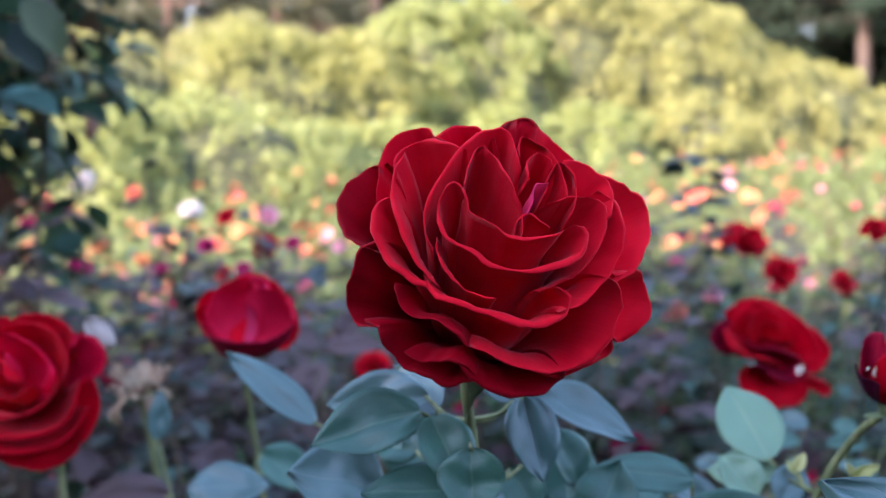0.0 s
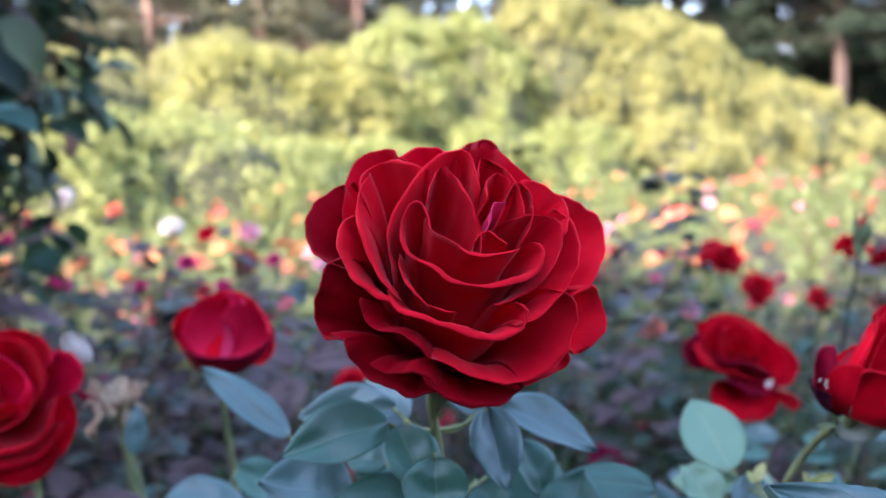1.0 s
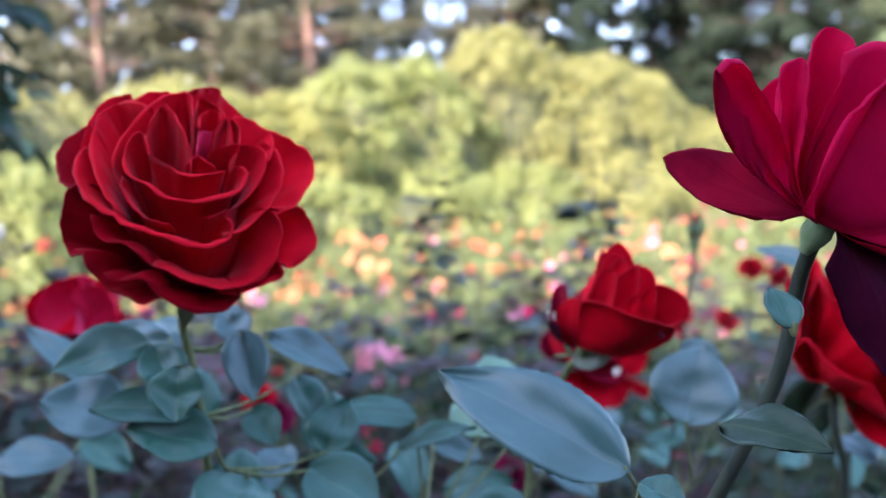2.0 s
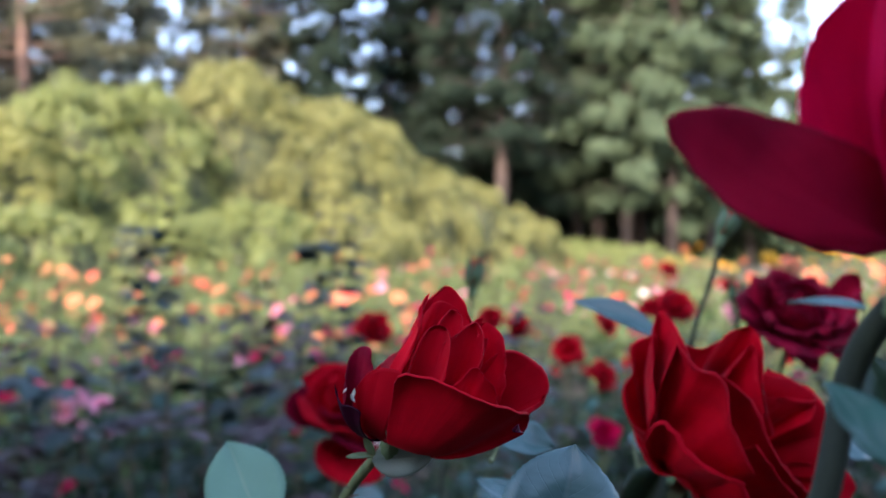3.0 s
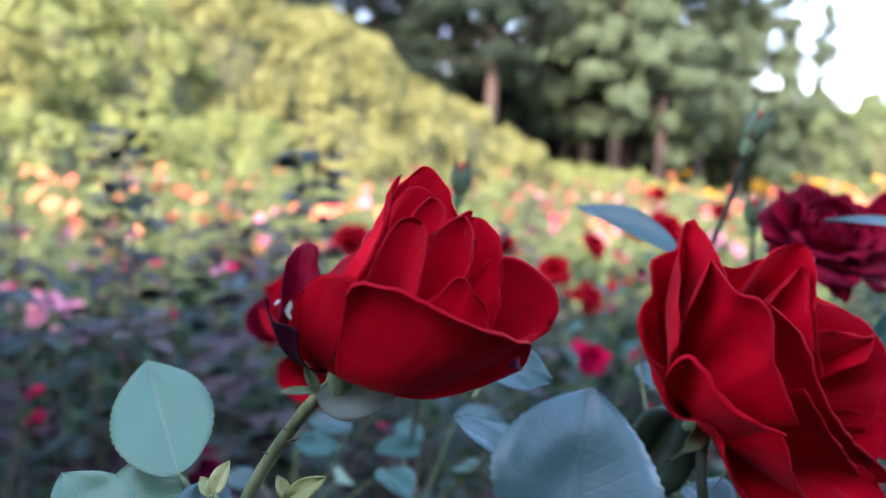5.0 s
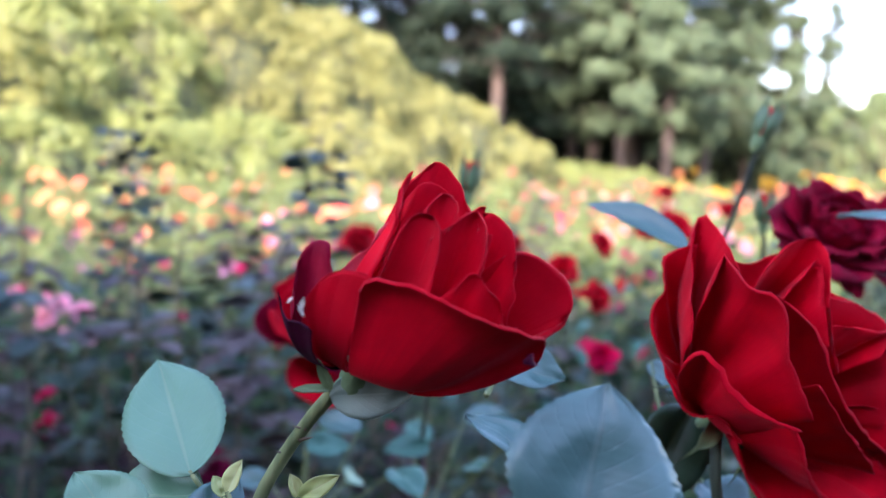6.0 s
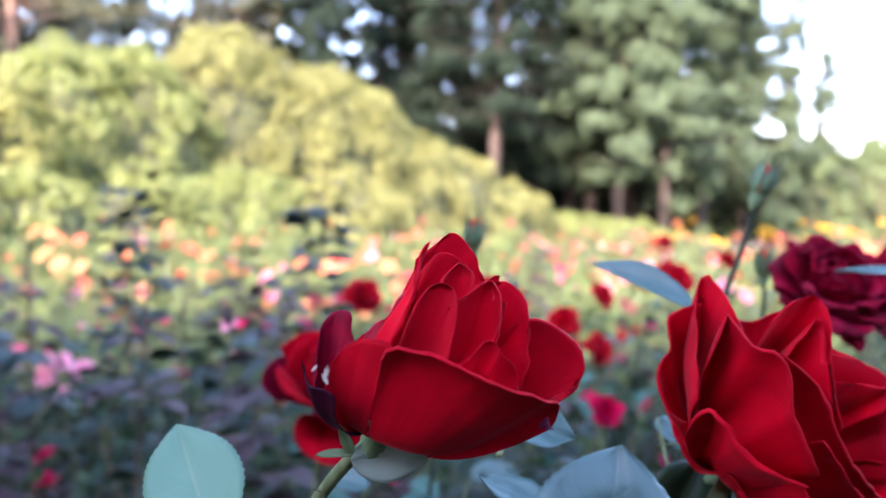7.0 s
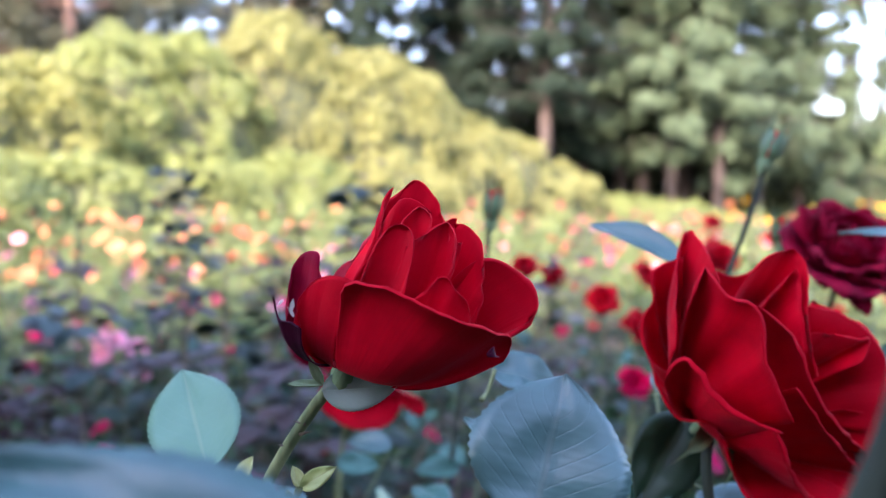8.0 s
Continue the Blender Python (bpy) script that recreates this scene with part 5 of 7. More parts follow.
    set_leaf(ob, (-0.1397, 0.2213, 1.3829), (-0.1844, 0.2263, 1.3821), 0.024, (0, -0.7, 0.7), BLUELEAF, joint, 0.25, 0.1, 16)
    set_leaf(ob, (-0.1235, 0.1688, 1.3792), (-0.1240, 0.1576, 1.3581), 0.024, (-0.1, -0.85, 0.5), LEAF, joint, 0.25, 0.1, 17)
    set_leaf(ob, (-0.1057, 0.2172, 1.3802), (-0.1162, 0.2295, 1.3983), 0.018, (0, -0.8, 0.6), BLUELEAF, joint, 0.25, 0.1, 18)


def rose_bud_open():
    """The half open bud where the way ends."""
    ob = thing("rose", 0.03, 0.30, 0, "half-open dark red rosebud with upright pointed petals", "rose", "red roses of the near bush")
    base = (0.0634, 0.2468, 1.3638)
    cane("stem", [(0.03, 0.30, 0), (0.02, 0.29, 0.7), (0.030, 0.27, 1.18), (0.0449, 0.2751, 1.3243), (0.0561, 0.2659, 1.3468), base], 0.006, 0.0019, CANE, ob, "", 8, 10)
    view = Vector((0.0033, 0.0328, 1.4184)) - Vector((0.3552, 0.9627, 1.3114))
    right = Vector((0.9440, 0.7426, 1.3354)) - Vector((0.3552, 0.9627, 1.3114))
    up = Vector((0.3565, 1.0341, 1.9363)) - Vector((0.3552, 0.9627, 1.3114))
    view.normalize(), right.normalize(), up.normalize()
    heart = bloom(ob, base, (0.315, -0.178, 0.932), (-0.361, -0.926, 0.106), (), RED, 0.0045)
    rim_petal(heart, ((-11.9, -9.0, 31.5), (-3.2, -2.5, 49.0), (-10.1, 9.1, 46.4), (-11.4, 20.8, 40.0)), 50, 8, 0.28)
    rim_petal(heart, ((-9.5, -16.7, 11.8), (-11.6, -15.0, 18.6), (-14.0, -8.0, 28.3), (-14.6, -0.9, 34.8)), 60, 8, 0.28)
    rim_petal(heart, ((-12.3, 11.7, 44.0), (-10.8, 27.0, 38.8), (-2.0, 38.0, 31.8), (-7.5, 35.8, 22.9)), 60, 40, 0.28)
    rim_petal(heart, ((-2.7, -5.0, 36.1), (-5.4, -7.9, 44.1), (-7.4, -6.0, 48.7), (-8.2, -3.7, 54.1), (-8.3, -0.4, 54.6), (-7.8, 4.9, 51.1), (-5.2, 10.1, 46.6)), 45, 0, 0.28)
    rim_petal(heart, ((1.3, -13.2, 20.1), (0.3, -11.1, 26.6), (-1.0, -8.5, 34.5), (-2.1, -6.7, 40.2)), 60, 8, 0.22, PALEBACK)
    rim_petal(heart, ((-2.0, -7.3, 50.7), (-0.2, -7.8, 46.4), (5.5, -5.7, 39.2), (8.2, -5.3, 31.4), (9.9, -5.8, 22.6)), 55, 5, 0.39)
    rim_petal(heart, ((3.5, 21.9, 41.7), (1.8, 27.5, 42.9), (-0.5, 34.7, 41.0), (0.3, 41.1, 35.7), (1.0, 40.5, 30.8), (3.5, 37.3, 26.8), (5.5, 33.3, 24.9)), 68, 40, 1.43)
    rim_petal(heart, ((2.9, 10.8, 47.9), (1.2, 17.1, 49.0), (3.1, 21.4, 45.7), (4.7, 23.7, 42.1), (7.0, 26.2, 34.7), (8.5, 28.0, 26.7)), 55, 4, 0.39)
    rim_petal(heart, ((7.4, 0.6, 41.8), (5.0, 0.1, 45.5), (2.6, 2.2, 48.5), (3.6, 5.0, 48.0), (5.9, 7.8, 45.3)), 40, -5, 0.28)
    rim_petal(heart, ((8.6, 4.6, 38.9), (6.6, 6.9, 43.6), (3.3, 10.6, 48.5), (1.7, 12.9, 49.8)), 45, -10, 0.33)
    rim_petal(heart, ((5.0, 11.7, 47.4), (6.6, 13.2, 45.2), (6.7, 15.4, 44.7), (6.3, 17.1, 44.8)), 40, -10, 0.22)
    rim_petal(heart, ((11.8, 4.2, 39.5), (9.2, 7.5, 44.1), (5.9, 11.0, 47.8), (6.8, 13.2, 46.7), (9.7, 15.7, 42.6), (12.1, 17.0, 37.6), (13.4, 17.3, 34.2)), 46, -6, 0.33)
    rim_petal(heart, ((17.6, 10.2, 25.6), (16.4, 12.7, 30.5), (14.2, 16.3, 35.7), (13.9, 20.7, 34.1), (13.7, 24.9, 30.3), (13.1, 28.4, 26.2)), 55, 0, 0.28)
    rim_petal(heart, ((16.8, -3.7, 24.0), (14.9, -3.6, 32.0), (12.4, -3.3, 37.9), (10.2, -1.4, 42.3), (9.5, 1.2, 44.0), (12.8, 5.2, 39.8), (15.1, 7.4, 35.2), (16.8, 8.7, 29.6), (17.4, 8.9, 26.7)), 48, -4, 0.28)
    rim_petal(heart, ((7.7, -19.1, 9.3), (6.0, -22.4, 15.6), (4.4, -23.4, 22.2), (4.7, -21.8, 25.7), (5.7, -19.9, 26.7), (7.9, -16.7, 23.9), (9.1, -14.8, 20.9)), 105, 0, 0.44, DUSKRED, "curled dark purple outer petal")
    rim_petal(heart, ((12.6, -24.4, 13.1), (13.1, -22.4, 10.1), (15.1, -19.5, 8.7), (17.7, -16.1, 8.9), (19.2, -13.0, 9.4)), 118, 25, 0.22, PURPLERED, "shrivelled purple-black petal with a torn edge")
    rim_petal(heart, ((12.5, -12.7, 4.2), (12.6, -16.3, 10.2), (13.2, -17.0, 16.4), (14.1, -15.1, 21.7), (15.5, -11.3, 25.3), (16.7, -7.8, 26.2), (18.0, -3.7, 25.8)), 104, 2, 0.22)
    rim_petal(heart, ((22.2, -6.1, 23.2), (22.2, -4.8, 25.7), (22.9, -0.1, 27.5), (23.3, 9.2, 28.8), (21.5, 20.5, 28.4), (18.4, 27.8, 27.6), (13.6, 34.1, 27.4), (5.5, 38.9, 24.0), (6.1, 39.1, 20.1)), 104, 38, 0.55)
    set_leaf(ob, (0.0554, 0.2468, 1.3569), (0.0748, 0.2367, 1.3595), 0.0125, (-0.15, -0.97, 0.10), PALESEPAL, None, 0.1, 0.1, 13)
    part("petal_curl", petal_mesh(0.0065, 0.0032, 20, 60, 150, 0.002, PURPLERED, 0.0004, 0.0, 0.1, 1.5, 0.1, 8, 8), ob, "dark purple curl at a petal tip", axes(Vector((0.0915, 0.2114, 1.3723)) - ob.location, Vector((0.0959, 0.2081, 1.375)) - Vector((0.0915, 0.2114, 1.3723)), view))
    set_leaf(ob, (0.0552, 0.2434, 1.3595), (0.0457, 0.2442, 1.3606), 0.0030, (0, -0.5, 0.8), SEPAL, None, 0.2, 0.1, 14)
    set_leaf(ob, (0.0552, 0.2434, 1.3595), (0.0508, 0.2414, 1.3673), 0.0030, (-0.5, -0.8, 0.1), SEPAL, None, 0.2, 0.1, 15)
    for k, (p, L, turn) in enumerate((((0.0450, 0.2330, 1.3812), 0.0034, 0.3), ((0.0458, 0.2328, 1.3800), 0.0028, -0.5), ((0.0420, 0.2330, 1.3832), 0.002, 0.9))):
        part("torn_edge", petal_mesh(L, L * 0.35, 10, 20, 30, 0.004, WHITE, 0.0003, 0.0, 0.1, k + 0.5, 0.3, 4, 5), ob, "pale torn petal edge", axes(Vector(p) - ob.location, up + right * turn, view))
    sepals(heart, (175,), 0.013, 0.005, 98)
    for k, t in enumerate((0.35, 0.5, 0.62)):
        p = Vector((0.0449, 0.2751, 1.3243)).lerp(Vector((0.0603, 0.2619, 1.3535)), t)
        v, f = tube_data([p - ob.location, p - ob.location + right * (0.004 if k % 2 else -0.004) + up * 0.0008], [0.0008, 0.0001], 5)
        part("thorn", mesh("thorn", v, f, BROWNCANE), ob)
    joint = (0.0420, 0.2852, 1.3089)
    set_leaf(ob, (0.0277, 0.3076, 1.3171), (0.0199, 0.3568, 1.3444), 0.033, (-0.15, -0.85, 0.45), PALELEAF, joint, 0.14, 0.05, 1, 0.04)
    set_leaf(ob, (0.0318, 0.3105, 1.3087), (-0.0004, 0.3279, 1.3076), 0.026, (-0.1, -0.5, 0.85), PALELEAF, joint, 0.2, 0.1, 2)
    set_leaf(ob, (0.0372, 0.2963, 1.3150), (0.0411, 0.2980, 1.3245), 0.006, (-0.6, -0.7, 0.3), YOUNG, joint, 0.4, 0.1, 3)
    set_leaf(ob, (0.0362, 0.2965, 1.3137), (0.0336, 0.3003, 1.3195), 0.005, (0.2, -0.8, 0.4), YOUNG, joint, 0.4, 0.1, 4)
    set_leaf(ob, (0.0537, 0.2714, 1.3212), (0.0623, 0.2637, 1.3296), 0.006, (-0.1, -0.85, 0.5), YOUNG, (0.0493, 0.2729, 1.3198), 0.3, 0.1, 5)
    set_leaf(ob, (0.0532, 0.2716, 1.3215), (0.0517, 0.2729, 1.3280), 0.0045, (0.3, -0.8, 0.3), YOUNG, (0.0493, 0.2729, 1.3198), 0.4, 0.1, 6)
    set_leaf(ob, (0.0966, 0.1921, 1.3345), (0.1106, 0.2048, 1.3688), 0.041, (0.05, -0.66, 0.75), BLUELEAF, (0.1037, 0.2075, 1.3039), 0.12, 0.08, 7, 0.07)
    set_leaf(ob, (0.1398, 0.2920, 1.3165), (0.1203, 0.3118, 1.3311), 0.017, (0.2, -0.6, 0.75), BLUELEAF, (0.1438, 0.2789, 1.3093), 0.25, 0.1, 8)
    set_leaf(ob, (0.1339, 0.3191, 1.3451), (0.1575, 0.3097, 1.3410), 0.020, (0, -0.7, 0.7), BLUELEAF, (0.1262, 0.3101, 1.3356), 0.25, 0.1, 9)
    set_leaf(ob, (0.0478, 0.1019, 1.3439), (-0.0178, 0.1266, 1.3820), 0.036, (0.15, -0.80, 0.55), BLUELEAF, (0.0627, 0.1140, 1.3206), 0.2, 0.08, 10)
    set_leaf(ob, (0.0443, 0.0773, 1.3471), (0.0564, 0.0657, 1.3448), 0.012, (0, -0.6, 0.8), LEAF, (0.0400, 0.0771, 1.3360), 0.3, 0.1, 11)
    set_leaf(ob, (-0.0361, 0.2460, 1.3159), (0.0011, 0.2226, 1.3346), 0.016, (0.1, -0.5, 0.8), LEAF, (-0.0541, 0.2472, 1.2992), 0.4, 0.1, 12)


def rose_side():
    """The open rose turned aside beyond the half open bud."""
    ob = thing("rose", 0.20, 0.42, 0, "large open red rose turned sideways with rolled petal edges", "rose", "red roses of the near bush")
    base = (0.2299, 0.3167, 1.3202)
    cane("stem", [(0.20, 0.42, 0), (0.19, 0.41, 0.6), (0.185, 0.39, 1.1), (0.2295, 0.3098, 1.2661), (0.2210, 0.3062, 1.3076), base], 0.006, 0.0022, SHADECANE, ob, "", 8, 10)
    heart = bloom(ob, base, (0.360, -0.722, 0.591), (-0.361, -0.926, 0.106), (), RED, 0.005)
    rim_petal(heart, ((-9.1, -61.6, 37.3), (-24.6, -39.7, 37.5), (-33.0, -33.4, 49.8), (-38.2, -26.7, 60.9)), 60, 25, 0.28)
    rim_petal(heart, ((-36.3, -11.8, 51.7), (-36.8, 11.1, 60.7), (-22.6, 33.2, 55.3), (-10.2, 50.1, 38.8)), 75, 55, 0.28)
    rim_petal(heart, ((-5.1, -60.1, 36.1), (-3.2, -62.6, 29.5), (1.1, -62.7, 23.8), (6.8, -54.9, 20.9), (11.2, -51.1, 12.8), (15.2, -45.6, 9.6), (18.9, -34.1, 9.4), (18.0, -27.4, 13.3)), 92, 50, 0.44)
    rim_petal(heart, ((20.7, -36.0, 8.0), (23.8, -25.6, 5.6), (25.1, -14.9, 5.1), (22.3, -6.1, 12.5), (21.9, 5.9, 11.6)), 100, 75, 0.33)
    rim_petal(heart, ((18.5, 6.8, 8.4), (19.8, 22.6, 2.6), (17.7, 35.0, 1.8), (13.6, 47.4, 7.2), (6.1, 56.1, 17.2), (-1.5, 57.8, 27.2)), 98, 80, 0.44)
    rim_petal(heart, ((-5.8, 39.8, 35.7), (-7.8, 55.1, 35.6), (-6.9, 62.3, 34.3), (0.6, 62.0, 24.5)), 92, 75, 0.44)
    rim_petal(heart, ((-11.5, 29.0, 46.2), (-18.2, 37.1, 49.4), (-20.5, 42.9, 52.4), (-20.4, 49.8, 52.4), (-16.0, 53.7, 46.5), (-9.9, 44.0, 38.3)), 85, 66, 0.83)
    rim_petal(heart, ((-13.5, -16.4, 57.0), (-18.6, -8.2, 62.0), (-22.3, 0.9, 64.7), (-24.2, 9.5, 64.9), (-24.8, 19.1, 62.7), (-22.8, 25.5, 58.9), (-16.2, 30.1, 52.1), (-10.8, 37.3, 43.4)), 78, 50, 0.83)
    rim_petal(heart, ((0.2, -9.5, 52.8), (-3.6, -8.9, 56.5), (-8.4, -3.5, 60.1), (-14.2, 4.4, 63.2), (-19.7, 8.4, 65.6), (-12.6, 12.8, 59.8)), 60, 28, 0.44)
    rim_petal(heart, ((12.4, -37.9, 47.4), (5.7, -40.6, 53.5), (-1.7, -41.6, 59.2), (-8.7, -40.3, 64.1), (-15.4, -36.4, 68.4), (-13.2, -31.1, 68.8), (-2.1, -20.2, 63.7), (4.6, -9.1, 58.0), (8.2, 2.5, 52.3)), 56, 22, 0.55)
    rim_petal(heart, ((10.3, -30.0, 54.4), (2.4, -30.8, 61.0), (-7.6, -31.0, 67.1), (1.6, -20.3, 62.6), (8.4, -7.3, 56.1)), 45, 10, 0.39)
    rim_petal(heart, ((27.1, -38.0, 25.9), (13.5, -53.9, 34.9), (-8.6, -63.7, 36.6), (-12.6, -67.2, 42.0), (-8.4, -61.0, 44.2), (5.2, -53.2, 48.5), (12.0, -44.6, 48.8)), 82, 28, 0.55)
    rim_petal(heart, ((12.9, -33.5, 55.2), (12.8, -24.7, 56.9), (12.1, -18.1, 57.7), (12.6, -10.8, 56.6), (13.8, -1.7, 53.5), (13.2, 9.4, 49.5), (9.6, 19.6, 46.7), (-1.6, 35.5, 41.7), (-10.7, 49.2, 39.4), (-11.9, 62.1, 41.1)), 68, 34, 1.1)
    rim_petal(heart, ((21.5, -1.2, 49.4), (19.0, 7.9, 47.9), (15.3, 18.1, 44.9), (5.4, 33.6, 39.4), (-4.0, 48.5, 33.4)), 78, 45, 0.77)
    rim_petal(heart, ((20.6, -48.9, 40.8), (10.3, -54.1, 48.1), (15.2, -47.6, 50.0), (18.1, -40.3, 52.0), (16.7, -34.4, 55.8), (17.3, -29.6, 56.4), (23.4, -19.1, 51.0), (25.7, -5.8, 45.8), (24.1, 8.2, 41.2)), 82, 30, 0.99)
    rim_petal(heart, ((26.6, 6.6, 35.3), (24.6, 15.8, 30.9), (19.2, 28.4, 23.9), (6.3, 46.1, 16.9), (4.3, 54.2, 19.5)), 90, 55, 1.21)
    rim_petal(heart, ((33.4, -32.2, 17.3), (32.0, -35.5, 24.8), (31.8, -34.1, 29.5), (32.8, -28.4, 31.6), (34.3, -18.8, 30.5), (33.7, -10.8, 31.4), (31.2, -2.3, 33.9), (26.4, 8.7, 36.0)), 95, 48, 1.43)
    sepals(heart, (0, 72, 144, 216, 288), 0.02, 0.008, 105)
    joint = (0.2188, 0.3302, 1.3010)
    set_leaf(ob, (0.2456, 0.3667, 1.3787), (0.2159, 0.4025, 1.4057), 0.018, (0.1, -0.8, 0.6), BLUELEAF, (0.2441, 0.3557, 1.3714), 0.4, 0.2, 1)
    set_leaf(ob, (0.2415, 0.3835, 1.3249), (0.2515, 0.3676, 1.3124), 0.018, (0, -0.6, 0.8), BLUELEAF, joint, 0.3, 0.1, 2)
    set_leaf(ob, (0.2240, 0.3340, 1.3041), (0.1976, 0.3201, 1.2834), 0.022, (-0.1, -0.7, 0.6), LEAF, joint, 0.3, 0.1, 3)
    set_leaf(ob, (0.2513, 0.3529, 1.2777), (0.2590, 0.3272, 1.2666), 0.026, (0, -0.7, 0.6), BLUELEAF, joint, 0.3, 0.1, 4)
    # these two leaves have their shade in the leaf colour
    set_leaf(ob, (0.2273, 0.3317, 1.3185), (0.1986, 0.3186, 1.2846), 0.032, (0.1, -0.8, 0.5), DARKLEAF, joint, 0.25, 0.1, 6)
    set_leaf(ob, (0.2809, 0.2371, 1.3480), (0.2699, 0.2450, 1.3857), 0.028, (-0.3, -0.8, 0.4), DARKLEAF, (0.2859, 0.2624, 1.2931), 0.25, 0.1, 7)
    set_leaf(ob, (0.3188, 0.3221, 1.3347), (0.3447, 0.3105, 1.3235), 0.03, (0, -0.7, 0.6), BLUELEAF, joint, 0.3, 0.1, 5)


def rose_over():
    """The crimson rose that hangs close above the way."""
    ob = thing("rose", 0.035, 0.09, 0, "crimson pink open rose lit through, with reflexed outer petals", "rose", "red roses of the near bush")
    base = (0.1038, 0.0700, 1.4292)
    cane("stem", [(0.035, 0.09, 0), (0.045, 0.07, 0.9), (0.0716, 0.1076, 1.3134), (0.0977, 0.0871, 1.3842), (0.1031, 0.0842, 1.4122), base], 0.006, 0.0026, SHADECANE, ob, "", 8, 10)
    heart = bloom(ob, base, (0.424, -0.305, 0.852), (-0.114, -0.992, 0.055), (), RED, 0.005)
    # dusky red here paints in the shade on the petal's downturned back
    rim_petal(heart, ((1.6, -14.6, -4.9), (2.7, -28.3, -8.6), (2.7, -41.8, -8.4), (0.9, -53.6, -2.8), (-1.9, -39.9, 5.9), (-3.0, -26.2, 9.4), (-3.3, -16.4, 10.4)), 95, 80, 0.4, DUSKRED)
    rim_petal(heart, ((24.7, -31.8, 14.3), (37.0, -48.1, 24.5), (43.0, -57.1, 30.1), (41.9, -55.1, 32.3), (37.8, -49.1, 31.3), (31.1, -38.2, 24.7), (18.9, -22.8, 14.0)), 70, 30, 1.92, CRIMSON)
    rim_petal(heart, ((-12.6, -19.7, 7.2), (-22.8, -19.2, 33.7), (-29.0, 1.4, 55.8), (-27.8, 29.9, 50.8)), 55, 20, 0.48, CRIMSON)
    rim_petal(heart, ((0.5, -9.8, 12.3), (-5.7, -11.4, 33.0), (-11.0, 1.0, 48.5), (-11.0, 17.4, 48.5)), 45, 10, 0.4, CRIMSON)
    rim_petal(heart, ((-8.1, -33.3, 13.8), (-12.2, -34.9, 27.0), (-14.4, -30.6, 34.7), (-16.1, -25.3, 40.6), (-14.6, -17.4, 37.4)), 62, 22, 0.4, CRIMSON)
    rim_petal(heart, ((-8.3, -17.7, 44.7), (-10.6, -12.7, 50.9), (-12.5, -8.9, 55.6), (-15.2, -5.1, 61.2), (-17.4, 0.7, 65.5)), 45, 12, 0.64, CRIMSON)
    rim_petal(heart, ((-5.6, 21.9, 44.9), (-9.0, 32.3, 49.5), (-13.8, 44.9, 51.9), (-13.8, 54.3, 43.7), (-8.8, 54.2, 27.9)), 85, 60, 0.96, CRIMSON)
    rim_petal(heart, ((3.8, -27.5, 23.2), (-4.0, -33.0, 37.6), (-5.3, -30.8, 41.9), (-0.4, -25.3, 36.6)), 50, 12, 0.48, CRIMSON)
    rim_petal(heart, ((8.6, -19.4, 20.9), (1.5, -25.8, 36.5), (-5.7, -28.2, 46.6), (-10.9, -25.6, 53.9), (-7.1, -20.4, 53.1), (-0.6, -15.6, 46.1)), 50, 10, 0.64, CRIMSON)
    rim_petal(heart, ((3.8, -6.6, 45.0), (-1.7, -4.6, 53.8), (-9.7, -0.2, 63.3), (-11.0, 7.3, 64.8), (-6.8, 13.7, 60.4), (1.0, 19.1, 48.5), (6.4, 24.5, 34.4), (9.0, 28.1, 20.9)), 60, 18, 0.96, CRIMSON)
    rim_petal(heart, ((9.1, 24.4, 14.0), (5.7, 30.4, 25.3), (-0.3, 36.3, 38.2), (-9.5, 48.7, 43.3)), 85, 55, 0.96, CRIMSON)
    rim_petal(heart, ((7.8, 20.9, 2.2), (2.0, 36.2, 1.4), (-0.9, 50.6, 2.9), (-2.6, 64.5, 8.1), (-6.8, 70.0, 21.5)), 104, 85, 0.64, CRIMSON)
    rim_petal(heart, ((17.5, -12.2, 6.4), (17.7, -12.8, 15.5), (15.1, -14.3, 27.7), (11.3, -12.0, 38.2), (7.1, -6.3, 47.1), (6.7, -1.5, 48.2), (12.3, 6.9, 38.2), (15.1, 14.6, 27.2), (14.4, 23.5, 14.8)), 72, 8, 0.96, CRIMSON)
    # near-black colour on the hanging petals carries the shade below the bloom
    rim_petal(heart, ((6.4, 6.4, -11.6), (7.1, 18.3, -22.6), (9.2, 29.9, -28.9), (10.4, 40.3, -32.9), (6.6, 38.6, -20.9), (3.2, 40.8, -10.0)), 120, 170, 0.4, PURPLERED, "limp hanging petal, shade put into its dark colour")
    rim_petal(heart, ((8.1, -9.1, 47.7), (8.2, -6.1, 48.4), (9.0, -1.9, 47.8), (13.8, 5.6, 39.3), (16.6, 13.9, 29.0), (16.4, 22.6, 16.7), (16.1, 23.1, 11.9)), 72, 10, 2.72, CRIMSON)
    rim_petal(heart, ((4.8, -18.8, 40.8), (0.3, -16.4, 48.9), (-1.2, -10.7, 52.9), (0.5, -4.7, 52.1), (3.8, -3.6, 47.4)), 50, 0, 2.56, CRIMSON)
    rim_petal(heart, ((2.8, 23.6, -8.8), (1.3, 35.9, -4.1), (-0.8, 50.2, 2.6), (-4.0, 62.8, 12.5)), 100, 105, 0.4, PURPLERED, "limp hanging petal, shade put into its dark colour")
    rim_petal(heart, ((2.4, 29.1, -3.0), (-0.3, 42.1, 1.1), (-3.1, 56.9, 9.7), (-7.2, 66.4, 22.7)), 96, 95, 0.4, PURPLERED, "limp hanging petal, shade put into its dark colour")
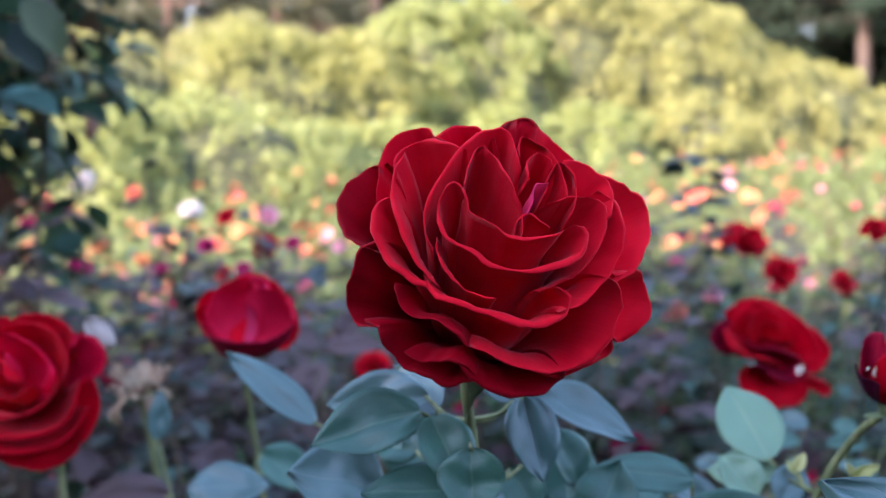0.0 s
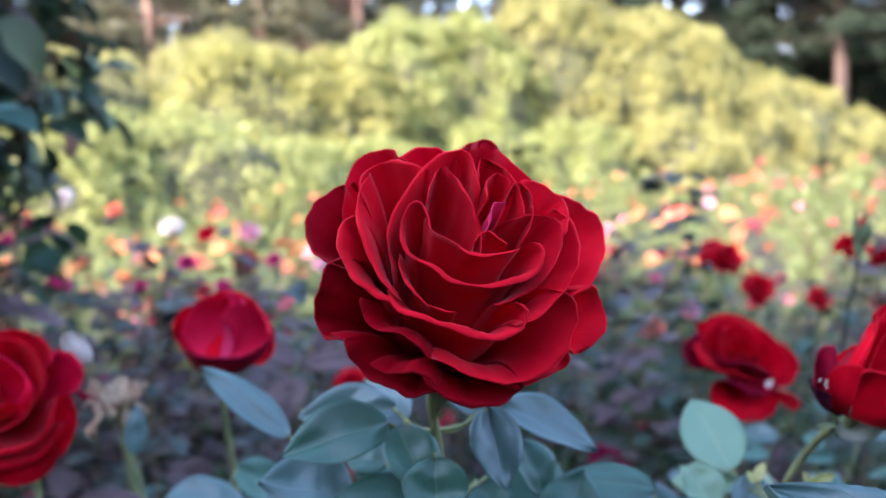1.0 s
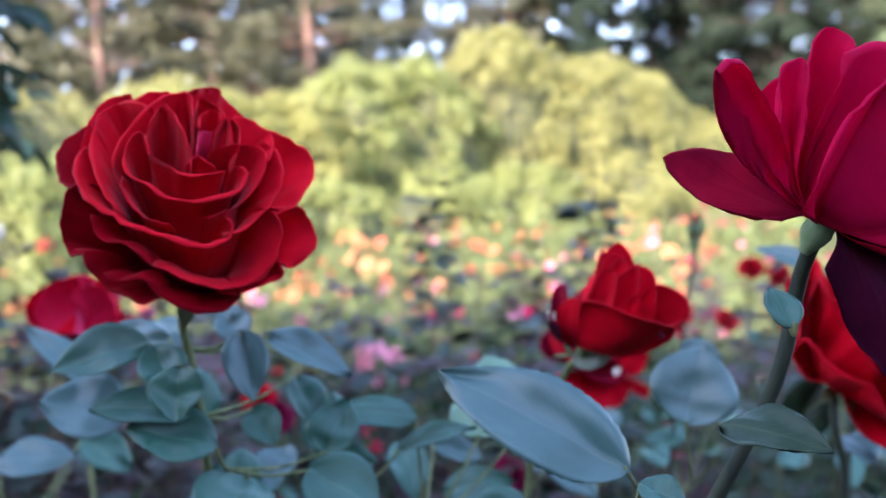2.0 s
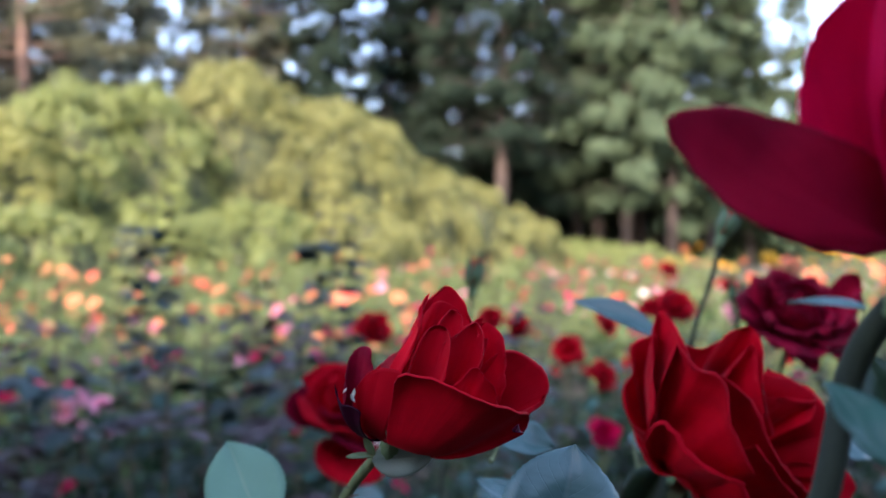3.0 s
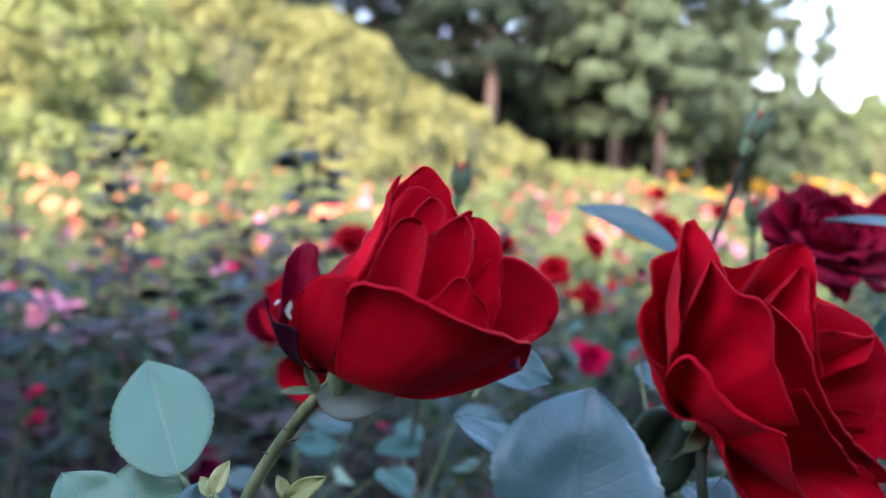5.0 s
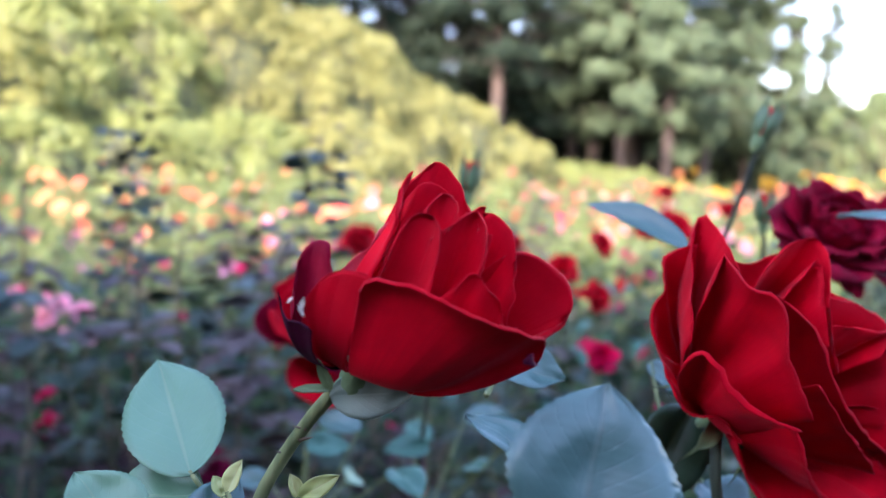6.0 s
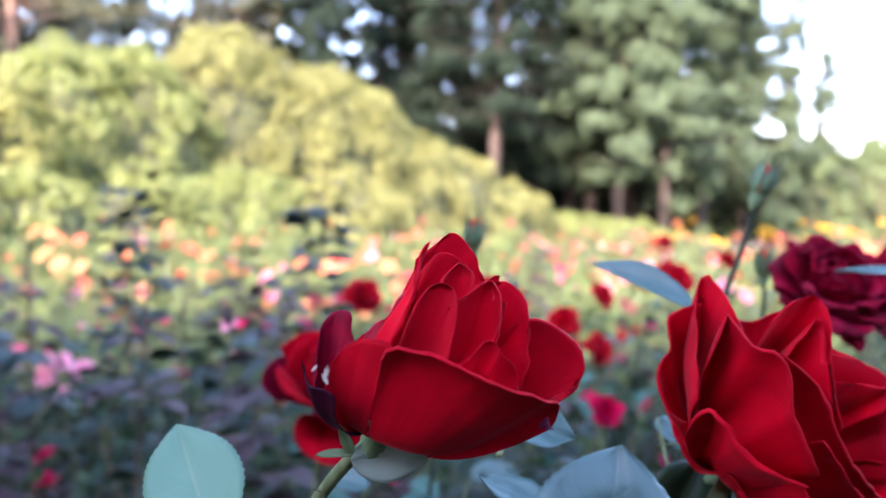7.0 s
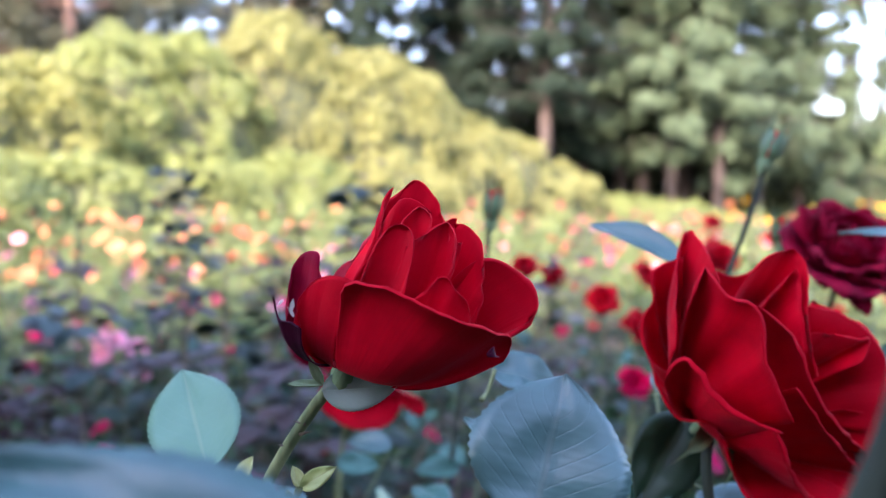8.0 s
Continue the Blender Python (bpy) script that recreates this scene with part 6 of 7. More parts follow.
    rim_petal(heart, ((7.9, 16.6, 31.6), (4.0, 19.2, 40.6), (-0.4, 25.0, 47.1), (-6.8, 35.5, 52.2), (-5.4, 43.8, 42.9), (-0.7, 44.0, 30.8)), 70, 35, 1.92, CRIMSON)
    rim_petal(heart, ((3.3, 31.6, -10.3), (1.9, 42.9, -6.0), (-0.2, 55.9, 0.7), (-3.1, 67.8, 9.7)), 110, 140, 0.4, PURPLERED, "limp hanging petal, shade put into its dark colour")
    set_leaf(ob, (0.0674, 0.0656, 1.3671), (0.0918, 0.0429, 1.3703), 0.022, (0, -0.45, 0.85), DARKLEAF, (0.0774, 0.0645, 1.3667), 0.25, 0.2, 1)
    set_leaf(ob, (0.0906, 0.0647, 1.3972), (0.0895, 0.0757, 1.4113), 0.012, (0, -0.8, 0.5), LEAF, (0.0920, 0.0646, 1.3990), 0.25, 0.2, 2)


def rose_plain(x, y, base, axis, rows, mat, label, seed, front=(0, -1, 0)):
    ob = thing("rose", x, y, 0, label, "rose", "red roses of the near bush")
    b = Vector(base)
    cane("stem", [(x, y, 0), (x, y, b.z * 0.5), (b.x * 0.7 + x * 0.3, b.y * 0.7 + y * 0.3, b.z - 0.16), b - Vector(axis).normalized() * 0.035 - Vector((0, 0, 0.02)), b], 0.006, 0.002, CANE, ob, "", 6, 8)
    heart = bloom(ob, base, axis, front, rows, mat, 0.006, seed)
    return ob, heart


def rose_left():
    """The full rose at the edge of the near bush."""
    _, heart = rose_plain(-0.38, 0.42, (-0.4427, 0.4756, 1.3132), (-0.2661, -0.8102, 0.5223), ringed(((3, 0.034, 0.028, 15, 0, -10, 0.009, 0.0, 0.03, 0.0), (4, 0.038, 0.036, 30, 4, -6, 0.013, 0.0, 0.04, 0.0)), 31), RED, "full dark red rose with a bright pinkish heart", 1, front=(0.023, -0.9921, 0.123))
    rim_petal(heart, ((58.8, 42.9, 7.0), (62.9, 23.3, 2.4), (58.8, 4.0, 4.8), (50.5, -6.3, 12.6), (35.2, -17.2, 23.1)), 88, 85, 0.7)
    rim_petal(heart, ((34.8, 69.8, 22.2), (50.7, 60.9, 11.5), (57.8, 49.3, 6.7), (61.0, 37.2, 4.6)), 84, 80, 0.7)
    rim_petal(heart, ((-24.9, 3.6, 58.2), (-19.0, -24.4, 53.1), (-4.4, -39.1, 42.6), (19.9, -39.4, 27.7)), 80, 75, 0.7)
    rim_petal(heart, ((35.5, -22.6, 23.5), (23.4, -39.6, 25.6), (6.1, -41.6, 35.8)), 86, 80, 0.7)
    rim_petal(heart, ((-24.2, -1.8, 55.8), (-31.3, 18.0, 59.2), (-28.7, 35.4, 57.4), (-21.1, 49.0, 53.1)), 62, 50, 0.7)
    rim_petal(heart, ((17.2, 69.6, 35.4), (11.8, 77.8, 32.5), (18.5, 82.5, 28.5), (27.8, 81.6, 23.1), (32.6, 75.7, 20.2), (37.1, 67.9, 23.1)), 78, 60, 2.1, ROSERED)
    rim_petal(heart, ((-19.6, 41.5, 54.9), (-16.9, 54.8, 51.8), (-13.5, 64.6, 47.3), (-4.0, 72.4, 41.8), (6.6, 74.9, 36.7), (20.0, 71.5, 31.2)), 62, 48, 0.84)
    rim_petal(heart, ((32.7, -18.6, 38.7), (56.8, 13.8, 28.2), (62.2, 37.2, 22.2), (55.0, 61.2, 23.7)), 84, 66, 1.12)
    rim_petal(heart, ((19.5, -11.9, 53.0), (47.8, 11.8, 41.0), (57.7, 46.8, 31.7), (42.8, 69.3, 37.0)), 76, 54, 1.12)
    rim_petal(heart, ((-15.5, 34.5, 61.1), (-10.7, 51.4, 56.6), (-2.9, 63.5, 50.5), (12.5, 68.9, 43.6), (27.9, 65.0, 37.6), (40.5, 53.7, 32.2)), 60, 32, 0.84)
    rim_petal(heart, ((22.0, 3.7, 58.6), (39.5, 18.6, 51.4), (47.3, 46.3, 45.9), (34.1, 68.6, 46.4)), 66, 40, 0.98)
    rim_petal(heart, ((-6.6, 28.9, 64.2), (-4.5, 45.2, 61.4), (4.9, 53.8, 57.3), (17.2, 58.2, 51.8), (28.3, 57.3, 46.8), (36.0, 46.0, 44.6)), 48, 6, 0.56, HEARTRED)
    rim_petal(heart, ((9.8, 17.4, 66.1), (24.9, 21.1, 60.7), (36.1, 34.1, 55.3), (36.6, 46.3, 54.0)), 52, 14, 0.7)
    rim_petal(heart, ((4.0, 29.9, 62.9), (3.6, 39.0, 62.2), (12.6, 40.7, 59.2), (22.5, 33.0, 55.6)), 32, 0, 0.28, HEARTRED)
    rim_petal(heart, ((8.8, 26.6, 67.0), (7.6, 35.2, 67.0), (15.3, 38.8, 64.7), (23.3, 35.8, 62.0)), 28, -8, 0.28)
    rim_petal(heart, ((16.3, 26.2, 64.7), (17.7, 34.8, 64.2), (25.5, 36.8, 61.0)), 24, -10, 0.21)


def rose_cup():
    """The globe-shaped rose with incurved petals."""
    _, heart = rose_plain(-0.24, 0.48, (-0.2823, 0.4766, 1.3469), (-0.0007, -0.4964, 0.8681), (), RED, "cup-shaped red rose with bright incurved inner petals", 1, front=(0.023, -0.9921, 0.123))
    rim_petal(heart, ((-26.7, -24.4, 20.1), (-34.3, -10.1, 31.2), (-34.0, 11.9, 38.4), (-30.8, 28.1, 31.9), (-20.4, 38.0, 14.0)), 62, 0, 0.56)
    rim_petal(heart, ((-6.0, -22.4, 12.6), (-14.0, -27.7, 23.3), (-21.0, -23.2, 32.6), (-24.3, -15.2, 37.0)), 82, -10, 0.56)
    rim_petal(heart, ((-23.0, 30.7, 35.3), (-15.1, 39.4, 24.7), (-5.7, 42.0, 12.2), (0.4, 34.7, 4.0)), 82, -10, 0.56)
    rim_petal(heart, ((-18.2, 25.0, 33.5), (-23.4, 21.8, 39.4), (-26.3, 13.6, 42.6), (-25.2, 5.3, 41.7)), 70, -30, 0.21, ROSEPINK, "bright pink inner petal tip")
    rim_petal(heart, ((-8.9, -20.8, 27.2), (-18.1, -13.1, 38.9), (-22.1, 0.3, 43.9), (-20.9, 13.3, 43.3), (-15.6, 16.2, 38.6)), 88, -38, 0.14, HEARTRED)
    rim_petal(heart, ((-6.5, 9.2, 35.5), (-12.4, 15.2, 41.3), (-14.7, 26.7, 41.5), (-10.6, 36.7, 34.9), (-2.8, 39.8, 24.4)), 88, -40, 0.14, HEARTRED)
    rim_petal(heart, ((7.2, -19.1, 32.6), (14.6, -12.5, 29.5), (23.7, 8.6, 28.1), (21.9, 28.7, 27.7), (9.6, 43.2, 29.5)), 98, 6, 1.12, DUSKRED)


def rose_behind():
    """The ragged open rose deeper in the bush."""
    ob, heart = rose_plain(0.12, 0.72, (0.169, 0.7342, 1.2551), (0.1528, -0.5487, 0.822), (), RED, "loose open red rose, a little ragged, one petal hanging", 1, front=(0.023, -0.9921, 0.123))
    rim_petal(heart, ((-10.6, -54.4, 45.8), (-19.2, -38.8, 55.9), (-22.3, -19.1, 59.5), (-21.8, 3.8, 52.3), (-16.5, 22.9, 44.8)), 60, 40, 0.8)
    rim_petal(heart, ((14.4, -27.2, 20.9), (15.1, -51.4, 18.8), (5.9, -63.5, 27.7), (-1.1, -59.2, 35.9), (-6.7, -52.6, 42.7)), 85, 70, 1.2, DUSKRED)
    rim_petal(heart, ((-8.1, 17.7, 46.1), (-6.0, 33.0, 43.0), (6.0, 51.1, 27.7), (16.4, 45.1, 16.5), (22.4, 27.0, 10.8)), 82, 70, 1.2)
    rim_petal(heart, ((28.6, -33.8, 11.6), (36.9, -32.8, -0.3), (44.5, -15.8, -12.0), (45.1, 7.0, -15.4), (39.5, 28.4, -10.9), (31.4, 35.1, 3.2), (24.8, 24.9, 15.2)), 112, 120, 0.96)
    rim_petal(heart, ((24.0, 36.4, 8.1), (24.2, 47.2, 6.2), (26.6, 56.9, 2.2), (32.6, 53.8, -4.8), (30.4, 41.2, -1.1)), 105, 100, 0.8)
    rim_petal(heart, ((7.9, -49.5, 30.5), (-6.6, -43.4, 45.9), (-17.9, -27.7, 56.9), (-15.1, -10.5, 56.0), (-6.8, 2.1, 48.4)), 60, 35, 1.2)
    rim_petal(heart, ((-11.0, -5.2, 55.0), (-10.2, 9.6, 53.8), (-0.8, 28.8, 43.3), (9.7, 36.8, 30.9), (18.1, 32.4, 22.2)), 65, 45, 1.2)
    rim_petal(heart, ((7.5, -56.3, 43.2), (20.5, -50.7, 37.2), (29.4, -33.9, 33.6), (30.6, -17.4, 34.2), (33.7, 0.9, 28.7)), 82, 60, 1.6)
    rim_petal(heart, ((5.5, -33.8, 45.6), (-5.1, -29.0, 54.1), (-9.8, -15.2, 58.3), (-3.6, -3.6, 54.5), (6.2, 6.1, 46.0)), 45, 15, 0.8)
    rim_petal(heart, ((19.2, -41.9, 45.8), (25.8, -30.7, 42.8), (25.8, -14.2, 44.1), (27.0, 3.7, 40.7), (29.4, 20.4, 32.2)), 65, 35, 1.2, DUSKRED)
    rim_petal(heart, ((10.8, -28.3, 52.1), (5.5, -20.3, 56.4), (6.8, -8.9, 55.9), (13.8, -1.3, 50.3)), 35, 5, 0.64)
    rim_petal(heart, ((21.6, -29.8, 50.7), (22.1, -18.8, 51.4), (22.8, -7.3, 50.4), (21.9, 3.0, 49.5)), 45, 10, 0.64)
    rim_petal(heart, ((34.6, -27.3, 28.1), (37.2, -15.5, 25.1), (39.6, 3.2, 18.9), (36.6, 18.2, 18.6), (29.5, 27.3, 25.3)), 95, 80, 1.6, DUSKRED)
    part("torn_edge", petal_mesh(0.009, 0.006, 10, 20, 30, 0.004, WHITE, 0.0003, 0.0, 0.1, 2.5, 0.2, 4, 5), ob, "pale torn petal edge", axes(Vector((0.1796, 0.6798, 1.2556)) - ob.location, (0.5, 0.1, 0.8), (0, -1, 0.3)))

rose_first()
rose_bud_open()
rose_side()
rose_over()
rose_left()
rose_cup()
rose_behind()
rose_plain(0.42, 0.62, (0.4210, 0.4630, 1.3712), (-0.15, -0.55, 0.70), ringed(FULL, 41, 3.2, 0.72), DUSKRED, "ragged fading dark red rose", 41)


def bed_rose(x, y, top, radius, mat, axis, label, k, group="red roses beyond the near bush"):
    """A single bloom on its own cane, a few steps off."""
    ob = thing("rose", x, y, 0, label, "rose", group)
    t = Vector(top)
    cane("stem", [(x, y, 0), (x, y, t.z * 0.5), (t.x, t.y, t.z - 0.12), t], 0.005, 0.0025, CANE, ob, "", 5, 6)
    bloom(ob, t, axis, (0, -1, 0.2), ringed(FEWER, 60 + k, 1.4, radius / 0.045), mat, 0.005, k * 3.0, None, 5)
    for q in range(5):
        a = q * 2.4 + k
        out = Vector((math.cos(a), math.sin(a), 0.2))
        p = Vector((t.x, t.y, t.z - 0.10 - 0.05 * q)) - ob.location
        z = Vector((0, 0, 1)) + out * 0.3
        yv = (out - z.normalized() * out.dot(z.normalized())).normalized()
        m = Matrix((yv.cross(z.normalized()), yv, z.normalized())).transposed().to_4x4()
        m.translation = p + out * 0.02
        part("leaf", BEDROSE_LEAF, ob, "", m)


BEDROSE_LEAF = leaf_mesh("leaf", 0.055, 0.034, LEAF, 0.3, 0.3, 0.05, 4.0, True, 6, 8)
RR = "bright red open rose on a tall cane"
bed_rose(0.85, 1.88, (0.8569, 1.8644, 1.2132), 0.034, BRIGHT, (0.1, -0.6, 0.7), RR, 1)
bed_rose(0.80, 1.90, (0.8182, 1.9320, 1.2292), 0.032, BRIGHT, (-0.2, -0.6, 0.7), RR, 2)
bed_rose(0.87, 1.65, (0.8501, 1.6002, 1.1902), 0.036, BRIGHT, (-0.3, -0.6, 0.6), RR, 3)
bed_rose(0.95, 1.65, (0.9125, 1.5765, 1.1406), 0.036, BRIGHT, (0.3, -0.7, 0.5), RR, 4)
bed_rose(0.95, 2.2, (1.2028, 2.0571, 1.1939), 0.040, RED, (0.3, -0.6, 0.5), RR, 5)
bed_rose(1.30, 2.1, (1.4342, 2.0797, 1.2324), 0.062, BRIGHT, (0.1, -0.7, 0.6), RR, 6)
bed_rose(1.22, 2.2, (1.3721, 2.1023, 1.2272), 0.036, BRIGHT, (-0.2, -0.6, 0.7), RR, 7)
bed_rose(0.38, 1.9, (0.5135, 1.8834, 1.2177), 0.048, BRIGHT, (0.3, -0.6, 0.6), RR, 8)
bed_rose(1.55, 3.6, (2.2914, 3.3645, 1.2748), 0.045, RED, (0.1, -0.6, 0.7), RR, 9)
bed_rose(2.10, 3.2, (2.7121, 3.2118, 1.3233), 0.048, YELLOW, (0.1, -0.6, 0.7), "yellow rose among red ones", 10, "yellow and apricot roses")
bed_rose(2.25, 3.2, (2.8726, 3.2588, 1.2799), 0.055, PEACH, (0.1, -0.7, 0.6), "pale apricot rose among red ones", 11, "yellow and apricot roses")
bed_rose(1.35, 1.35, (1.5306, 1.3719, 1.2266), 0.060, BRIGHT, (0.0, -0.7, 0.6), RR, 12)
bed_rose(1.70, 2.0, (1.8999, 2.4425, 1.2594), 0.035, BRIGHT, (0.0, -0.7, 0.6), RR, 13)
bed_rose(0.20, 1.45, (-0.2548, 1.3065, 1.0825), 0.034, DULLCRIMSON, (0.1, -0.5, 0.7), "dull crimson fading rose low in the shade", 14)
bed_rose(0.25, 1.40, (0.1366, 1.3171, 0.9526), 0.036, DULLCRIMSON, (0.3, -0.5, 0.7), "dull crimson fading rose low in the shade", 15)
bed_rose(0.05, 1.30, (-0.2833, 1.3267, 1.1081), 0.032, BRIGHT, (0.1, -0.7, 0.6), RR, 16)
bed_rose(0.55, 1.0, (0.5175, 0.8880, 1.1961), 0.020, CRIMSON, (0.1, -0.7, 0.6), "half-hidden crimson rose below red ones", 17)
bed_rose(1.05, 2.9, (0.7215, 2.6628, 1.1284), 0.062, BRIGHT, (0.1, -0.7, 0.6), RR, 18)
bed_rose(1.15, 2.6, (0.8226, 2.5526, 1.0339), 0.055, BRIGHT, (0.2, -0.7, 0.6), RR, 19)


def single(top, radius, mat, label, k):
    """A single bloom straight above the foot of its cane."""
    bed_rose(top[0] + 0.03, top[1] + 0.04, top, radius, mat, (0.1 * (k % 3 - 1), -0.6, 0.7), label, k, "roses beside the climbing rose")


HP = "hot pink rose among purple leaves"
single((-1.3787, 2.4326, 1.2901), 0.028, HOTPINK, HP, 20)
single((-1.1201, 2.1252, 1.2012), 0.022, HOTPINK, HP, 21)
single((-0.9333, 2.2259, 1.1660), 0.024, HOTPINK, HP, 22)
single((-0.8653, 2.4338, 1.2044), 0.030, HOTPINK, HP, 23)
single((-0.6869, 2.1320, 1.1752), 0.023, HOTPINK, HP, 24)
single((-0.6133, 2.4394, 1.2023), 0.024, HOTPINK, HP, 25)
single((-0.5854, 1.9423, 1.2524), 0.034, RED, "dark red rose among purple leaves", 26)
single((-1.4608, 3.0472, 1.3849), 0.042, WHITE, "pale blush rose in the sun", 27)
single((-1.2034, 3.4380, 1.2375), 0.050, WHITE, "pale blush rose in the sun", 28)
single((-0.8989, 3.4411, 1.2053), 0.044, PINK, "soft pink rose in the sun", 29)
single((-1.3548, 2.6248, 1.2099), 0.026, PEACH, "peach rose beside a climbing rose", 30)
single((-1.2857, 3.0453, 1.3367), 0.030, CORAL, "coral rose beside a climbing rose", 31)
single((-1.5772, 2.8390, 1.3538), 0.024, PINK, "soft pink rose in the sun", 32)
single((0.4819, 2.0453, 1.0706), 0.022, PINK, "soft pink rose below red ones", 33)
single((0.3450, 1.8416, 1.0786), 0.022, CORAL, "coral rose below red ones", 34)
single((0.7983, 2.0542, 1.0833), 0.034, RED, "dark red rose in the middle of the bed", 35)
single((0.1011, 2.7397, 1.0512), 0.026, HOTPINK, "hot pink rose in the shaded bed", 36)


def bud_stem(x, y, points, base, axis, L, label):
    ob = thing("rosebud", x, y, 0, label, "rosebud", "closed buds of the near bush")
    cane("stem", [(x, y, 0), (x, y, 0.7)] + points + [base], 0.005, 0.0016, SHADECANE, ob, "", 6, 8)
    small_bud(ob, base, axis, L)
    return ob


bud_stem(0.36, 0.50, [(0.3373, 0.4778, 1.3320), (0.3477, 0.4739, 1.3698), (0.3599, 0.4693, 1.4114)], (0.3644, 0.4677, 1.4333), (0.42, 0.0, 0.9), 0.025, "closed green rosebud with a red streak on a long stem")
bud_stem(0.24, 0.75, [(0.2551, 0.6776, 1.3251), (0.2617, 0.6754, 1.3628)], (0.2643, 0.6747, 1.3874), (0.12, 0.0, 0.99), 0.030, "closed pointed rosebud behind a red rose")
bud_stem(0.50, 0.62, [(0.4504, 0.5592, 1.3305), (0.4512, 0.5593, 1.3577)], (0.4504, 0.5600, 1.3758), (0.0, 0.0, 1.0), 0.024, "closed green rosebud beside a dark red rose")


def withered_rose():
    """The spent bloom with a few pale dry petals left."""
    ob = thing("withered_rose", -0.36, 0.55, 0, "withered rose with pale dried petals and bare stamens", "rose", "red roses of the near bush")
    base = (-0.3788, 0.5424, 1.3035)
    cane("stem", [(-0.36, 0.55, 0), (-0.36, 0.55, 0.7), (-0.3653, 0.5312, 1.2110), (-0.3726, 0.5376, 1.2638), base], 0.005, 0.003, CANE, ob, "", 6, 8)
    heart = bloom(ob, base, (0.05, -0.35, 0.9), (0, -1, 0), ringed(((7, 0.015, 0.011, 50, 25, 5, 0.010, 0.1, 0.3, 0.1), (7, 0.021, 0.016, 72, 40, 22, 0.012, 0.2, 0.35, 0.1), (3, 0.028, 0.012, 120, 150, 172, 0.01, 0.2, 0.3, 0.2)), 51, 1.5, 1.10), WITHERED, 0.008, 51.0)
    part("petal", petal_mesh(0.034, 0.017, 30, 10, -10, 0.012, WHITE, 0.001, 0.1, 0.1, 3.0, 0.35, 8, 8), ob, "pale folded petal standing off to one side", axes(Vector((-0.3677, 0.4677, 1.3551)) - ob.location, Vector((-0.3821, 0.4515, 1.385)) - Vector((-0.3677, 0.4677, 1.3551)), (0.3, -0.9, 0.3)))
    part("petal", petal_mesh(0.030, 0.012, 60, 50, 30, 0.010, DARKRED, 0.006, 0.1, 0.1, 4.0, 0.2, 8, 8), heart, "dark shrivelled petal", pose(0, 0, 0, 0, 0, -80))


withered_rose()


def near_foliage(x, y, label, items):
    """A low rose cane carrying single broad leaves close to the viewpoint."""
    ob = thing("rose_cane", x, y, 0, label, "rose cane", "leafy canes of the near bush")
    top = Vector(items[0][0])
    cane("stem", [(x, y, 0), (x, y, 0.6), (top.x, top.y, top.z - 0.05)], 0.006, 0.0025, BROWNCANE, ob, "", 6, 8)
    for k, (foot, tip, width, normal, mat) in enumerate(items):
        set_leaf(ob, foot, tip, width, normal, mat, (top.x, top.y, top.z - 0.06), 0.3, 0.15, k * 1.7)


CANE_LABEL = "leafy rose cane with broad bluish-green leaves in the shade"
UPF = (0.0, -0.65, 0.75)
near_foliage(0.42, 0.70, CANE_LABEL, (((0.3920, 0.3674, 1.3917), (0.3636, 0.4019, 1.3994), 0.013, (0, -0.5, 0.85), BLUELEAF), ((0.4251, 0.3855, 1.3790), (0.4568, 0.3718, 1.3948), 0.016, UPF, BLUELEAF),
             ((0.4219, 0.3864, 1.3548), (0.3740, 0.3742, 1.3262), 0.02, (0.4, -0.7, 0.5), LEAF), ((0.4070, 0.3603, 1.3590), (0.4137, 0.3352, 1.3431), 0.03, UPF, LEAF)))
near_foliage(0.02, 0.52, CANE_LABEL, (((-0.0247, 0.2516, 1.3308), (-0.0708, 0.2517, 1.3405), 0.020, UPF, LEAF), ((0.0089, 0.2704, 1.3138), (-0.0045, 0.2824, 1.3319), 0.022, UPF, PALELEAF), ((0.0261, 0.2895, 1.3022), (0.0418, 0.3020, 1.3186), 0.018, UPF, BLUELEAF),
             ((-0.0159, 0.3474, 1.2893), (0.0183, 0.3473, 1.2815), 0.02, UPF, BLUELEAF)))
near_foliage(-0.25, 0.50, CANE_LABEL, (((-0.2895, 0.3615, 1.2911), (-0.2402, 0.3631, 1.2953), 0.03, UPF, BLUELEAF), ((-0.3265, 0.4373, 1.2596), (-0.3905, 0.4364, 1.2638), 0.03, UPF, PURPLE), ((-0.2649, 0.4419, 1.2849), (-0.2282, 0.4398, 1.2607), 0.03, UPF, LEAF),
             ((-0.3394, 0.4609, 1.2891), (-0.3359, 0.4652, 1.3238), 0.016, (0.3, -0.8, 0.3), BLUELEAF), ((-0.3067, 0.5360, 1.2389), (-0.3457, 0.5370, 1.2538), 0.03, UPF, PURPLE)))
near_foliage(-0.10, 0.85, "rose cane with purple young leaves in the shade", (((-0.2833, 0.7925, 1.2707), (-0.3338, 0.8157, 1.3047), 0.03, UPF, PURPLE), ((-0.2713, 0.7927, 1.2701), (-0.2111, 0.7952, 1.2792), 0.03, UPF, PURPLE), ((-0.2778, 0.7911, 1.2585), (-0.2923, 0.7558, 1.2207), 0.03, UPF, PURPLE),
             ((-0.2660, 0.8433, 1.2706), (-0.2392, 0.8484, 1.3068), 0.03, UPF, PURPLE), ((-0.2758, 0.7409, 1.2596), (-0.3275, 0.7379, 1.2452), 0.03, UPF, PURPLE)))
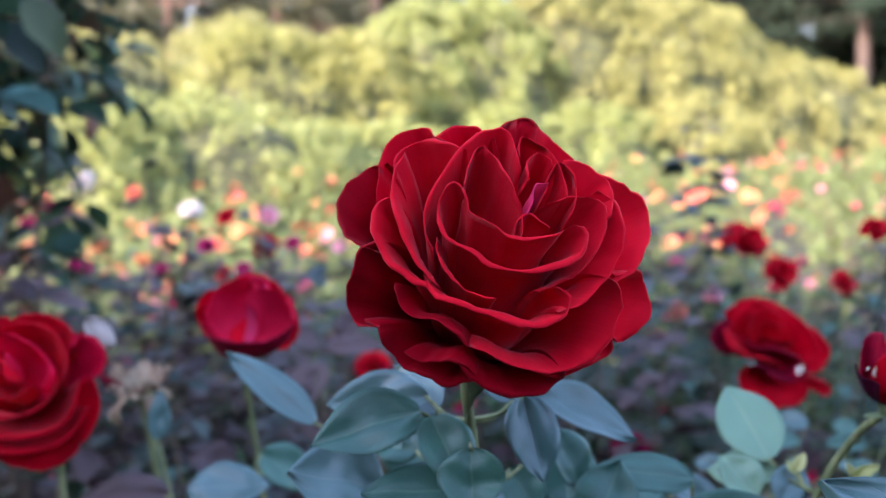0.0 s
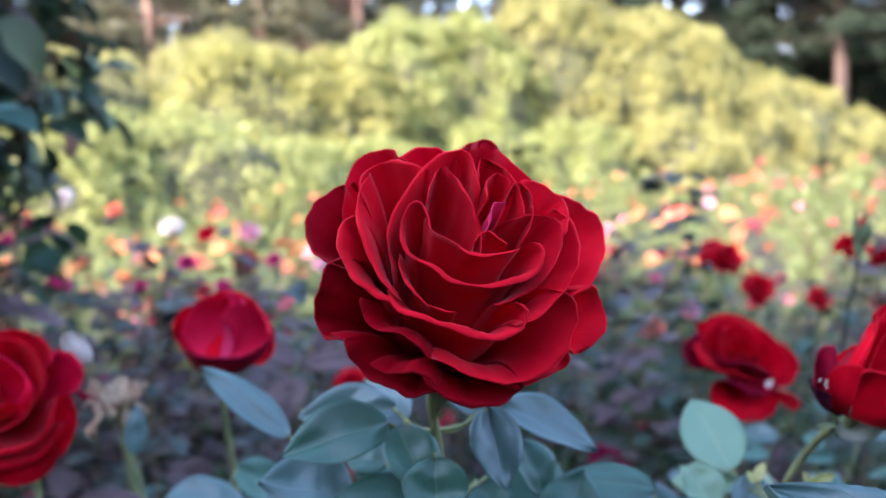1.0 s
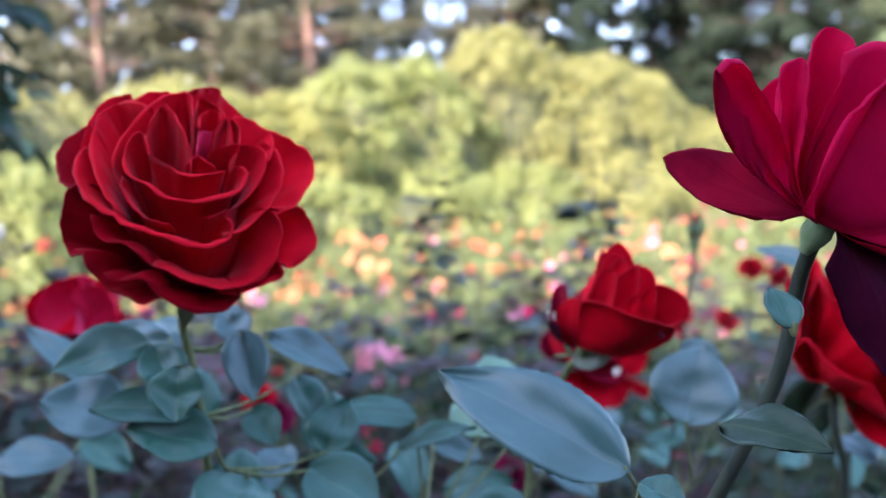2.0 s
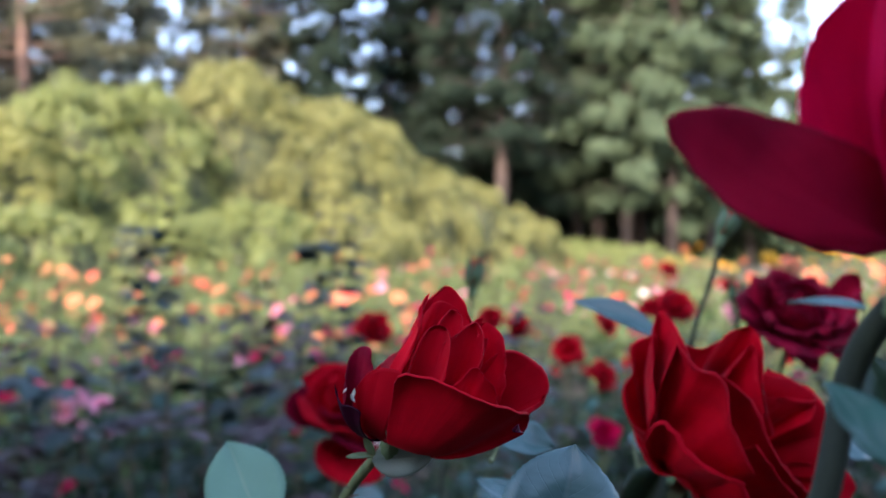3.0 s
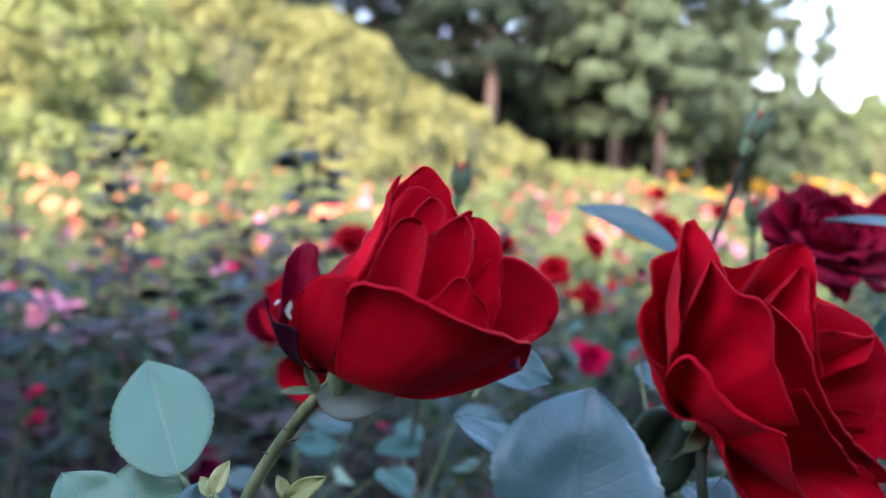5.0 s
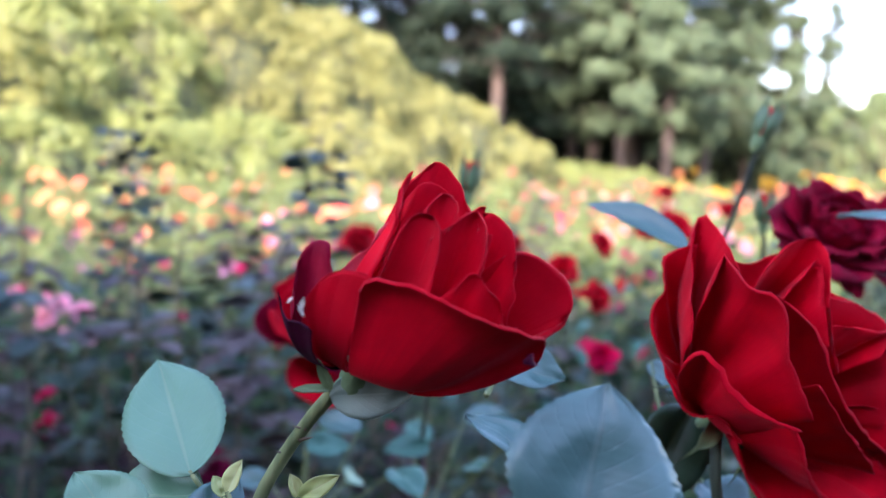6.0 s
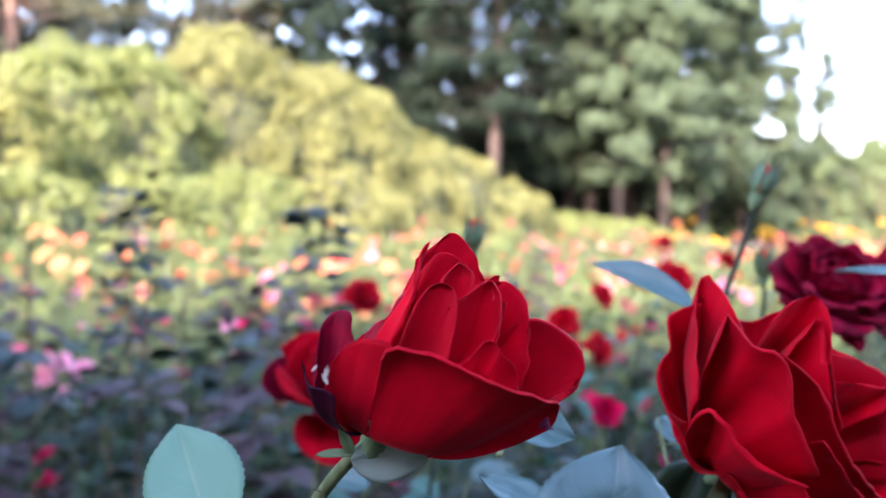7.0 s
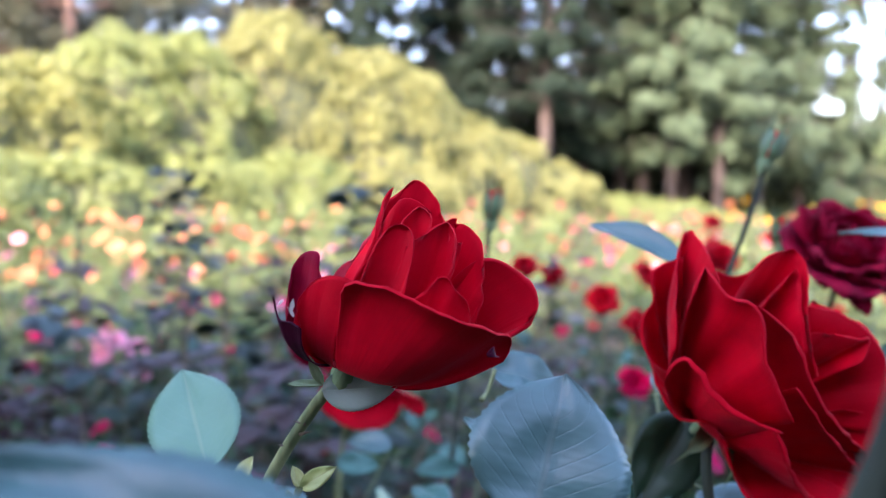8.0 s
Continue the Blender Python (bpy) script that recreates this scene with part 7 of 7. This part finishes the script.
near_foliage(-0.16, 0.42, CANE_LABEL, (((-0.0775, 0.2938, 1.3011), (-0.0725, 0.3054, 1.3380), 0.030, UPF, LEAF), ((-0.0840, 0.2745, 1.2987), (-0.0493, 0.2582, 1.3088), 0.034, (0.1, -0.8, 0.5), LEAF), ((-0.1079, 0.2587, 1.2975), (-0.1348, 0.2544, 1.3093), 0.034, UPF, LEAF),
             ((-0.1484, 0.2884, 1.3200), (-0.1548, 0.3024, 1.3600), 0.036, (0.1, -0.85, 0.4), LEAF), ((-0.0499, 0.2871, 1.2807), (-0.0822, 0.2532, 1.2902), 0.038, UPF, LEAF), ((-0.1014, 0.3089, 1.3049), (-0.1102, 0.2790, 1.2884), 0.026, (-0.2, -0.8, 0.5), BLUELEAF)))
near_foliage(0.02, 0.46, CANE_LABEL, (((-0.0113, 0.3197, 1.2690), (0.0280, 0.3026, 1.2808), 0.024, UPF, LEAF), ((-0.0349, 0.3462, 1.2927), (-0.0269, 0.3126, 1.2696), 0.026, (0.2, -0.8, 0.4), LEAF), ((0.0046, 0.2862, 1.2722), (0.0378, 0.2695, 1.2716), 0.024, UPF, LEAF),
             ((0.0595, 0.3571, 1.2715), (0.0848, 0.3309, 1.2565), 0.024, UPF, BLUELEAF)))
near_foliage(0.15, 0.68, CANE_LABEL, (((0.132, 0.627, 1.213), (0.166, 0.627, 1.213), 0.020, UPF, LEAF), ((0.179, 0.652, 1.214), (0.15, 0.674, 1.221), 0.023, UPF, BLUELEAF), ((0.185, 0.585, 1.207), (0.189, 0.548, 1.205), 0.026, UPF, LEAF), ((0.178, 0.69, 1.162), (0.199, 0.712, 1.156), 0.020, UPF, PALELEAF), ((0.127, 0.729, 1.152), (0.096, 0.739, 1.154), 0.020, UPF, BLUELEAF)))
near_foliage(0.27, 0.74, CANE_LABEL, (((0.246, 0.688, 1.184), (0.207, 0.682, 1.188), 0.023, UPF, LEAF), ((0.302, 0.753, 1.184), (0.341, 0.733, 1.191), 0.026, UPF, BLUELEAF), ((0.265, 0.617, 1.189), (0.256, 0.643, 1.185), 0.020, UPF, LEAF), ((0.271, 0.577, 1.23), (0.253, 0.549, 1.226), 0.023, UPF, PALELEAF), ((0.27, 0.816, 1.162), (0.287, 0.787, 1.155), 0.023, UPF, LEAF)))
near_foliage(0.36, 0.73, CANE_LABEL, (((0.345, 0.68, 1.154), (0.388, 0.693, 1.161), 0.026, UPF, LEAF), ((0.355, 0.626, 1.191), (0.369, 0.661, 1.19), 0.026, UPF, PALELEAF)))
